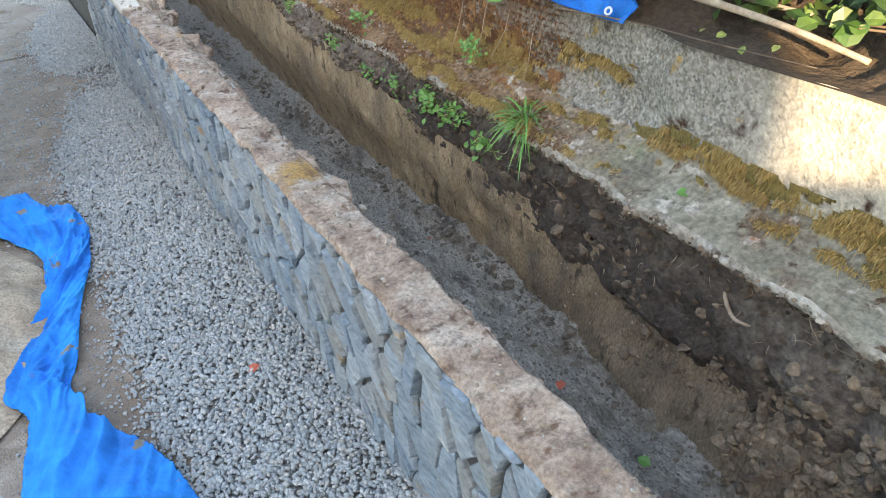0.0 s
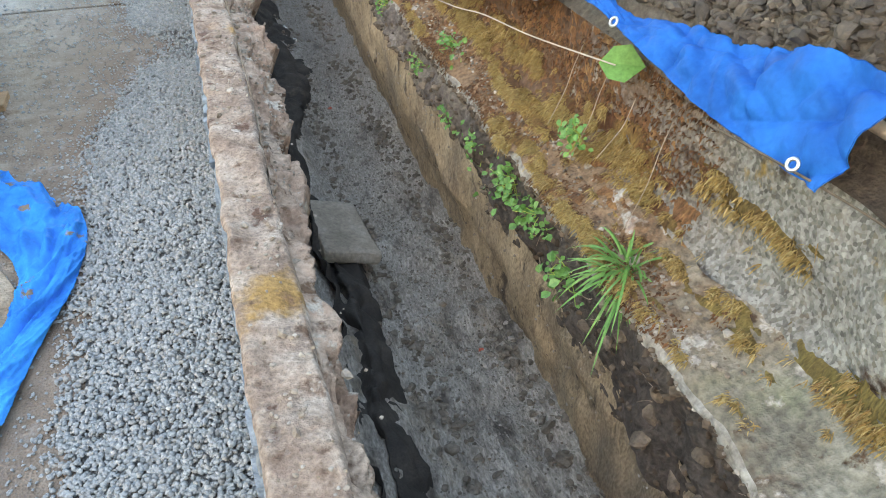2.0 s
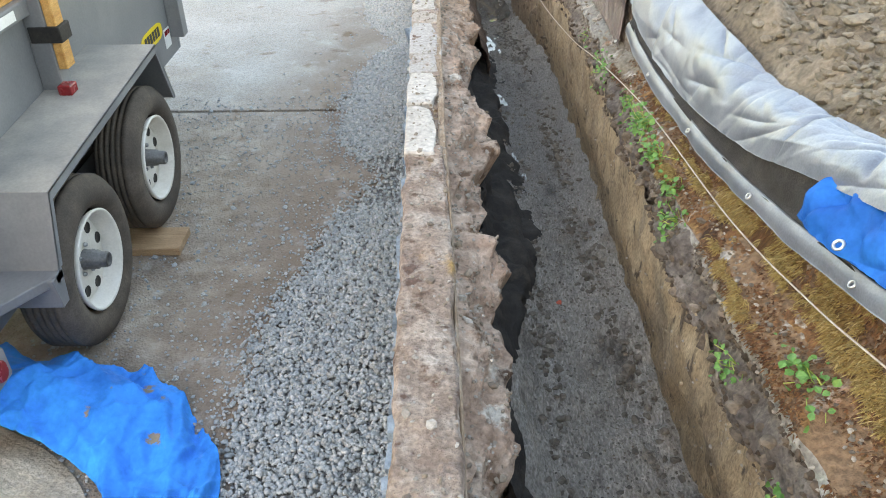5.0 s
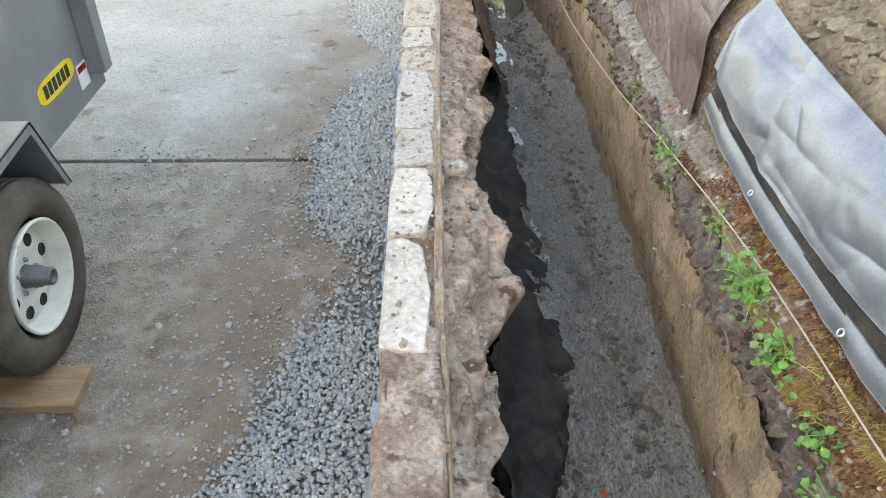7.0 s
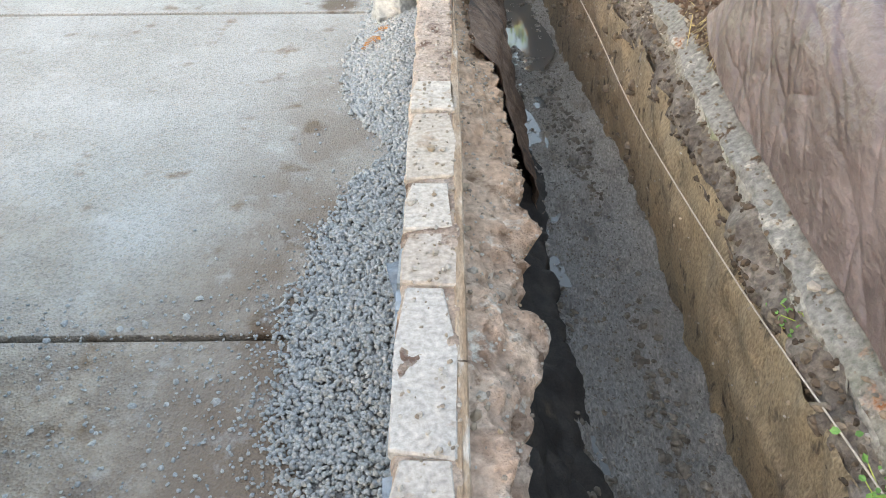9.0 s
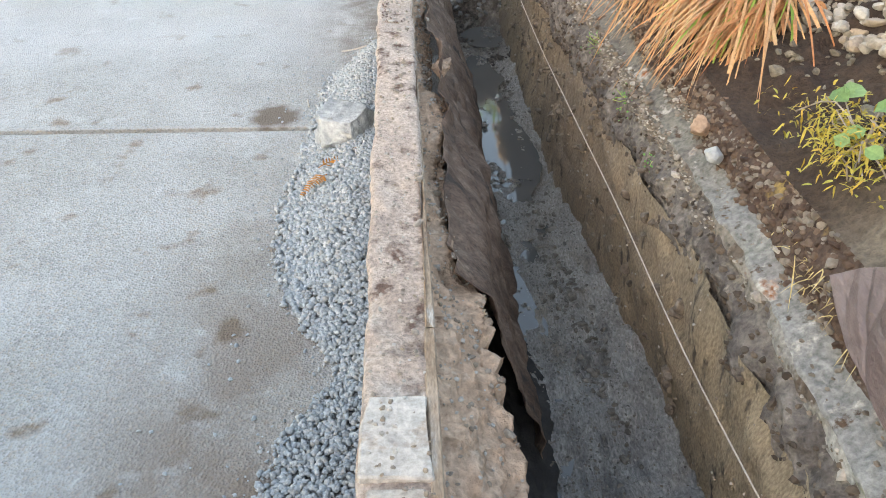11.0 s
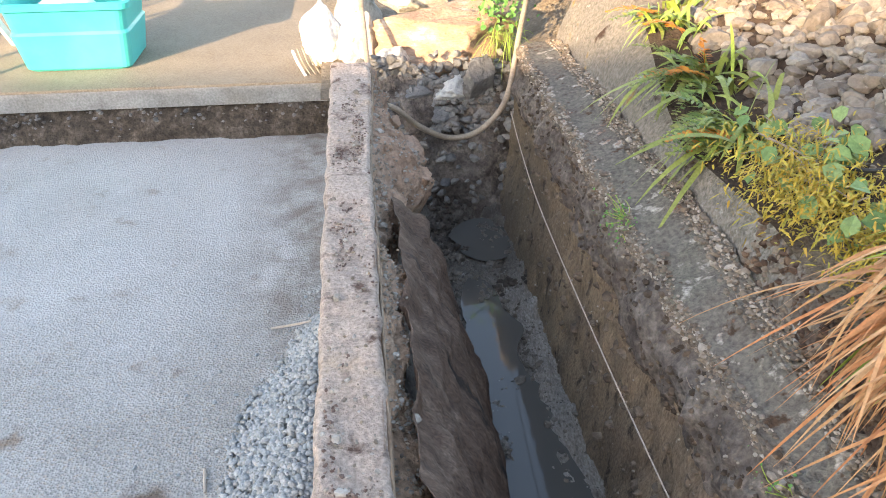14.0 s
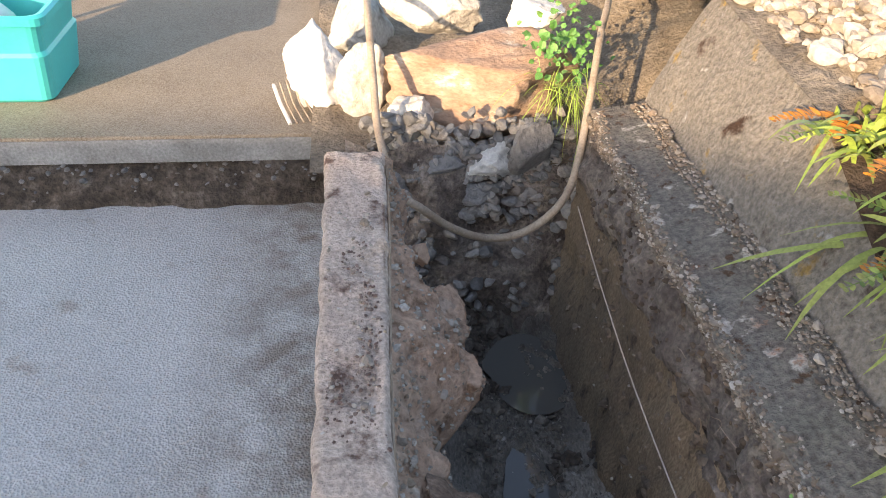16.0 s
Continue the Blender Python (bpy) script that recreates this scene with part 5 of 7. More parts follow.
tarp = root("blue_tarp", (-0.9, 2.8, 0.0), "crumpled blue plastic tarp under the edge of a sand heap", "tarp")
OUT = [(-2.3, 4.18, 0.05), (-1.9, 4.12, 0.07), (-1.52, 4.06, 0.10), (-1.17, 4.04, 0.05), (-0.87, 3.84, 0.02), (-0.665, 3.48, 0.012), (-0.675, 3.05, 0.012), (-0.79, 2.6, 0.012),
       (-0.87, 2.2, 0.012), (-0.93, 1.95, 0.012), (-0.73, 1.54, 0.012), (-0.63, 1.2, 0.012), (-0.5, 0.7, 0.012)]
INN = [(-2.3, 3.7, 0.16), (-1.9, 3.68, 0.16), (-1.6, 3.66, 0.15), (-1.32, 3.60, 0.07), (-1.05, 3.42, 0.03), (-0.89, 3.08, 0.025), (-0.93, 2.68, 0.02), (-1.10, 2.32, 0.015),
       (-1.16, 2.1, 0.015), (-1.07, 1.93, 0.015), (-1.15, 1.64, 0.015), (-1.2, 1.2, 0.015), (-1.3, 0.7, 0.015)]
MID = [tuple((np.array(a) + np.array(b)) / 2 + np.array((0, 0, 0.045))) for a, b in zip(OUT, INN)]
cloth("sheet", [INN, MID, OUT], 560, 48, BLUE_TARP, tarp, "creased bright blue woven plastic", fold=0.032, freq=(3.4, 11.0), seed=2.0, flip=False, creases=420, crease_h=0.026, sharp=0.75)

# ---- trailer ----
trailer = root("utility_trailer", (-2.2, 5.0, 0.0), "grey tandem-axle dump trailer with wooden side boards, parked on the driveway", "trailer")
box_part("side_panel", (-1.66, 3.56, 0.44), (-1.62, 6.80, 1.24), GREY_PAINT, trailer)
box_part("bed_floor", (-3.2, 3.56, 0.50), (-1.66, 6.80, 0.56), GREY_PAINT, trailer)
box_part("side_panel", (-3.26, 3.56, 0.44), (-3.2, 6.80, 1.24), GREY_PAINT, trailer)
box_part("front_panel", (-3.26, 6.80, 0.44), (-1.62, 6.84, 1.24), GREY_PAINT, trailer)
box_part("tailgate", (-3.2, 3.58, 0.56), (-1.66, 3.62, 1.22), GREY_PAINT, trailer)
box_part("top_rail", (-1.68, 3.54, 1.22), (-1.58, 6.84, 1.29), GREY_PAINT, trailer, 0.008)
box_part("side_board", (-1.655, 3.5, 1.29), (-1.615, 6.9, 1.52), ORANGE_WOOD, trailer, 0.004, "orange-stained wooden side board")
box_part("frame_rail", (-1.60, 3.50, 0.36), (-1.50, 5.75, 0.47), GREY_PAINT, trailer, 0.006)
box_part("bumper", (-3.2, 3.48, 0.36), (-1.40, 3.58, 0.47), GREY_PAINT, trailer, 0.006)
for y0, dy in ((3.97, 0.0), (4.97, 0.0), (6.72, 0.0)):
    prism("side_post", [(y0 - 0.05, 0.56), (y0 + 0.05, 0.56), (y0 + 0.05 + dy, 1.30), (y0 - 0.05 + dy, 1.30)], "x", -1.62, -1.53, GREY_PAINT, trailer)
    prism("board_stake", [(y0 - 0.04, 0.98), (y0 + 0.04, 0.98), (y0 + 0.04, 1.62), (y0 - 0.04, 1.62)], "x", -1.53, -1.49, ORANGE_WOOD, trailer, "orange wooden stake in a steel pocket")
    box_part("stake_pocket", (-1.61, y0 - 0.055, 1.10), (-1.475, y0 + 0.055, 1.17), DARK_HOLE, trailer, 0.005, "dark steel pocket")
# fender: top, sloping ends, outer lip
F_OUT = -1.275
prism("fender_top", [(4.09, 0.835), (5.43, 0.925), (5.43, 0.915), (4.09, 0.825)], "x", -1.62, F_OUT, DUSTY_PAINT, trailer, "dusty grey fender top", bevel=0.002)
prism("fender_rear", [(4.09, 0.835), (4.10, 0.827), (3.982, 0.50), (3.970, 0.50)], "x", -1.62, F_OUT, GREY_PAINT, trailer, bevel=0.002)
prism("fender_front", [(5.43, 0.925), (5.42, 0.915), (5.555, 0.59), (5.565, 0.595)], "x", -1.62, F_OUT, GREY_PAINT, trailer, bevel=0.002)
prism("fender_lip", [(4.09, 0.835), (5.43, 0.925), (5.565, 0.595), (5.53, 0.595), (5.41, 0.885), (4.11, 0.797), (4.03, 0.56), (3.995, 0.56)], "x", F_OUT - 0.006, F_OUT, GREY_PAINT, trailer, bevel=0.001)
prism("rear_gusset", [(-1.50, 3.62), (-1.60, 3.62), (-1.60, 4.02), (F_OUT, 4.02), (F_OUT, 3.96)], "z", 0.52, 0.56, GREY_PAINT, trailer, bevel=0.003)
prism("rear_gusset", [(4.02, 0.553), (3.93, 0.553), (3.95, 0.42), (4.0, 0.42)], "x", -1.60, F_OUT, GREY_PAINT, trailer, bevel=0.003)
box_part("inner_well", (-1.63, 4.0, 0.36), (-1.60, 5.56, 0.84), DARK_HOLE, trailer, 0.002)
lamp = box_part("lamp_box", (-1.60, 3.50, 0.405), (-1.315, 3.62, 0.525), GREY_PAINT, trailer, 0.012, "grey steel lamp housing")


def oval(name, cx, y, cz, rx, rz, d, mat, parent, label="", axis="y"):
    a = np.linspace(0, 2 * math.pi, 28, endpoint=False)
    pts = [(cx + rx * np.sign(math.cos(t)) * abs(math.cos(t)) ** 0.6, cz + rz * np.sign(math.sin(t)) * abs(math.sin(t)) ** 0.6) for t in a]
    return prism(name, pts, axis, y, y + d, mat, parent, label, bevel=0.003)


oval("lens_ring", -1.455, 3.492, 0.465, 0.10, 0.042, 0.012, STEEL, lamp, "bright metal lamp ring")
oval("lens", -1.455, 3.486, 0.465, 0.088, 0.031, 0.012, RED_LENS, lamp, "red tail lamp lens")
oval("side_lens", 3.56, -1.318, 0.465, 0.028, 0.036, 0.012, RED_LENS, lamp, "small red side lens", axis="x")
box_part("marker_lamp", (-1.53, 4.86, 0.885), (-1.47, 4.93, 0.93), RED_LENS, trailer, 0.006, "small red marker lamp", turn=None)
for y0, y1, mt in ((3.6, 3.95, RED_LENS), (3.95, 4.10, WHITE_TAPE), (4.35, 4.65, RED_LENS), (4.65, 4.80, WHITE_TAPE)):
    box_part("tape", (-1.582, y0, 1.235), (-1.578, y1, 1.275), mt, trailer, 0.0, "red and white reflective tape")
# decals
oval("decal", 6.34, -1.622, 0.665, 0.20, 0.055, 0.004, YELLOW_DECAL, trailer, "yellow decal with dark lettering bars", axis="x")
for i in range(6):
    box_part("decal_bar", (-1.618, 6.20 + 0.048 * i, 0.635), (-1.616, 6.235 + 0.048 * i, 0.695), BLACK_DECAL, trailer, 0.0, "dark bar on the decal")
box_part("warning_label", (-1.62, 6.55, 0.52), (-1.616, 6.66, 0.64), WHITE_TAPE, trailer, 0.0, "small white warning label")
box_part("label_bar", (-1.616, 6.56, 0.60), (-1.614, 6.65, 0.63), RED_LENS, trailer, 0.0)
lathe("reflector", [(0.0, 0.010), (0.028, 0.010), (0.032, 0.0)], (-1.62, 6.74, 0.60), "x", RED_LENS, trailer, 20, "round amber reflector")


def wheel(cy, cz, r):
    x = -1.29
    tyre_prof = [(0.205, -0.05), (0.225, -0.012), (0.262, 0.0), (0.300, -0.004), (0.325, -0.018), (0.338, -0.034)]
    groove = []
    for i in range(5):
        o = -0.040 - 0.026 * i
        groove += [(0.345, o), (0.345, o - 0.019), (0.336, o - 0.0205), (0.336, o - 0.0245)]
    prof = tyre_prof + groove + [(0.345, -0.172), (0.332, -0.19), (0.30, -0.203), (0.24, -0.205), (0.2, -0.18)]
    prof = [(a * r / 0.345, b) for a, b in prof]
    tyre = lathe("tyre", prof, (x, cy, cz), "x", RUBBER, trailer, 64, "dusty black ribbed trailer tyre")
    rim_prof = [(0.210, -0.030), (0.217, -0.010), (0.209, -0.004), (0.201, -0.014), (0.194, -0.050), (0.185, -0.062), (0.180, -0.086), (0.172, -0.080), (0.164, -0.072), (0.10, -0.066), (0.07, -0.074), (0.052, -0.078), (0.0, -0.078)]
    rim = lathe("rim", rim_prof, (x, cy, cz), "x", WHITE_RIM, tyre, 56, "white steel spoke-hole rim")
    # dark discs on the closed rim, standing for shaded openings
    for i in range(8):
        a = 2 * math.pi * i / 8 + 0.2
        lathe("hole", [(0.0, 0.003), (0.021, 0.003), (0.0245, 0.005), (0.026, -0.006)], (x - 0.070, cy + 0.134 * math.cos(a), cz + 0.134 * math.sin(a)), "x", DARK_HOLE, tyre, 14)
    for i in range(5):
        a = 2 * math.pi * i / 5
        lathe("lug_nut", [(0.0, 0.012), (0.008, 0.012), (0.010, 0.0)], (x - 0.072, cy + 0.065 * math.cos(a), cz + 0.065 * math.sin(a)), "x", STEEL, tyre, 6)
    lathe("hub_cap", [(0.0, 0.092), (0.020, 0.092), (0.022, 0.100), (0.030, 0.100), (0.034, 0.092), (0.035, 0.060), (0.041, 0.056), (0.043, 0.0), (0.050, -0.006)], (x - 0.076, cy, cz), "x", DARK_STEEL, tyre, 24, "dark steel hub cap")


wheel(4.355, 0.362, 0.362)
wheel(5.215, 0.404, 0.362)
box_part("axle", (-3.0, 4.32, 0.31), (-1.5, 4.39, 0.38), DARK_HOLE, trailer, 0.01)
box_part("axle", (-3.0, 5.18, 0.35), (-1.5, 5.25, 0.42), DARK_HOLE, trailer, 0.01)
plank = root("wheel_plank", (-1.5, 5.0, 0.0), "short sawn plank under a trailer wheel", "plank")
box_part("board", (-1.75, 4.91, 0.0), (-1.19, 5.12, 0.042), PLANK, plank, 0.004)

# ---- stones in and by the trench ----
slab = root("leaning_slab", (0.46, 2.95, -0.08), "broken concrete slab leaning against the wall in the trench", "slab")
bm = bmesh.new()
box(bm, (-0.13, -0.225, -0.032), (0.13, 0.225, 0.032), 0.018)
bmesh.ops.subdivide_edges(bm, edges=list(bm.edges), cuts=3, use_grid_fill=True)
for v in bm.verts:
    d = noise.fractal(v.co * 9, 1.0, 2.0, 4)
    v.co += v.co.normalized() * 0.010 * d
bmesh.ops.transform(bm, matrix=pose(0.455, 2.965, 0.095, 0, 18, 4), verts=bm.verts)
part("block", bm, surface("slab_grey", [(0.19, 0.165, 0.135), (0.29, 0.255, 0.215), (0.38, 0.35, 0.31)], 6, 0.92, 0.7, 60, 0.01), slab, smooth=True)
r = rock("boulder", (-0.225, 10.07, 0.12), (0.225, 0.27, 0.21), GREY_ROCK, None, "", 21, 5, 0.25, 14)
tagged(r, "pale grey broken boulder beside the wall on gravel", "boulder")
for i, (x, y, z, s) in enumerate(((0.30, 9.55, 0.68, 0.075), (0.33, 9.70, 0.64, 0.055), (0.385, 12.17, 0.56, 0.10), (0.42, 11.88, 0.54, 0.085), (0.31, 12.40, 0.62, 0.06), (0.35, 6.9, 0.60, 0.07), (0.33, 7.6, 0.62, 0.07))):
    r = rock("backing_stone", (x, y, z), (s * 0.7, s * 1.3, s * 0.7), (BACKING, TAN_ROCK, BACKING)[i % 3], None, "", 40 + i, 4, 0.35, 14)
    tagged(r, "loose stone set in the mortar behind the wall", "stone", "stones behind the wall")

for i, (x, y, z, s, mt) in enumerate(((1.185, 8.47, 0.905, 0.060, TAN_ROCK), (1.165, 8.29, 0.895, 0.052, GREY_ROCK))):
    r = rock("kerb_stone", (x, y, z), (s * 0.85, s * 1.1, s * 0.8), mt, None, "", 61 + i, 4, 0.3, 14)
    tagged(r, "pale broken stone lying on the narrow kerb", "stone", "stones on the kerb")
for line, lab in (([(-0.33, 11.47, 0.012), (-0.24, 11.46, 0.03), (-0.14, 11.43, 0.07)], "thin dry twig lying across the end of the gravel"), ([(-0.508, 10.66, 0.008), (-0.49, 10.55, 0.008)], "short pale stick lying on the driveway")):
    s = root("stick", line[0], lab, "stick")
    v, f = tube_data(spline(line, 8), 0.006, 6)
    mesh_object("twig", v, f, TWINE, s)

# fabrics hanging into the trench
fab = root("black_fabric", (0.5, 5.4, -0.1), "black landscape fabric slumped along the foot of the wall", "fabric")
yl = np.linspace(1.2, 8.7, 32)


def near_in(y):
    return 1 - float(smooth01(y, 4.0, 5.2))


L = [[(0.31 + 0.02 * math.sin(3 * y), y, 0.42 - 0.25 * (1 - float(smooth01(y, 2.4, 4.2))) + 0.05 * math.sin(2.1 * y)) for y in yl],
     [(0.36 + 0.03 * math.sin(2.3 * y + 1), y, 0.22 - 0.12 * (1 - float(smooth01(y, 2.4, 4.2))) + 0.03 * math.sin(1.7 * y)) for y in yl],
     [(0.43 - 0.05 * near_in(y) + 0.03 * math.sin(3.3 * y), y, float(floor_z(y)) + 0.17) for y in yl],
     [(0.57 - 0.10 * near_in(y) + 0.03 * math.sin(2.9 * y), y, float(floor_z(y)) + 0.095) for y in yl],
     [(0.65 - 0.14 * near_in(y) + 0.04 * math.sin(2.2 * y + 2), y, float(floor_z(y)) + 0.01) for y in yl]]
cloth("sheet", L, 520, 64, FABRIC_BLACK, fab, "folded black woven fabric", fold=0.026, freq=(4.5, 14.0), seed=5.0, creases=420, crease_h=0.022)
fab = root("muddy_fabric", (0.5, 10.4, -0.3), "mud-stained brown drainage fabric hung over the wall backing", "fabric")
yl = np.linspace(7.9, 11.42, 22)
L = [[(0.268 + 0.022 * math.sin(2.2 * y), y, 0.735 + 0.025 * math.sin(2.1 * y)) for y in yl],
     [(0.372 + 0.02 * math.sin(2.3 * y + 1), y, 0.56 + 0.02 * math.sin(1.7 * y)) for y in yl],
     [(0.46 + 0.02 * math.sin(2.3 * y), y, 0.36) for y in yl],
     [(0.56 + 0.025 * math.sin(1.9 * y), y, 0.0) for y in yl],
     [(0.66 + 0.03 * math.sin(2.9 * y), y, float(floor_z(y)) + 0.0) for y in yl]]
cloth("sheet", L, 260, 50, FABRIC_BROWN, fab, "stiff brown felt with holes and mud", fold=0.020, freq=(3.4, 12.0), seed=7.0, creases=260, crease_h=0.016)

# trench pebbles and clods
n = 17000
cy = RS.uniform(-0.5, 13.0, n)
cx = np.clip(RS.normal(0.80, 0.16, n), 0.5, 1.12)
ob = scatter("trench_stones", np.stack([cx, cy, floor_at(cx, cy) + 0.003], -1), RS.uniform(0.003, 0.008, n) * (1 + 1.6 * (RS.uniform(0, 1, n) > 0.97)), TRENCH_STONE, None, seed=8)
tagged(ob, "small stones scattered on the wet trench floor", "stones", kind="stuff")


n = 2600
cy = RS.uniform(-0.8, 12.9, n)
side = RS.uniform(0, 1, n) > 0.5
cx = np.where(side, RS.normal(0.60, 0.05, n), RS.normal(0.93, 0.05, n))
cz = floor_at(cx, cy) + 0.006
ok = fbm(cy * 1.6, cx * 4, 9.0, 2) > -0.15
ob = scatter("floor_clods", np.stack([cx, cy, cz], -1)[ok], RS.uniform(0.006, 0.022, n)[ok] * (1 + 0.9 * (RS.uniform(0, 1, n)[ok] > 0.95)), surface("floor_clod", [(0.10, 0.085, 0.07), (0.19, 0.165, 0.138), (0.30, 0.27, 0.235)], 14, 0.9, 0.9, 50, 0.015, grain=0.5), None, seed=18, shapes=pebble_shapes(8, 2, 0.35))
tagged(ob, "damp clods lying along both sides of the trench floor", "clods", kind="stuff")


n = 900
cy, cx = RS.uniform(12.15, 13.2, n), RS.uniform(0.55, 1.12, n)
ok = (fbm(cy * 2.5, cx * 3, 3.0, 2) > -0.2) & ~((cy > 12.5) & (cy < 12.98) & (np.abs(cx - 0.9) < 0.13))
ob = scatter("end_clods", np.stack([cx, cy, floor_at(cx, cy) + 0.01], -1)[ok], RS.uniform(0.010, 0.034, n)[ok], surface("end_clod", [(0.045, 0.036, 0.030), (0.095, 0.078, 0.065), (0.16, 0.135, 0.115)], 14, 0.85, 0.9, 50, 0.015, grain=0.5), None, seed=28, shapes=pebble_shapes(8, 2, 0.4))
tagged(ob, "dark wet clods heaped on the floor at the trench end", "clods", kind="stuff")


def along(profile_sheet, n, y0, y1, v0, v1, rs):
    """Random points of a swept surface between two lines."""
    P = profile_sheet
    yy = P[:, 0, 1]
    i0, i1 = np.searchsorted(yy, y0), np.searchsorted(yy, y1) - 1
    i = rs.randint(i0, max(i0 + 1, i1), n)
    j = (rs.uniform(v0, v1, n) * (P.shape[1] - 1)).astype(int)
    return P[i, j] + rs.normal(0, 0.006, (n, 3)) * np.array([0.3, 1, 0.3])


LEDGE_S, SOIL_S, UPPER_S, CLAY_S = ledge_grid, bank_sheet(SOIL_P, 30, 0.036, 7.0, 2), upper_grid, bank_sheet(CLAY_P, 40, 0.020, 6.0, 1)
rs = np.random.RandomState(3)
pts = np.concatenate([along(SOIL_S, 2200, -1, 13.0, 0, 1, rs), along(LEDGE_S, 900, -1, 5.0, 0.05, 0.35, rs)])
ob = scatter("soil_clods", pts, rs.uniform(0.006, 0.02, len(pts)), surface("clod", [(0.05, 0.035, 0.026), (0.10, 0.075, 0.055)], 20, 0.97, 0.6, 60, 0.01, island=True, random_cols=[(0.04, 0.028, 0.02), (0.10, 0.07, 0.05), (0.20, 0.15, 0.11), (0.06, 0.045, 0.035)]), trench_side, seed=9)
tagged(ob, "crumbling clods of dark soil", kind="stuff")
CHIPS = surface("stone_chips", [(0.13, 0.105, 0.08), (0.24, 0.205, 0.165), (0.36, 0.325, 0.28)], 20, 0.9, 0.4, 90, 0.003, island=True,
                random_cols=[(0.07, 0.048, 0.036), (0.22, 0.165, 0.125), (0.34, 0.29, 0.24), (0.52, 0.48, 0.43), (0.11, 0.078, 0.058), (0.24, 0.17, 0.12), (0.14, 0.125, 0.11), (0.10, 0.07, 0.05)])
pts = np.concatenate([along(LEDGE_S, 2400, 8.3, 13.3, 0.30, 0.41, rs), along(LEDGE_S, 2600, 8.6, 13.3, 0.88, 1.0, rs), along(LEDGE_S, 900, -1.0, 8.3, 0.15, 0.40, rs), along(LEDGE_S, 420, 1.0, 5.2, 0.66, 0.84, rs), along(LEDGE_S, 160, 5.0, 8.4, 0.6, 1.0, rs)])
pts = np.concatenate([pts, along(LEDGE_S, 2600, 8.0, 13.3, 0.02, 0.32, rs), along(SOIL_S, 900, 8.0, 13.3, 0.7, 1.0, rs)])
pts = np.concatenate([pts, along(LEDGE_S, 1700, 8.6, 13.3, 0.40, 0.62, rs), along(LEDGE_S, 1800, 9.0, 13.3, 0.89, 0.99, rs)])
pts[:, 2] += 0.003 + 0.012 * np.clip(fbm(pts[:, 1] * 3, pts[:, 0] * 20, 2.0, 2), 0, 1) * (pts[:, 1] > 8.6)
ob = scatter("ledge_chips", pts, rs.uniform(0.0035, 0.0105, len(pts)) * (1 + 1.3 * (rs.uniform(0, 1, len(pts)) > 0.95)), CHIPS, trench_side, seed=10, flat=0.6)
tagged(ob, "ridges of stone and bark chips lying along the ledge", kind="stuff")

pts = np.concatenate([along(SOIL_S, 150, -0.8, 6.0, 0.1, 0.9, rs), along(CLAY_S, 160, -0.9, 0.9, 0.2, 0.9, rs), along(CLAY_S, 160, 8.0, 13.0, 0.3, 1.0, rs)])
ob = scatter("earth_lumps", pts, rs.uniform(0.012, 0.036, len(pts)), surface("lump", [(0.09, 0.07, 0.055), (0.17, 0.132, 0.10), (0.28, 0.225, 0.175)], 14, 0.97, 0.9, 50, 0.015, grain=0.5), trench_side, seed=29, shapes=pebble_shapes(8, 2, 0.35))
tagged(ob, "larger lumps of soil fallen from the bank", kind="stuff")
pts = along(CLAY_S, 1500, -1.0, 13.0, 0.0, 1.0, rs)
ob = scatter("clay_pebbles", pts, rs.uniform(0.003, 0.009, len(pts)), CRUMBS, trench_side, seed=19)
tagged(ob, "small stones bedded in the clay", kind="stuff")

pts = np.concatenate([along(CLAY_S, 420, -0.9, 0.40, 0.1, 1.0, rs), along(SOIL_S, 220, -0.9, 0.22, 0.0, 0.6, rs)])
ob = scatter("tan_clods", pts, rs.uniform(0.010, 0.034, len(pts)), surface("tan_clod", [(0.15, 0.115, 0.085), (0.26, 0.205, 0.15), (0.38, 0.31, 0.24)], 14, 0.97, 0.9, 50, 0.015, grain=0.5), trench_side, seed=39, shapes=pebble_shapes(8, 2, 0.4))
tagged(ob, "tan clay clods broken from the bank", kind="stuff")

pts = np.concatenate([along(BACK_S, 2200, 2.5, 12.8, 0.16, 0.62, rs), along(BACK_S, 1300, 9.5, 12.8, 0.14, 0.60, rs)])
pts[:, 2] += 0.004
ob = scatter("backing_crumbs", pts, rs.uniform(0.003, 0.010, len(pts)) * (1 + 1.3 * (rs.uniform(0, 1, len(pts)) > 0.95)), CRUMBS, stone_wall, seed=49)
tagged(ob, "crumbs and small stones caught on the rough backing", kind="stuff")

# clods of the heap above
n = 15000
cy = np.where(rs.uniform(0, 1, n) < 0.5, rs.uniform(1.5, 5.6, n), rs.uniform(1.5, 12.6, n))
cd = 0.12 + rs.uniform(0, 1, n) ** 0.8 * 1.5
cx = np.interp(cy, ST_Y, up[:, 0]) + cd
ok = ~((cy > 11.0) & (cd < 0.5))
cx, cy = cx[ok], cy[ok]
cz = np.array([terrace_z(a, b) for a, b in zip(cx, cy)])
ob = scatter("earth_clods", np.stack([cx, cy, cz + 0.006], -1), rs.uniform(0.006, 0.022, len(cx)) * (1 + 1.2 * (rs.uniform(0, 1, len(cx)) > 0.93)) * np.where(cy < 3.0, 0.8, 1.0), DIRT, None, seed=12, shapes=pebble_shapes(10, 2, 0.3))
tagged(ob, "crumbly pale brown clods heaped above the trench", "clods", kind="stuff")

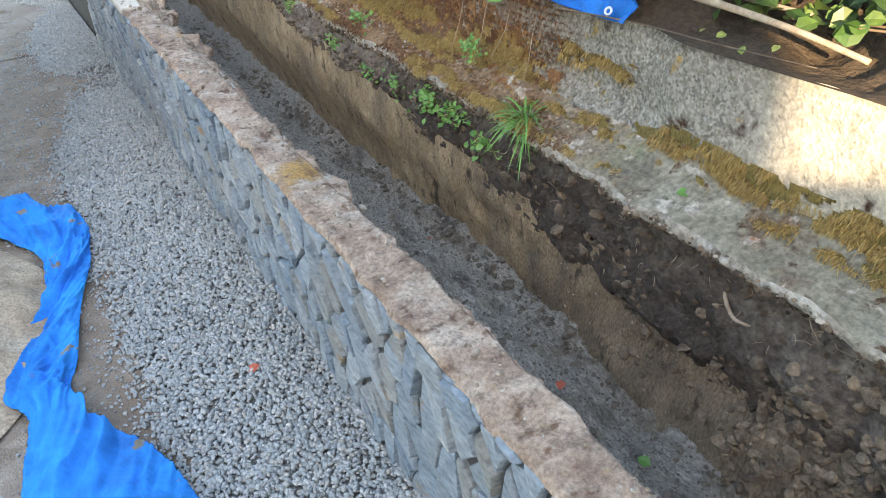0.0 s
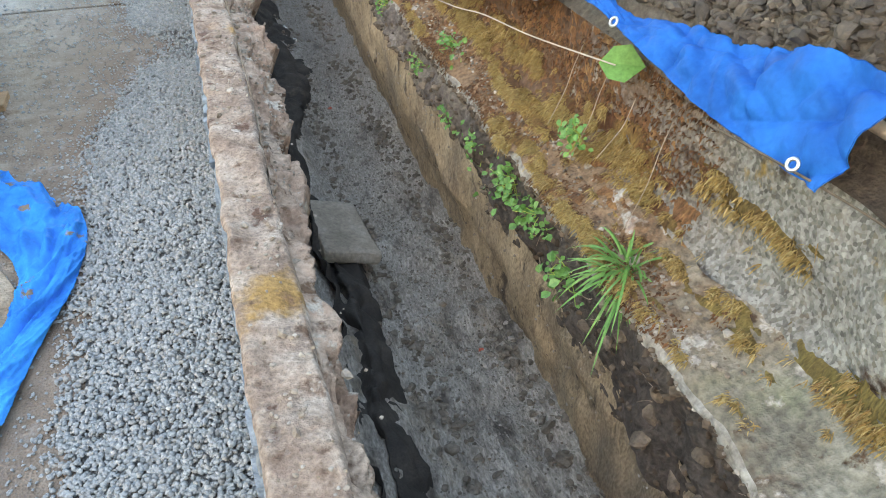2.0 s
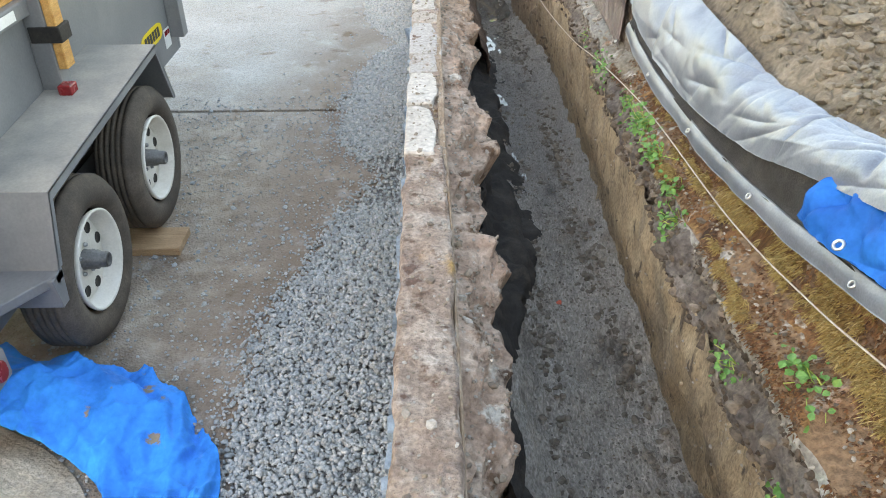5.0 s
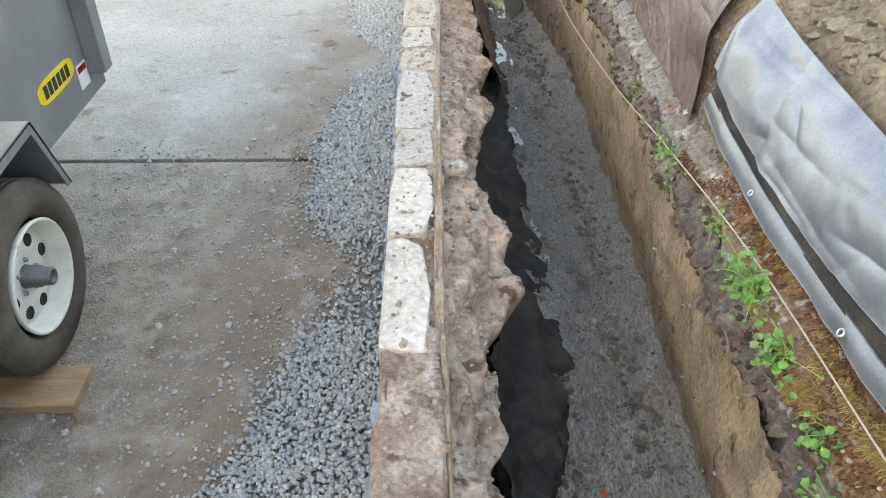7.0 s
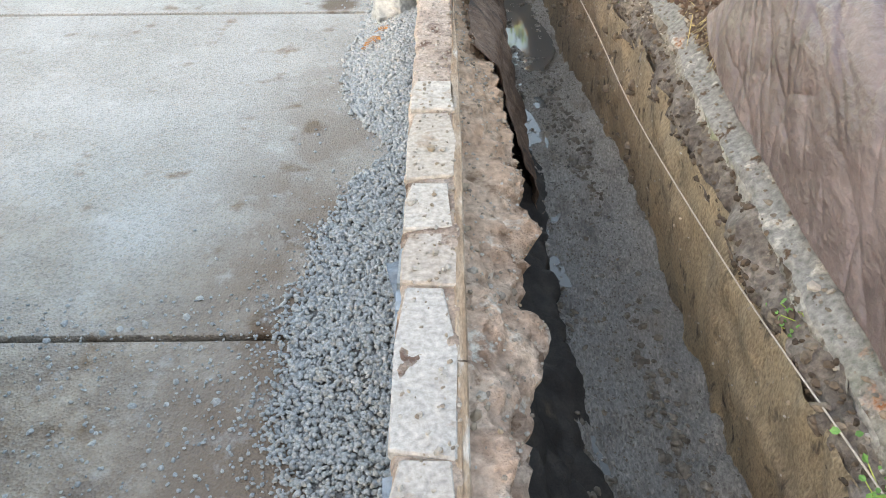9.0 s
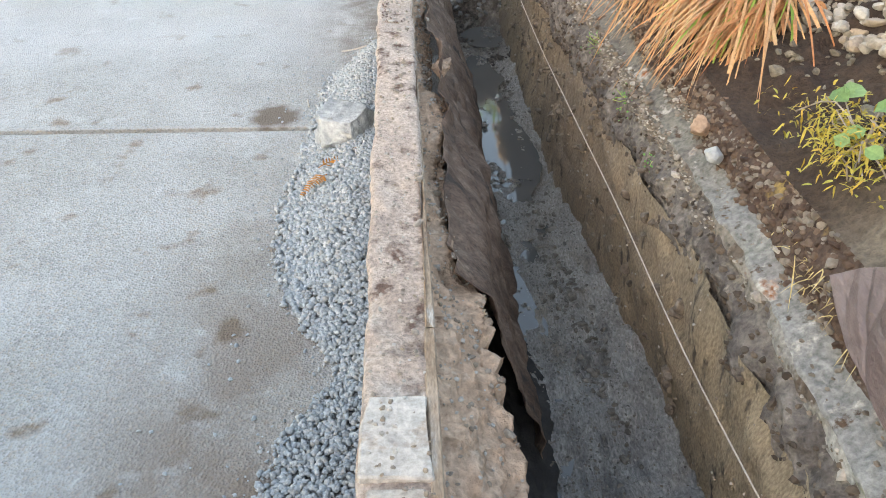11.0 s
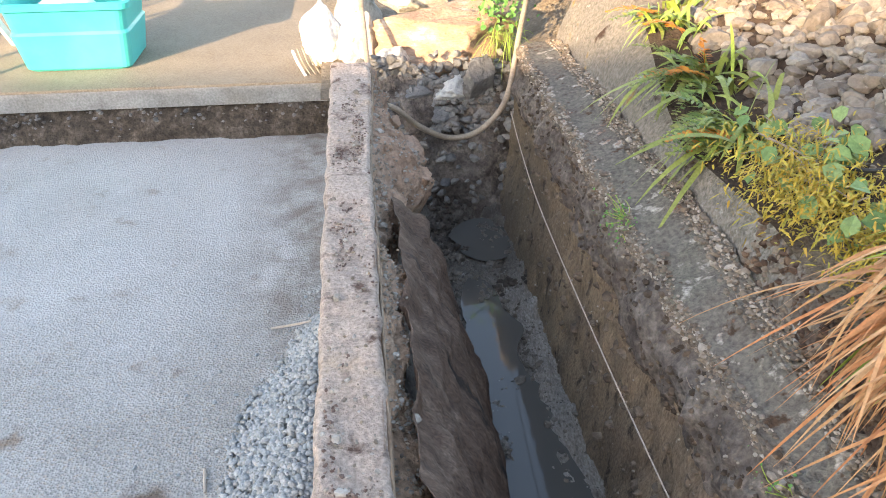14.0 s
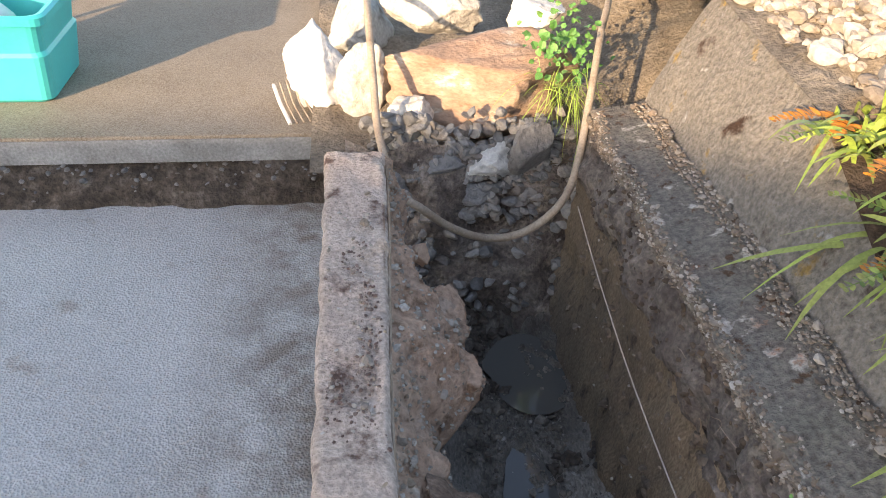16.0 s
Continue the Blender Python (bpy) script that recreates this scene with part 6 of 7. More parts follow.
n = 2300
cy = rs.uniform(9.2, 12.4, n)
cx = 1.74 + 0.08 * vn(cy * 3, 5.0) + rs.uniform(0, 1, n) * 1.1
cz = np.array([terrace_z(a, b) for a, b in zip(cx, cy)])
ob = scatter("broken_stones", np.stack([cx, cy, cz + 0.012], -1), rs.uniform(0.016, 0.055, n) * (1 + 0.8 * (rs.uniform(0, 1, n) > 0.93)), BANK_STONE, None, seed=45, shapes=pebble_shapes(10, 2, 0.3))
tagged(ob, "pale grey-brown broken stones heaped behind the plants", "rubble", kind="stuff")
n = 1500
cy = rs.uniform(6.3, 9.3, n)
cx = 1.66 + rs.uniform(0, 1, n) ** 1.2 * 1.0 + 0.45 * np.clip(6.9 - cy, 0, 1)
cz = np.array([terrace_z(a, b) for a, b in zip(cx, cy)])
ob = scatter("heap_stones", np.stack([cx, cy, cz + 0.014], -1), rs.uniform(0.012, 0.045, n), RUBBLE, None, seed=46, shapes=pebble_shapes(10, 2, 0.3))
tagged(ob, "tan broken stones on the heap behind the tarp", "rubble", kind="stuff")
pts = along(UPPER_S, 1500, 7.3, 10.6, 0.0, 1.0, rs)
BANK_CLOD = surface("bank_clod", [(0.05, 0.03, 0.022), (0.10, 0.062, 0.045), (0.18, 0.125, 0.09)], 20, 0.97, 0.7, 60, 0.01, island=True, random_cols=[(0.04, 0.024, 0.018), (0.11, 0.065, 0.045), (0.20, 0.14, 0.10), (0.30, 0.27, 0.23), (0.07, 0.04, 0.03)])
ob = scatter("bank_clods", pts, rs.uniform(0.005, 0.020, len(pts)), BANK_CLOD, trench_side, seed=47, shapes=pebble_shapes(8, 2, 0.35))
tagged(ob, "dark rusty clods on the bank under the grass", kind="stuff")
n = 7500
cy = rs.uniform(1.25, 3.4, n)
cx = np.interp(cy, ST_Y, up[:, 0]) + 0.12 + rs.uniform(0, 1, n) ** 1.5 * 0.9
cz = np.array([terrace_z(a, b) for a, b in zip(cx, cy)])
ob = scatter("dark_clods", np.stack([cx, cy, cz + 0.006], -1), rs.uniform(0.006, 0.022, n) * (1 + 1.0 * (rs.uniform(0, 1, n) > 0.9)), surface("damp_clod", [(0.045, 0.037, 0.031), (0.085, 0.071, 0.06), (0.14, 0.12, 0.10)], 20, 0.97, 0.8, 60, 0.012, island=True, random_cols=[(0.04, 0.033, 0.028), (0.08, 0.067, 0.056), (0.15, 0.128, 0.105), (0.06, 0.05, 0.043)]), None, seed=48, shapes=pebble_shapes(10, 2, 0.35))
tagged(ob, "dark damp earth clods behind the blue tarp", "clods", kind="stuff")
tube = root("irrigation_tube", (1.7, 10.35, 1.25), "thin black irrigation tube looping through the shrub", "tube")
v, f = tube_data(spline([(1.72, 10.75, terrace_z(1.72, 10.75) + 0.01), (1.56, 10.62, terrace_z(1.56, 10.62) + 0.09), (1.62, 10.42, terrace_z(1.62, 10.42) + 0.11), (1.82, 10.36, terrace_z(1.82, 10.36) + 0.09), (2.1, 10.40, terrace_z(2.1, 10.4) + 0.03), (2.4, 10.45, terrace_z(2.4, 10.45) + 0.01)], 50), 0.006, 8)
mesh_object("pipe", v, f, BLACK_DECAL, tube, smooth=True)

# ---- tarps on the bank ----
tarp = root("blue_tarp", (1.3, 2.4, 1.0), "deep blue tarp with metal eyelets draped over the bank", "tarp", "tarps on the bank")


def drape(low, top, bulge):
    m1 = [tuple(np.array(p) * 0.66 + np.array(q) * 0.34 + np.array((-bulge, 0, bulge))) for p, q in zip(low, top)]
    m2 = [tuple(np.array(p) * 0.33 + np.array(q) * 0.67 + np.array((-bulge, 0, bulge))) for p, q in zip(low, top)]
    return [low, m1, m2, top]


cloth("sheet", drape(LOW, TOP, 0.022), 180, 60, DEEP_BLUE, tarp, "creased blue woven plastic", fold=0.020, freq=(4.0, 11.0), seed=11.0, flip=True, creases=60, crease_h=0.022)
cloth("corner_flap", drape(LOW2, TOP2, 0.012), 200, 60, DEEP_BLUE, tarp, "hanging corner of the blue plastic", fold=0.022, freq=(4.0, 11.0), seed=12.5, flip=True, creases=70, crease_h=0.022)
eyelet((1.018, 3.13, 1.205), (-0.7, -0.2, 0.7), tarp)
eyelet((1.064, 1.185, 1.325), (-0.85, -0.2, 0.5), tarp)
eyelet((1.077, 1.93, 1.345), (-0.85, -0.2, 0.5), tarp)
eyelet((1.075, 2.24, 1.358), (-0.85, -0.2, 0.5), tarp)
tarp = root("silver_tarp", (1.2, 4.4, 0.9), "silver-grey tarp with a dark underside folded over the bank", "tarp", "tarps on the bank")
H0 = [(1.075, 5.44, 0.96), (1.07, 5.149, 0.923), (1.07, 4.574, 0.904), (1.07, 3.949, 0.937), (1.065, 3.255, 1.051), (1.065, 2.70, 1.18), (1.08, 2.42, 1.245)]
H1 = [(x + 0.014, y - 0.02, z + 0.066) for x, y, z in H0]
cloth("hem", [H0, [tuple((np.array(p) + np.array(q)) / 2 + np.array((-0.006, 0, 0.004))) for p, q in zip(H0, H1)], H1], 200, 10, SILVER_TARP, tarp, "pale hem with eyelets", fold=0.006, freq=(3.0, 9.0), seed=12.0, flip=True)
UN = [(x + 0.022, y, z) for x, y, z in U0]
HB = [(x + 0.012, y, z + 0.012) for x, y, z in H1]
# black strip: the underside, and the fold's shadow put into its colour
cloth("underside", [[(x - 0.004, y, z - 0.006) for x, y, z in H1], HB, [tuple(np.array(p) * 0.4 + np.array(q) * 0.6) for p, q in zip(HB, UN)], UN], 120, 14, FABRIC_BLACK, tarp, "black underside and shade in the fold", fold=0.008, freq=(3.0, 9.0), seed=14.0, flip=True)
cloth("sheet", [U0, U1, U2, U3], 340, 60, SILVER_TARP, tarp, "creased silver woven plastic", fold=0.008, freq=(2.0, 6.0), seed=13.0, flip=True, creases=80, crease_h=0.015)
for y in (4.9, 4.3, 3.7, 3.1):
    eyelet((1.062, y, float(np.interp(y, [2.7, 3.255, 3.95, 4.57, 5.15], [1.205, 1.08, 0.965, 0.932, 0.95]))), (-0.8, 0, 0.6), tarp, 0.012)
tarp = root("brown_tarp", (1.3, 6.6, 0.9), "wrinkled brown tarp lying over the earth heap", "tarp", "tarps on the bank")
L = [[(1.07, 5.53, 0.855), (1.075, 5.9, 0.875), (1.085, 6.45, 0.885), (1.10, 6.93, 0.89), (1.13, 7.3, 0.94), (1.16, 7.5, 1.0)],
     [(1.09, 5.57, 1.0), (1.10, 5.95, 1.02), (1.105, 6.4, 1.03), (1.12, 6.85, 1.04), (1.15, 7.18, 1.08), (1.18, 7.38, 1.12)],
     [(1.13, 5.62, 1.21), (1.15, 5.9, 1.25), (1.155, 6.25, 1.27), (1.17, 6.6, 1.28), (1.19, 6.9, 1.29), (1.21, 7.1, 1.30)],
     [(1.30, 5.70, 1.36), (1.32, 5.92, 1.40), (1.33, 6.18, 1.41), (1.34, 6.42, 1.415), (1.35, 6.66, 1.42), (1.36, 6.85, 1.42)],
     [(1.55, 5.82, 1.46), (1.56, 6.0, 1.47), (1.57, 6.18, 1.475), (1.575, 6.32, 1.475), (1.58, 6.46, 1.48), (1.58, 6.58, 1.48)]]
cloth("sheet", L, 520, 190, BROWN_TARP, tarp, "dull brown woven plastic", fold=0.008, freq=(1.6, 6.0), seed=17.0, flip=False, creases=240, crease_h=0.012, sharp=1.0)
eyelet((1.066, 5.56, 0.875), (-0.8, 0, 0.6), tarp, 0.012)

# ---- plants ----


def blades(origins, directions, lengths, widths, droop, rs, seg=6, curl=0.25):
    """Narrow bending blades; origins, directions (n, 3)."""
    n = len(origins)
    t = np.linspace(0, 1, seg + 1)
    d = directions / (np.linalg.norm(directions, axis=1, keepdims=True) + 1e-9)
    side = np.cross(d, [0, 0, 1.0])
    side /= np.linalg.norm(side, axis=1, keepdims=True) + 1e-6
    side = side + rs.normal(0, 0.35, (n, 3))
    side /= np.linalg.norm(side, axis=1, keepdims=True)
    wig = rs.normal(0, curl, (n, 3))
    wig[:, 2] *= 0.3
    L, W, D = (np.broadcast_to(np.asarray(a, float), (n,)) for a in (lengths, widths, droop))
    p = origins[:, None] + L[:, None, None] * (d[:, None] * t[None, :, None] + wig[:, None] * (t ** 2)[None, :, None] * 0.5)
    p[..., 2] -= (L * D)[:, None] * (t ** 2.2)[None]
    w = (W[:, None] * (np.sin(np.pi * (0.12 + 0.88 * t)) ** 0.7 * 0.5 + 0.02)[None])[..., None]
    a, b = p - side[:, None] * w, p + side[:, None] * w
    v = np.stack([a, b], 2).reshape(-1, 3)
    base = (np.arange(n) * (seg + 1) * 2)[:, None]
    k = np.arange(seg) * 2
    f = np.stack([base + k, base + k + 1, base + k + 3, base + k + 2], -1).reshape(-1, 4)
    return v, f.tolist()


def leaves(centres, normals, sizes, rs):
    """Small broad leaves, folded along the middle."""
    n = len(centres)
    nr = normals / (np.linalg.norm(normals, axis=1, keepdims=True) + 1e-9)
    u = np.cross(nr, rs.normal(size=(n, 3)))
    u /= np.linalg.norm(u, axis=1, keepdims=True) + 1e-9
    w = np.cross(nr, u)
    shape = np.array([(0, 0, 0), (0.30, 0.34, 0.10), (0.68, 0.40, 0.10), (1, 0, -0.10), (0.68, -0.40, 0.10), (0.30, -0.34, 0.10), (0.5, 0, 0.0)])
    s = np.asarray(sizes)[:, None, None]
    v = centres[:, None] + s * (shape[None, :, :1] * u[:, None] + shape[None, :, 1:2] * w[:, None] + shape[None, :, 2:] * nr[:, None])
    base = (np.arange(n) * 7)[:, None, None]
    f = np.array([(0, 1, 6), (1, 2, 6), (2, 3, 6), (3, 4, 6), (4, 5, 6), (5, 0, 6)])[None] + base
    return v.reshape(-1, 3), f.reshape(-1, 3).tolist()


def weed(at, spread, count, size, rs, flow=(-0.35, 0, -0.25)):
    count = int(count * 3.2)
    w = root("weed", at, "small leafy green weed growing from the trench bank", "weed", "weeds on the bank")
    c = np.array(at) + rs.normal(0, 1, (count, 3)) * np.array([spread * 0.5, spread, spread * 0.6])
    c[:, 0] -= 0.03
    nr = rs.normal(0, 0.55, (count, 3)) + np.array([-0.5, -0.2, 0.9])
    v, f = leaves(c, nr, rs.uniform(0.5, 1.3, count) * size * 0.62, rs)
    mesh_object("leaves", v, f, LEAF, w, "fresh green leaves")
    stems = [tube_data(spline([at, tuple(np.array(at) * 0.5 + c[i] * 0.5 + rs.normal(0, 0.01, 3)), tuple(c[i])], 6), 0.0014, 5) for i in range(0, count, 4)]
    v, f = joined(stems)
    mesh_object("stem", v, f, GREEN_BLADE, w, "thin green stems")


rs = np.random.RandomState(21)
for at, sp, k, s in (((0.955, 1.98, 0.72), 0.05, 26, 0.042), ((0.95, 2.20, 0.70), 0.06, 34, 0.040), ((0.94, 1.75, 0.66), 0.035, 14, 0.045), ((0.96, 2.55, 0.68), 0.05, 22, 0.034),
                     ((0.95, 2.85, 0.66), 0.035, 16, 0.034), ((1.03, 3.05, 0.86), 0.05, 22, 0.036), ((0.95, 3.28, 0.70), 0.035, 14, 0.030), ((0.97, 3.95, 0.76), 0.05, 26, 0.034), ((0.99, 4.35, 0.82), 0.05, 24, 0.036),
                     ((1.0, 4.62, 0.84), 0.055, 34, 0.038), ((1.01, 4.12, 0.80), 0.04, 18, 0.036), ((1.02, 5.42, 0.76), 0.07, 44, 0.028), ((1.03, 4.95, 0.80), 0.04, 14, 0.03), ((1.045, 1.98, 1.0), 0.04, 14, 0.04),
                     ((1.06, 6.02, 0.74), 0.04, 16, 0.026), ((1.12, 9.1, 0.72), 0.05, 22, 0.016), ((1.13, 11.05, 0.74), 0.06, 40, 0.018), ((1.11, 8.6, 0.70), 0.04, 20, 0.016), ((1.14, 9.75, 0.72), 0.06, 26, 0.016)):
    weed(at, sp, k, s, rs)

tuft = root("grass_tuft", (0.985, 1.52, 0.83), "green grass tuft on the lip of the ledge", "grass tuft")
n = 130
dr = rs.normal(0, 1, (n, 3)) * np.array([0.7, 0.7, 0.25]) + np.array([-0.3, -0.1, 0.6])
v, f = blades(np.array([(0.985, 1.52, 0.825)]) + rs.normal(0, 0.012, (n, 3)), dr, rs.uniform(0.10, 0.22, n), 0.0075, rs.uniform(0.3, 0.8, n), rs)
mesh_object("blades", v, f, LEAF, tuft, "thin green blades")

tuft = root("straw_tuft", (1.24, 7.5, 0.92), "pale dry straw tuft at the foot of the bank", "grass tuft")
n = 260
o = np.stack([rs.normal(1.25, 0.035, n), rs.normal(7.55, 0.13, n), rs.normal(0.93, 0.02, n)], -1)
v, f = blades(o, rs.normal(0, 0.6, (n, 3)) + np.array([-0.5, -0.1, 0.5]), rs.uniform(0.04, 0.11, n), 0.004, rs.uniform(0.3, 0.9, n), rs, 4)
ob = mesh_object("blades", v, f, surface("straw", [(0.40, 0.30, 0.12), (0.52, 0.41, 0.19), (0.60, 0.50, 0.28)], 12, 0.8, 0.2, 90, 0.002), tuft)
tagged(ob, "pale straw", kind="stuff")
# mossy growth on the ledge and the face above it: mats with a short fur on them
rs = np.random.RandomState(31)


RUST_MAT = surface("rust_moss_mat", [(0.10, 0.048, 0.027), (0.24, 0.115, 0.052), (0.37, 0.215, 0.095)], 7, 0.97, 1.0, 55, 0.022, (1, 2.2, 0.8), grain=0.65,
                   patches=[((0.07, 0.04, 0.027), 5, 0.57, 0.66), ((0.42, 0.40, 0.36), 6, 0.58, 0.66)])


def moss_mat(name, S, y0, y1, v0, v1, thick, cover, tag, fur, mat=MOSS_MAT, thin=0.42):
    """A raised mat over part of a swept surface, broken by gaps, with short hanging fur."""
    yy = S[:, 0, 1]
    i0, i1 = np.searchsorted(yy, y0), np.searchsorted(yy, y1)
    m = int((v1 - v0) * (S.shape[1] - 1)) * 3 + 1
    jj = np.linspace(v0, v1, m) * (S.shape[1] - 1)
    lo = np.clip(jj.astype(int), 0, S.shape[1] - 2)
    w = (jj - lo)[None, :, None]
    G = S[i0:i1, lo] * (1 - w) + S[i0:i1, lo + 1] * w
    k = np.arange(0, len(G) - 1, 0.5)
    a = k.astype(int)
    w = (k - a)[:, None, None]
    G = G[a] * (1 - w) + G[a + 1] * w
    edge = np.minimum(np.linspace(0, 1, m), np.linspace(1, 0, m))[None, :]
    ends = np.minimum(smooth01(G[..., 1], y0, y0 + 0.4), 1 - smooth01(G[..., 1], y1 - 0.5, y1))
    mask = fbm(G[..., 1] * 2.6, G[..., 2] * 9 + tag, G[..., 0] * 9, 4, 0.6) + cover + 1.6 * np.minimum(edge, 0.22) - 0.35 - 0.7 * (1 - ends) - thin * smooth01(G[..., 1], 2.0, 3.2)
    mask = mask + 0.30 * fbm(G[..., 1] * 14, G[..., 2] * 34 + tag, G[..., 0] * 34, 3, 0.7)
    h = 0.6 * thick * smooth01(mask, 0.0, 0.45) + 0.005 * fbm(G[..., 1] * 40, G[..., 2] * 60, G[..., 0] * 60, 2) - 0.004
    du, dv = np.gradient(G, axis=0), np.gradient(G, axis=1)
    nr = np.cross(du, dv)
    nr /= np.linalg.norm(nr, axis=-1, keepdims=True) + 1e-9
    nr *= np.where(nr[..., 2:] < 0, -1, 1)
    T = G + nr * h[..., None]
    idx = np.arange(T.shape[0] * m).reshape(-1, m)
    q = np.stack([idx[:-1, :-1], idx[1:, :-1], idx[1:, 1:], idx[:-1, 1:]], -1).reshape(-1, 4)
    on = (mask > 0.02)
    ok = on.reshape(-1)[q].any(1)
    used = np.unique(q[ok])
    new_id = np.zeros(T.shape[0] * m, int)
    new_id[used] = np.arange(len(used))
    ob = mesh_object(name, T.reshape(-1, 3)[used], new_id[q[ok]].tolist(), mat, trench_side, "", True)
    tagged(ob, "thick mat of dry yellow and rust moss", kind="stuff")
    if not fur:
        return None
    at = np.nonzero((rs.uniform(0, 1, mask.shape) < smooth01(mask, -0.12, 0.50) * smooth01(fbm(G[..., 1] * 11, G[..., 2] * 26, G[..., 0] * 26 + tag, 3, 0.6), -0.45, 0.35)).reshape(-1))[0]
    at = at[rs.randint(0, len(at), fur)]
    p = T.reshape(-1, 3)[at] + rs.normal(0, 0.004, (fur, 3))
    return p, nr.reshape(-1, 3)[at]


moss_mat("rust_mat", LEDGE_S, 1.3, 5.2, 0.48, 1.0, 0.010, 0.30, 11.0, 0, RUST_MAT, 0.0)
moss_mat("rust_mat", UPPER_S, 1.5, 5.2, 0.0, 1.0, 0.009, 0.40, 13.0, 0, RUST_MAT, 0.0)
fur_p, fur_n = [], []
for name, S, y0, y1, v0, v1, thick, cover, tag, fur in (("moss_mat", LEDGE_S, 0.75, 4.9, 0.50, 0.70, 0.016, -0.02, 0.0, 14000), ("moss_mat", LEDGE_S, -0.6, 4.9, 0.80, 1.0, 0.018, 0.0, 7.0, 14000),
                                                        ("moss_mat", UPPER_S, 0.9, 5.0, 0.0, 0.66, 0.018, 0.04, 3.0, 22000), ("moss_mat", UPPER_S, -1.2, 1.3, 0.0, 0.36, 0.014, 0.75, 3.0, 14000)):
    p, nrm = moss_mat(name, S, y0, y1, v0, v1, thick, cover, tag, fur)
    fur_p.append(p)
    fur_n.append(nrm)
p, nrm = np.concatenate(fur_p), np.concatenate(fur_n)
n = len(p)
v, f = blades(p, nrm * 0.6 + rs.normal(0, 0.35, (n, 3)) + np.array([-0.35, 0, -0.45]), rs.uniform(0.010, 0.032, n), rs.uniform(0.002, 0.0045, n), 0.5, rs, 2, 0.2)
ob = mesh_object("moss", v, f, MOSS, trench_side)
tagged(ob, "short dry yellow moss", kind="stuff")

pts = np.concatenate([along(LEDGE_S, 15000, 1.2, 5.4, 0.44, 1.0, rs), along(UPPER_S, 13000, 1.5, 5.2, 0.0, 1.0, rs)])
pts = pts[fbm(pts[:, 1] * 4.2, pts[:, 2] * 13, pts[:, 0] * 13 + 50, 4) > -0.1]
n = len(pts)
v, f = blades(pts, rs.normal(0, 0.5, (n, 3)) + np.array([-0.8, 0, 0.2]), rs.uniform(0.008, 0.018, n), rs.uniform(0.004, 0.008, n), 0.7, rs, 2, 0.2)
ob = mesh_object("rust_moss", v, f, surface("rust_moss", [(0.05, 0.025, 0.014), (0.12, 0.055, 0.026), (0.20, 0.10, 0.045)], 9, 0.97, 0.8, 120, 0.01, island=True, random_cols=[(0.05, 0.024, 0.014), (0.13, 0.05, 0.023), (0.24, 0.105, 0.045), (0.09, 0.05, 0.027), (0.27, 0.15, 0.06)]), trench_side)
tagged(ob, "dark rust-brown moss", kind="stuff")

# roots in the undercut
rs = np.random.RandomState(41)
tubes = []
for i in range(190):
    y = rs.choice([rs.uniform(0.1, 1.0), rs.uniform(-0.4, 1.0), rs.uniform(1.2, 2.4), rs.uniform(8.5, 12.3)])
    z = np.interp(y, [0, 2, 10, 12], [0.68, 0.66, 0.58, 0.55]) + rs.normal(0, 0.07)
    p = np.array([np.interp(y, [0, 2, 8, 12], [0.985, 0.965, 1.06, 1.12]), y, z])
    line = [p + np.array([0.03, 0, 0])]
    d = rs.normal(0, 0.6, 3) + np.array([-0.5, 0, -0.3])
    for k in range(6):
        d = d + rs.normal(0, 0.55, 3)
        line.append(line[-1] + d / np.linalg.norm(d) * rs.uniform(0.012, 0.035) * np.array([0.6, 1, 1]))
    tubes.append(tube_data(spline(line, 14), np.linspace(1, 0.35, 14) * rs.uniform(0.0009, 0.0028), 5))
v, f = joined(tubes)
ob = mesh_object("roots", v, f, ROOT, trench_side)
tagged(ob, "fine pale roots hanging from the soil", kind="stuff")
r = root("root_stub", (0.93, 0.42, 0.62), "short broken root sticking out of the bank", "root")
v, f = tube_data(spline([(0.99, 0.50, 0.64), (0.95, 0.45, 0.62), (0.93, 0.40, 0.605), (0.935, 0.35, 0.61)], 16), np.linspace(0.008, 0.004, 16), 8)
mesh_object("stub", v, f, ROOT, r, smooth=True)

# dangling dry stems over the mossy face
for i, (y, z0, z1) in enumerate(((1.62, 1.14, 0.84), (1.95, 1.14, 0.90), (2.12, 1.15, 0.93), (1.80, 1.12, 0.98))):
    s = root("dry_straw", (1.2, y, 1.0), "thin dry straw hanging over the mossy face", "straw", "dry straws")
    v, f = tube_data(spline([(1.10, y, z0 + 0.06), (1.065, y - 0.02, z0), (1.05, y - 0.01, (z0 + z1) / 2 + 0.03), (1.02, y + 0.02, z1 + 0.02)], 18), 0.0014, 6)
    mesh_object("stem", v, f, ROOT, s, smooth=True)

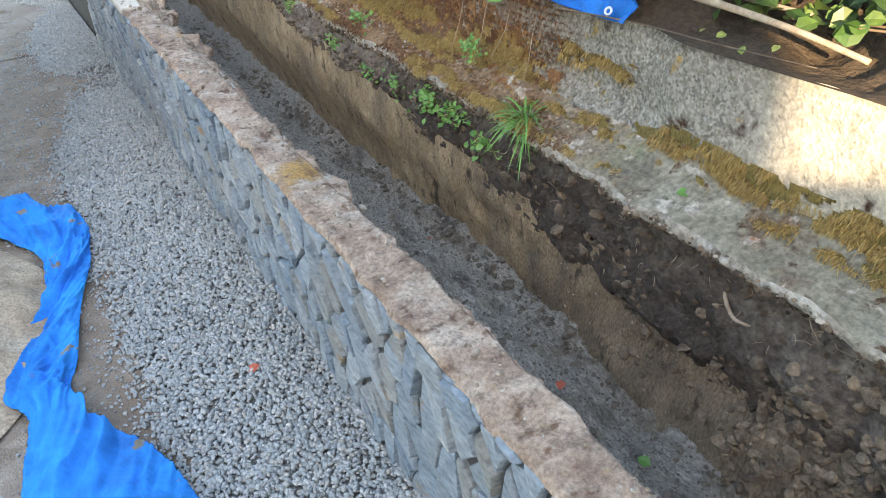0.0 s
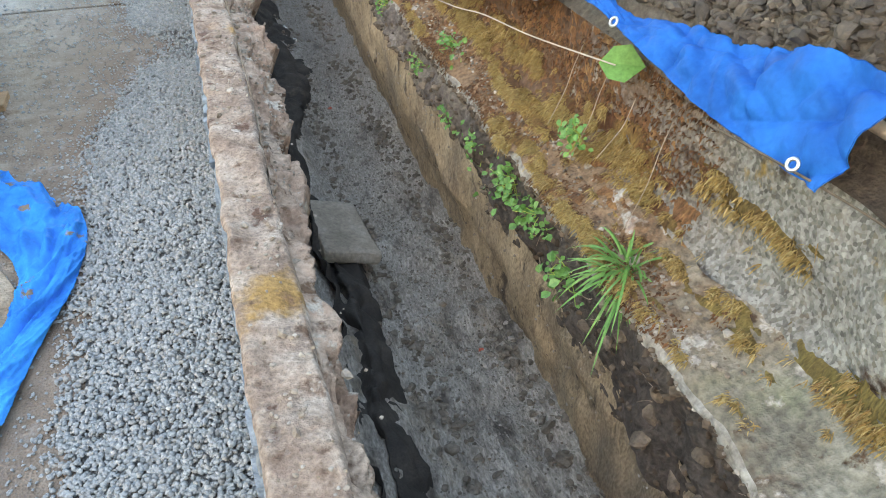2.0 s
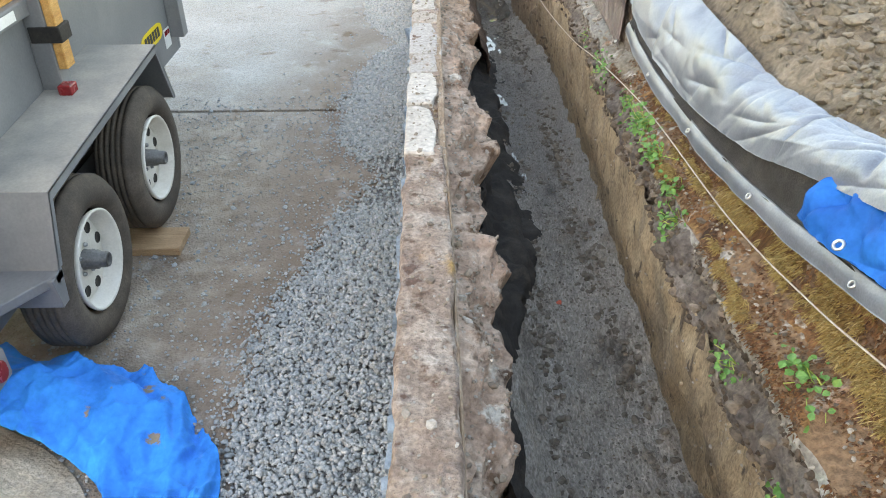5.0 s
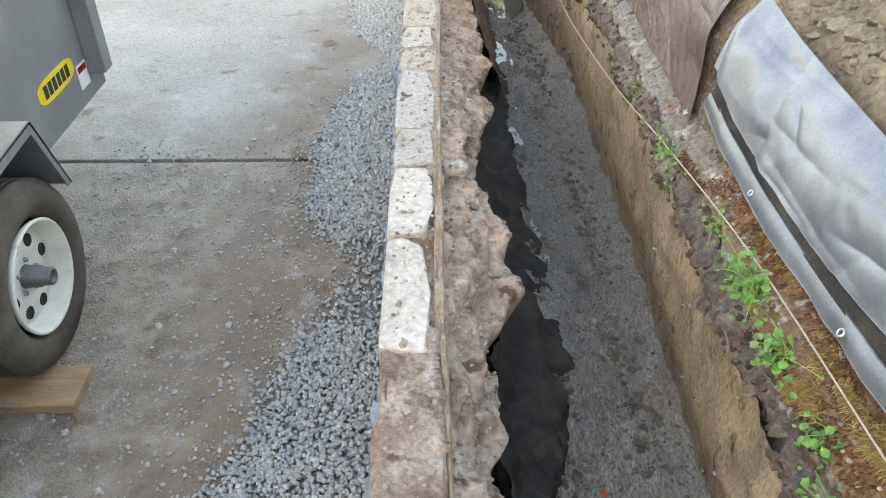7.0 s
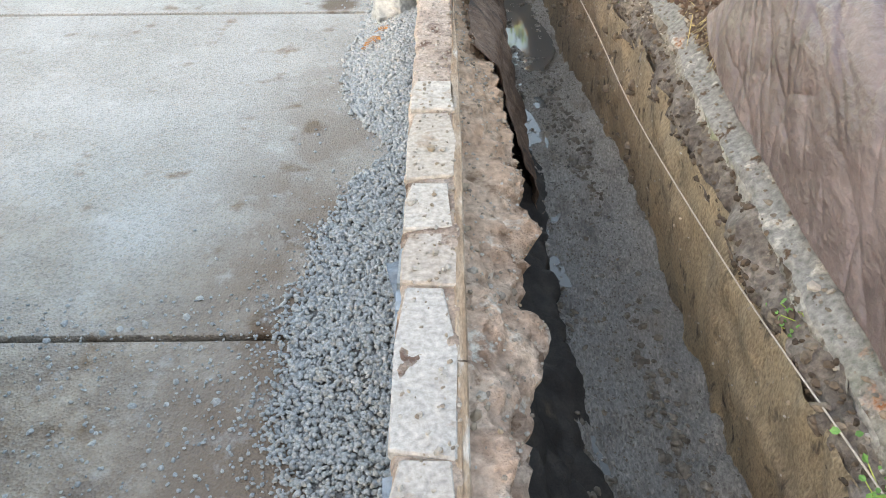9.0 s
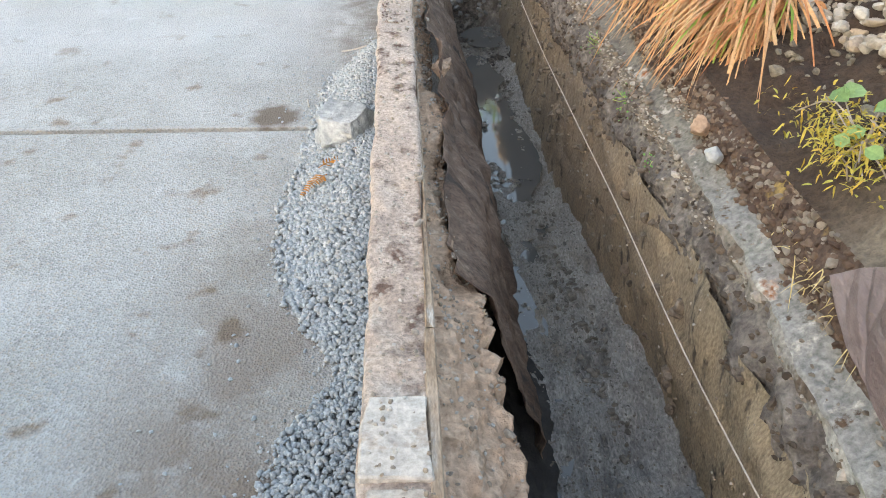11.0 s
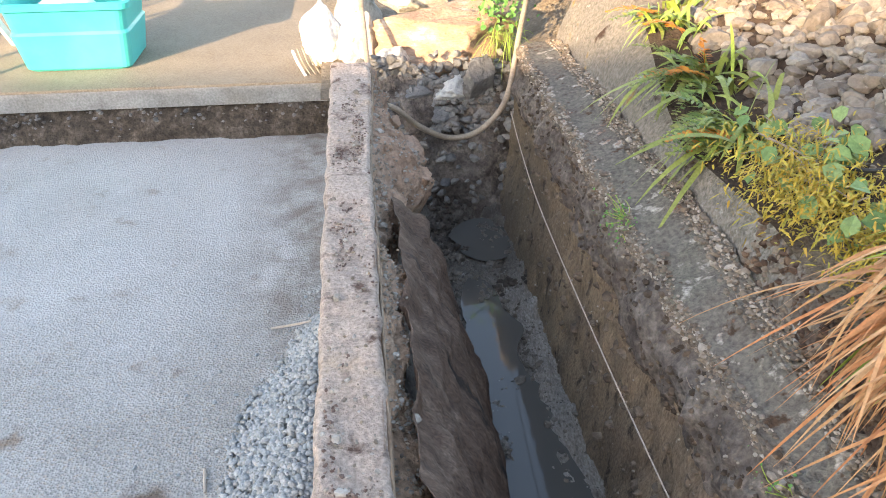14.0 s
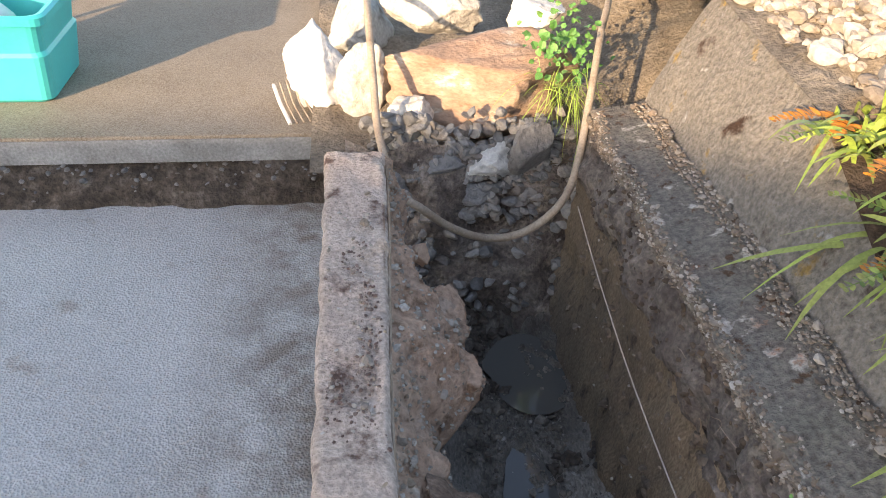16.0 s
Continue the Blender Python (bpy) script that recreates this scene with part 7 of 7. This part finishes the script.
# branches above the face
for i, (line, r) in enumerate((([(1.19, 1.2, 1.41), (1.2, 1.015, 1.398), (1.2, 0.768, 1.391), (1.2, 0.565, 1.38), (1.19, 0.35, 1.36)], 0.014), ([(1.32, 1.05, 1.41), (1.3, 0.924, 1.401), (1.3, 0.795, 1.395), (1.32, 0.62, 1.39)], 0.011),
                               ([(1.5, 1.3, 1.5), (1.45, 0.9, 1.47), (1.4, 0.6, 1.46), (1.36, 0.2, 1.44)], 0.012), ([(1.09, 1.5, 1.26), (1.10, 1.1, 1.30), (1.105, 0.8, 1.315), (1.13, 0.45, 1.33)], 0.003),
                               ([(1.42, 0.85, 1.33), (1.40, 0.78, 1.5), (1.38, 0.72, 1.66)], 0.009), ([(1.6, 0.35, 1.38), (1.48, 0.5, 1.52), (1.4, 0.7, 1.62)], 0.008))):
    b = root("dead_branch", line[0], "bare grey-brown branch lying on the bank", "branch", "dead branches")
    v, f = tube_data(spline(line, 24), np.linspace(1.0, 0.6, 24) * r * (1 + 0.08 * vn(np.arange(24) * 0.9, i)), 10)
    mesh_object("limb", v, f, DARK_BRANCH if i in (3, 5) else BRANCH, b, smooth=True)
shrub = root("leafy_shrub", (1.75, 0.7, 1.3), "dark green leafy shrub behind the branches", "shrub")
n = 2600
c = np.stack([rs.uniform(1.25, 1.95, n), rs.uniform(-0.6, 1.15, n), np.zeros(n)], -1)
c[:, 2] = 1.35 + 0.35 * (c[:, 0] - 1.20) + rs.uniform(0, 1, n) ** 1.5 * 0.40
c = c[fbm(c[:, 1] * 3, c[:, 0] * 4, c[:, 2] * 4, 2) > -0.25]
v, f = leaves(c, rs.normal(0, 0.6, (len(c), 3)) + np.array([-0.5, -0.2, 0.7]), rs.uniform(0.03, 0.085, len(c)), rs)
mesh_object("foliage", v, f, surface("dark_leaf", [(0.015, 0.045, 0.012), (0.035, 0.09, 0.022), (0.07, 0.14, 0.035)], 8, 0.5, 0.2, 90, 0.002, island=True, random_cols=[(0.012, 0.035, 0.010), (0.03, 0.08, 0.02), (0.09, 0.14, 0.035), (0.02, 0.05, 0.015)]), shrub)
v, f = joined([tube_data(spline([(1.62, c[i][1] * 0.7 + 0.2, 1.34), tuple(c[i] * 0.6 + np.array([0.64, 0.1, 0.54])), tuple(c[i])], 8), 0.004, 5) for i in range(0, len(c), 30)])
mesh_object("branching", v, f, DARK_BRANCH, shrub)
o = np.array([(1.13, 0.79, 1.325), (1.13, 0.69, 1.325), (1.14, 0.86, 1.32), (1.14, 0.60, 1.33)])
v, f = leaves(o, np.array([(-0.4, -0.3, 0.9), (-0.6, 0.1, 0.8), (-0.3, 0.3, 0.9), (-0.5, 0.0, 0.8)]), [0.034, 0.03, 0.026, 0.03], rs)
low = root("leafy_sprig", (1.13, 0.75, 1.31), "fresh green leaves lying on the edge of the bank", "weed")
mesh_object("leaves", v, f, BIG_LEAF, low)

# arching orange grass on the bank
rs = np.random.RandomState(51)
grass = root("ornamental_grass", (1.62, 9.0, 1.2), "arching clump of orange and green ornamental grass on the bank", "ornamental grass")
for name, mat, n in (("dry_blades", ORANGE_BLADE, 2300), ("green_blades", GREEN_BLADE, 200)):
    o = np.stack([rs.normal(1.53, 0.06, n), rs.uniform(8.85, 9.98, n), rs.normal(1.22, 0.04, n)], -1)
    o[:, 2] = np.maximum(o[:, 2], [terrace_z(a, q) - 0.02 for a, q in zip(o[:, 0], o[:, 1])])
    d = np.stack([rs.normal(-0.62, 0.36, n), rs.normal(-0.30, 0.48, n), rs.uniform(0.40, 1.1, n)], -1)
    v, f = blades(o, d, rs.uniform(0.22, 0.42, n), rs.uniform(0.007, 0.016, n), rs.uniform(0.85, 1.6, n), rs, 10, 0.5)
    mesh_object(name, v, f, mat, grass)


def frond(at, d, length, mat, parent, rs, width=0.05, pairs=16):
    """A fern frond: a stalk with narrow leaflets on both sides."""
    d = np.array(d, float)
    d /= np.linalg.norm(d)
    pts = [np.array(at) + d * length * t + np.array([0, 0, -0.35 * length * t * t]) for t in np.linspace(0, 1, 8)]
    line = spline(pts, pairs + 2)
    side = np.cross(d, [0, 0, 1.0])
    side /= np.linalg.norm(side) + 1e-9
    o, dd, ln = [], [], []
    for i in range(2, pairs + 2):
        for s in (-1, 1):
            o.append(line[i])
            dd.append(side * s + d * 0.5 + rs.normal(0, 0.08, 3))
            ln.append(width * (1.15 - i / (pairs + 2)) * rs.uniform(0.85, 1.1) + 0.006)
    v1, f1 = blades(np.array(o), np.array(dd), np.array(ln), width * 0.22, 0.15, rs, 3, 0.05)
    v2, f2 = tube_data(line, np.linspace(0.0025, 0.001, len(line)), 5)
    v, f = joined([(v1, f1), (v2, f2)])
    mesh_object("frond", v, f, mat, parent)


def clump(name, at, label, category, n_blade, reach, mats, rs, lean=(-0.35, -0.1, 0.8), spread=0.55, width=0.026, group=""):
    c = root(name, at, label, category, group)
    for mat, share in mats:
        n = int(n_blade * share)
        o = np.array(at) + rs.normal(0, 1, (n, 3)) * np.array([0.05, 0.09, 0.01])
        d = rs.normal(0, spread, (n, 3)) * np.array([1, 1, 0.5]) + np.array(lean)
        ln, dr = rs.uniform(0.5, 1.0, n) * reach, rs.uniform(0.35, 0.8, n)
        for i in range(n):
            v, f = blades(o[i:i + 1], d[i:i + 1], ln[i:i + 1], width, dr[i:i + 1], rs, 7, 0.2)
            mesh_object("blade", v, f, mat, c)
    return c


rs = np.random.RandomState(61)
for (x, y), lab, n_blade, reach, mats, lean, n_frond, n_rust in (
        ((1.67, 12.15), "sunlit yellow-green sword-leaved clump with an orange frond", 70, 0.36, [(GREEN_BLADE, 0.6), (BIG_LEAF, 0.4)], (-0.35, -0.15, 0.7), 4, 3),
        ((1.68, 11.72), "sword-leaved green clump with rusty fronds on the bank", 58, 0.50, [(BIG_LEAF, 0.8), (GREEN_BLADE, 0.2)], (-0.4, -0.25, 0.65), 13, 3),
        ((1.62, 11.18), "loose green clump with fern fronds on the bank", 50, 0.52, [(BIG_LEAF, 0.8), (GREEN_BLADE, 0.2)], (-0.45, -0.2, 0.65), 14, 2)):
    z = terrace_z(x, y)
    c = clump("iris_clump", (x, y, z - 0.01), lab, "plant", n_blade, reach, mats, rs, lean, width=0.022, group="bank plants")
    for i in range(n_frond):
        frond((x - 0.03, y + rs.normal(0, 0.08), z), (rs.normal(-0.7, 0.3), rs.normal(-0.3, 0.35), 0.40), rs.uniform(0.26, 0.40), RUST_LEAF if i < n_rust else BIG_LEAF, c, rs, 0.065)


SOFT_LEAF = surface("soft_leaf", [(0.10, 0.19, 0.06), (0.17, 0.28, 0.10), (0.25, 0.36, 0.15)], 12, 0.6, 0.2, 90, 0.002, island=True, random_cols=[(0.09, 0.17, 0.05), (0.20, 0.31, 0.11), (0.28, 0.36, 0.15)])


def feathery(at, spread, n, rs):
    s = root("yellow_shrub", at, "feathery yellow-green shrub spilling over the bank", "shrub", "yellow shrubs")
    o = np.array(at) + rs.normal(0, 1, (n, 3)) * np.array(spread)
    v, f = blades(o, rs.normal(0, 0.7, (n, 3)) + np.array([-0.3, 0, 0.1]), rs.uniform(0.012, 0.040, n), rs.uniform(0.004, 0.009, n), 0.4, rs, 3, 0.4)
    mesh_object("foliage", v, f, YELLOW_LEAF, s)
    k = n // 90
    v, f = leaves(o[::90][:k] + np.array([0.03, 0, 0.05]), rs.normal(0, 0.3, (k, 3)) + np.array([-0.4, -0.4, 0.8]), rs.uniform(0.045, 0.08, k), rs)
    mesh_object("round_leaves", v, f, SOFT_LEAF, s, "rounded soft green leaves")
    v, f = joined([tube_data(spline([at, tuple((np.array(at) + o[i]) / 2 + rs.normal(0, 0.03, 3)), tuple(o[i])], 7), 0.0025, 5) for i in range(0, n, max(1, n // 24))])
    mesh_object("branching", v, f, BRANCH, s)


feathery((1.52, 10.55, terrace_z(1.52, 10.55) + 0.06), (0.10, 0.18, 0.06), 4200, rs)
feathery((1.50, 10.15, terrace_z(1.5, 10.15) + 0.06), (0.07, 0.12, 0.05), 1600, rs)
feathery((1.37, 7.86, terrace_z(1.37, 7.86) + 0.03), (0.07, 0.13, 0.035), 1100, rs)

# ---- the far end ----
# seeds 171 and 173: grey stones, DARK_ROCK puts their shade into the colour
for nm, at, size, mat, lab, sd in (("boulder", (0.50, 13.42, 0.36), (0.17, 0.11, 0.12), DARK_ROCK, "grey broken stone in the trench end", 171), ("boulder", (0.78, 13.43, 0.38), (0.15, 0.10, 0.10), GREY_ROCK, "grey broken stone in the trench end", 172),
                                   ("boulder", (0.30, 13.40, 0.30), (0.12, 0.10, 0.10), DARK_ROCK, "grey broken stone in the trench end", 173), ("boulder", (0.64, 13.36, 0.22), (0.12, 0.08, 0.07), DARK_ROCK, "dark broken stone in the trench end", 174),
                                   ("boulder", (0.66, 13.92, 0.60), (0.50, 0.36, 0.31), TAN_ROCK, "layered tan boulder at the trench end", 71),
                                   ("boulder", (-0.10, 14.12, 0.56), (0.19, 0.20, 0.27), WHITE_ROCK, "rounded white boulder in the sun", 72),
                                   ("boulder", (0.13, 13.95, 0.52), (0.15, 0.17, 0.26), PALE_ROCK, "pale boulder in the sun", 73),
                                   ("boulder", (0.36, 13.62, 0.50), (0.15, 0.16, 0.19), PALE_ROCK, "pale broken boulder at the trench end", 74),
                                   ("boulder", (0.91, 13.36, 0.50), (0.13, 0.11, 0.14), DARK_ROCK, "squarish grey stone at the trench end", 75),
                                   ("boulder", (1.10, 14.40, 0.75), (0.16, 0.15, 0.17), WHITE_ROCK, "pale boulder behind the trench end", 76),
                                   ("boulder", (0.55, 14.6, 0.72), (0.25, 0.2, 0.20), PALE_ROCK, "pale boulder behind the trench end", 77),
                                   ("boulder", (0.15, 14.75, 0.60), (0.2, 0.2, 0.22), GREY_ROCK, "grey boulder behind the trench end", 78)):
    r = rock(nm, at, [1.2 * q for q in size], mat, None, "", sd, 5, 0.25, 16)
    tagged(r, lab, "boulder", "boulders at the trench end")
rs = np.random.RandomState(81)
n = 620
pts = np.stack([rs.uniform(0.15, 1.25, n), 13.12 + 0.36 * rs.uniform(0, 1, n), np.zeros(n)], -1)
pts[:, 1] = np.where(rs.uniform(0, 1, n) < 0.7, 13.30 + 0.2 * rs.uniform(0, 1, n), pts[:, 1])
pts[:, 2] = -0.49 + (pts[:, 1] - 13.05) / 0.40 * 0.98
ob = scatter("end_rubble", pts, rs.uniform(0.012, 0.05, n), DARK_ROCK, None, seed=14, shapes=pebble_shapes(10, 2, 0.3))
tagged(ob, "dark broken stones in the end of the trench", "rubble", kind="stuff")
n = 4600
pts = np.stack([1.66 + rs.uniform(0, 1, n) ** 0.9 * 1.4, rs.uniform(12.15, 15.4, n), np.zeros(n)], -1)
pts = pts[pts[:, 0] > 1.70 + 0.25 * (12.6 - pts[:, 1])]
pts = np.concatenate([pts, np.stack([rs.uniform(1.2, 1.36, 160), rs.uniform(13.25, 14.2, 160), np.zeros(160)], -1)])
pts[:, 2] = np.array([max(terrace_z(a, b), 0.46 + 0.3 * float(smooth01(a, 1.3, 2.2))) for a, b, _ in pts]) + 0.01
ob = scatter("pale_rubble", pts, rs.uniform(0.012, 0.040, len(pts)) * (1 + 0.9 * (rs.uniform(0, 1, len(pts)) > 0.93)), RUBBLE, None, seed=15, shapes=pebble_shapes(10, 2, 0.3))
tagged(ob, "sunlit pale rubble beyond the trench", "rubble", kind="stuff")
n = 500
pts = np.stack([rs.uniform(-3.5, 0.0, n), 13.72 + 0.14 * rs.uniform(0, 1, n), rs.uniform(0.02, 0.22, n)], -1)
ob = scatter("edge_stones", pts, rs.uniform(0.006, 0.022, n), DARK_ROCK, far_slab, seed=16)
tagged(ob, "broken stones under the slab edge", kind="stuff")

hose = root("hose", (0.7, 13.0, 0.2), "tan hose looped over the end of the trench", "hose")
H = [(0.19, 15.2, 0.72), (0.185, 14.6, 0.86), (0.178, 14.0, 0.93), (0.19, 13.6, 0.75), (0.205, 13.3, 0.60), (0.27, 13.0, 0.50), (0.36, 12.9, 0.475), (0.50, 12.95, 0.335), (0.677, 13.0, 0.235), (0.85, 13.02, 0.25), (1.0, 13.05, 0.37),
     (1.085, 13.15, 0.50), (1.18, 13.4, 0.74), (1.30, 13.75, 0.90), (1.43, 14.1, 0.95), (1.55, 14.6, 0.90), (1.6, 15.2, 0.8)]
v, f = tube_data(spline(H, 110), 0.018, 12)
mesh_object("pipe", v, f, HOSE, hose, smooth=True)

string = root("string_line", (1.0, 8.0, 0.5), "thin pale string stretched along the trench bank", "string")
S = [(1.066, 12.99, 0.40), (1.02, 12.4, 0.385), (0.985, 11.73, 0.385), (0.965, 10.6, 0.415), (0.965, 9.6, 0.45), (0.97, 8.63, 0.485), (0.975, 7.6, 0.50), (0.98, 6.33, 0.64), (0.98, 5.5, 0.785), (1.02, 4.7, 0.86), (1.04, 3.75, 0.90), (1.045, 3.19, 0.986), (1.05, 2.82, 1.07), (1.055, 2.4, 1.14), (1.07, 1.88, 1.245)]
v, f = tube_data(spline(S, 120), 0.0026, 6)
mesh_object("cord", v, f, TWINE, string, smooth=True)

# weed at the far end
rs = np.random.RandomState(91)
w = root("leafy_weed", (1.12, 13.75, 0.75), "sunlit green weed between the boulders", "weed")
n = 160
c = np.array([1.12, 13.72, 0.86]) + rs.normal(0, 1, (n, 3)) * np.array([0.10, 0.10, 0.09])
v, f = leaves(c, rs.normal(0, 0.6, (n, 3)) + np.array([-0.3, -0.4, 0.8]), rs.uniform(0.02, 0.05, n), rs)
mesh_object("leaves", v, f, LEAF, w)
o = np.array([1.10, 13.55, 0.72]) + rs.normal(0, 1, (90, 3)) * np.array([0.06, 0.05, 0.04])
v, f = blades(o, rs.normal(0, 0.5, (90, 3)) + np.array([-0.2, -0.5, 0.2]), rs.uniform(0.1, 0.28, 90), 0.004, 0.8, rs)
tagged(mesh_object("dry_grass", v, f, GREEN_BLADE, w), "thin yellow-green grass", kind="stuff")
# sticks against the white boulder
for i in range(7):
    s = root("stick", (-0.25, 14.0, 0.35), "thin bare stick leaning by the boulder", "stick", "sticks by the boulder")
    x = -0.34 + 0.035 * i
    v, f = tube_data([(x + 0.10, 13.90 + 0.01 * i, 0.355), (x + 0.04, 14.06, 0.40), (x, 14.20, 0.44 + 0.012 * i)], 0.005 if i else 0.011, 6)
    mesh_object("twig", v, f, BRANCH if i else WHITE_TAPE, s)

# teal tote
tote = root("storage_tote", (-1.88, 14.45, 0.35), "open teal plastic storage tote with white contents on the slab", "tote")


def tote_ring(z, inset, off=0.0):
    x0, x1, y0, y1 = -2.24 - inset, -1.50 + inset, 14.19 - inset, 14.72 + inset
    out = []
    r = 0.06
    for cx, cy, a0 in ((x1 - r, y1 - r, 0), (x0 + r, y1 - r, 90), (x0 + r, y0 + r, 180), (x1 - r, y0 + r, 270)):
        for k in range(5):
            a = radians(a0 + 22.5 * k)
            out.append((cx + r * math.cos(a), cy + r * math.sin(a), z))
    return out


rings = [tote_ring(0.351, -0.02), tote_ring(0.37, 0.0), tote_ring(0.62, 0.035), tote_ring(0.64, 0.022), tote_ring(0.80, 0.045), tote_ring(0.80, 0.085), tote_ring(0.84, 0.09), tote_ring(0.85, 0.07), tote_ring(0.84, 0.04), tote_ring(0.62, 0.015), tote_ring(0.37, -0.03)]
k = len(rings[0])
f = [[i * k + j, i * k + (j + 1) % k, (i + 1) * k + (j + 1) % k, (i + 1) * k + j] for i in range(len(rings) - 1) for j in range(k)]
f += [list(range(k))[::-1], list(range((len(rings) - 1) * k, len(rings) * k))]
mesh_object("tub", np.array(rings), f, TEAL, tote, "teal plastic tub with a rim")
rock_ob = rock("white_bag", (-1.95, 14.5, 0.66), (0.24, 0.18, 0.16), WHITE_PLASTIC, tote, "white plastic bag inside", 95, 3, 0.3, 0)
horse = root("sawhorse", (-2.75, 14.4, 0.35), "white sawhorse standing on the slab", "sawhorse")
for (x0, y0), (x1, y1) in (((-2.57, 13.98), (-2.80, 14.1)), ((-2.55, 14.88), (-2.80, 14.75)), ((-3.1, 13.98), (-2.84, 14.1)), ((-3.1, 14.88), (-2.84, 14.75))):
    v, f = tube_data([(x0, y0, 0.35), (x1, y1, 1.05)], 0.032, 4)
    mesh_object("leg", v, f, WHITE_PLASTIC, horse)
box_part("beam", (-2.87, 13.95, 1.04), (-2.77, 14.92, 1.10), WHITE_PLASTIC, horse)

# fallen leaves
rs = np.random.RandomState(97)
for x, y, z, s, mt, lab in ((0.852, 2.2, -0.05, 0.05, RED_LEAF, "red"), (0.657, 0.87, 0.06, 0.045, RED_LEAF, "red"), (0.85, 3.6, -0.10, 0.03, RED_LEAF, "red"), (0.98, 0.73, 0.862, 0.05, LEAF, "green"), (0.7, 0.5, 0.02, 0.05, LEAF, "green"), (-0.24, 1.65, 0.07, 0.05, RED_LEAF, "brown"), (0.72, 4.6, -0.12, 0.035, RED_LEAF, "red")):
    v, f = leaves(np.array([(x, y, z + 0.012)]), np.array([(-0.2, -0.2, 1.0)]), [s], rs)
    tagged(mesh_object("fallen_leaf", v, f, mt), lab + " fallen leaf lying on the ground", "leaf", "fallen leaves")
v, f = leaves(np.array([(1.06, 1.95, 1.225)]), np.array([(-0.7, -0.5, 0.55)]), [0.13], rs)
tagged(mesh_object("fallen_leaf", v, f, LEAF), "large green leaf lying against the tarp on the bank", "leaf", "fallen leaves")
# dry fern bits on the gravel
fern = root("dry_fern", (-0.25, 9.75, 0.1), "brown dry fern fronds lying on the gravel", "fern")
for at, d, l in (((-0.35, 9.62, 0.10), (0.8, 0.6, 0.25), 0.24), ((-0.30, 9.55, 0.10), (-0.5, -0.7, 0.2), 0.2), ((-0.1, 9.72, 0.13), (-0.4, 0.9, 0.2), 0.2)):
    frond(at, d, l, RUST_LEAF, fern, rs, 0.05, 12)
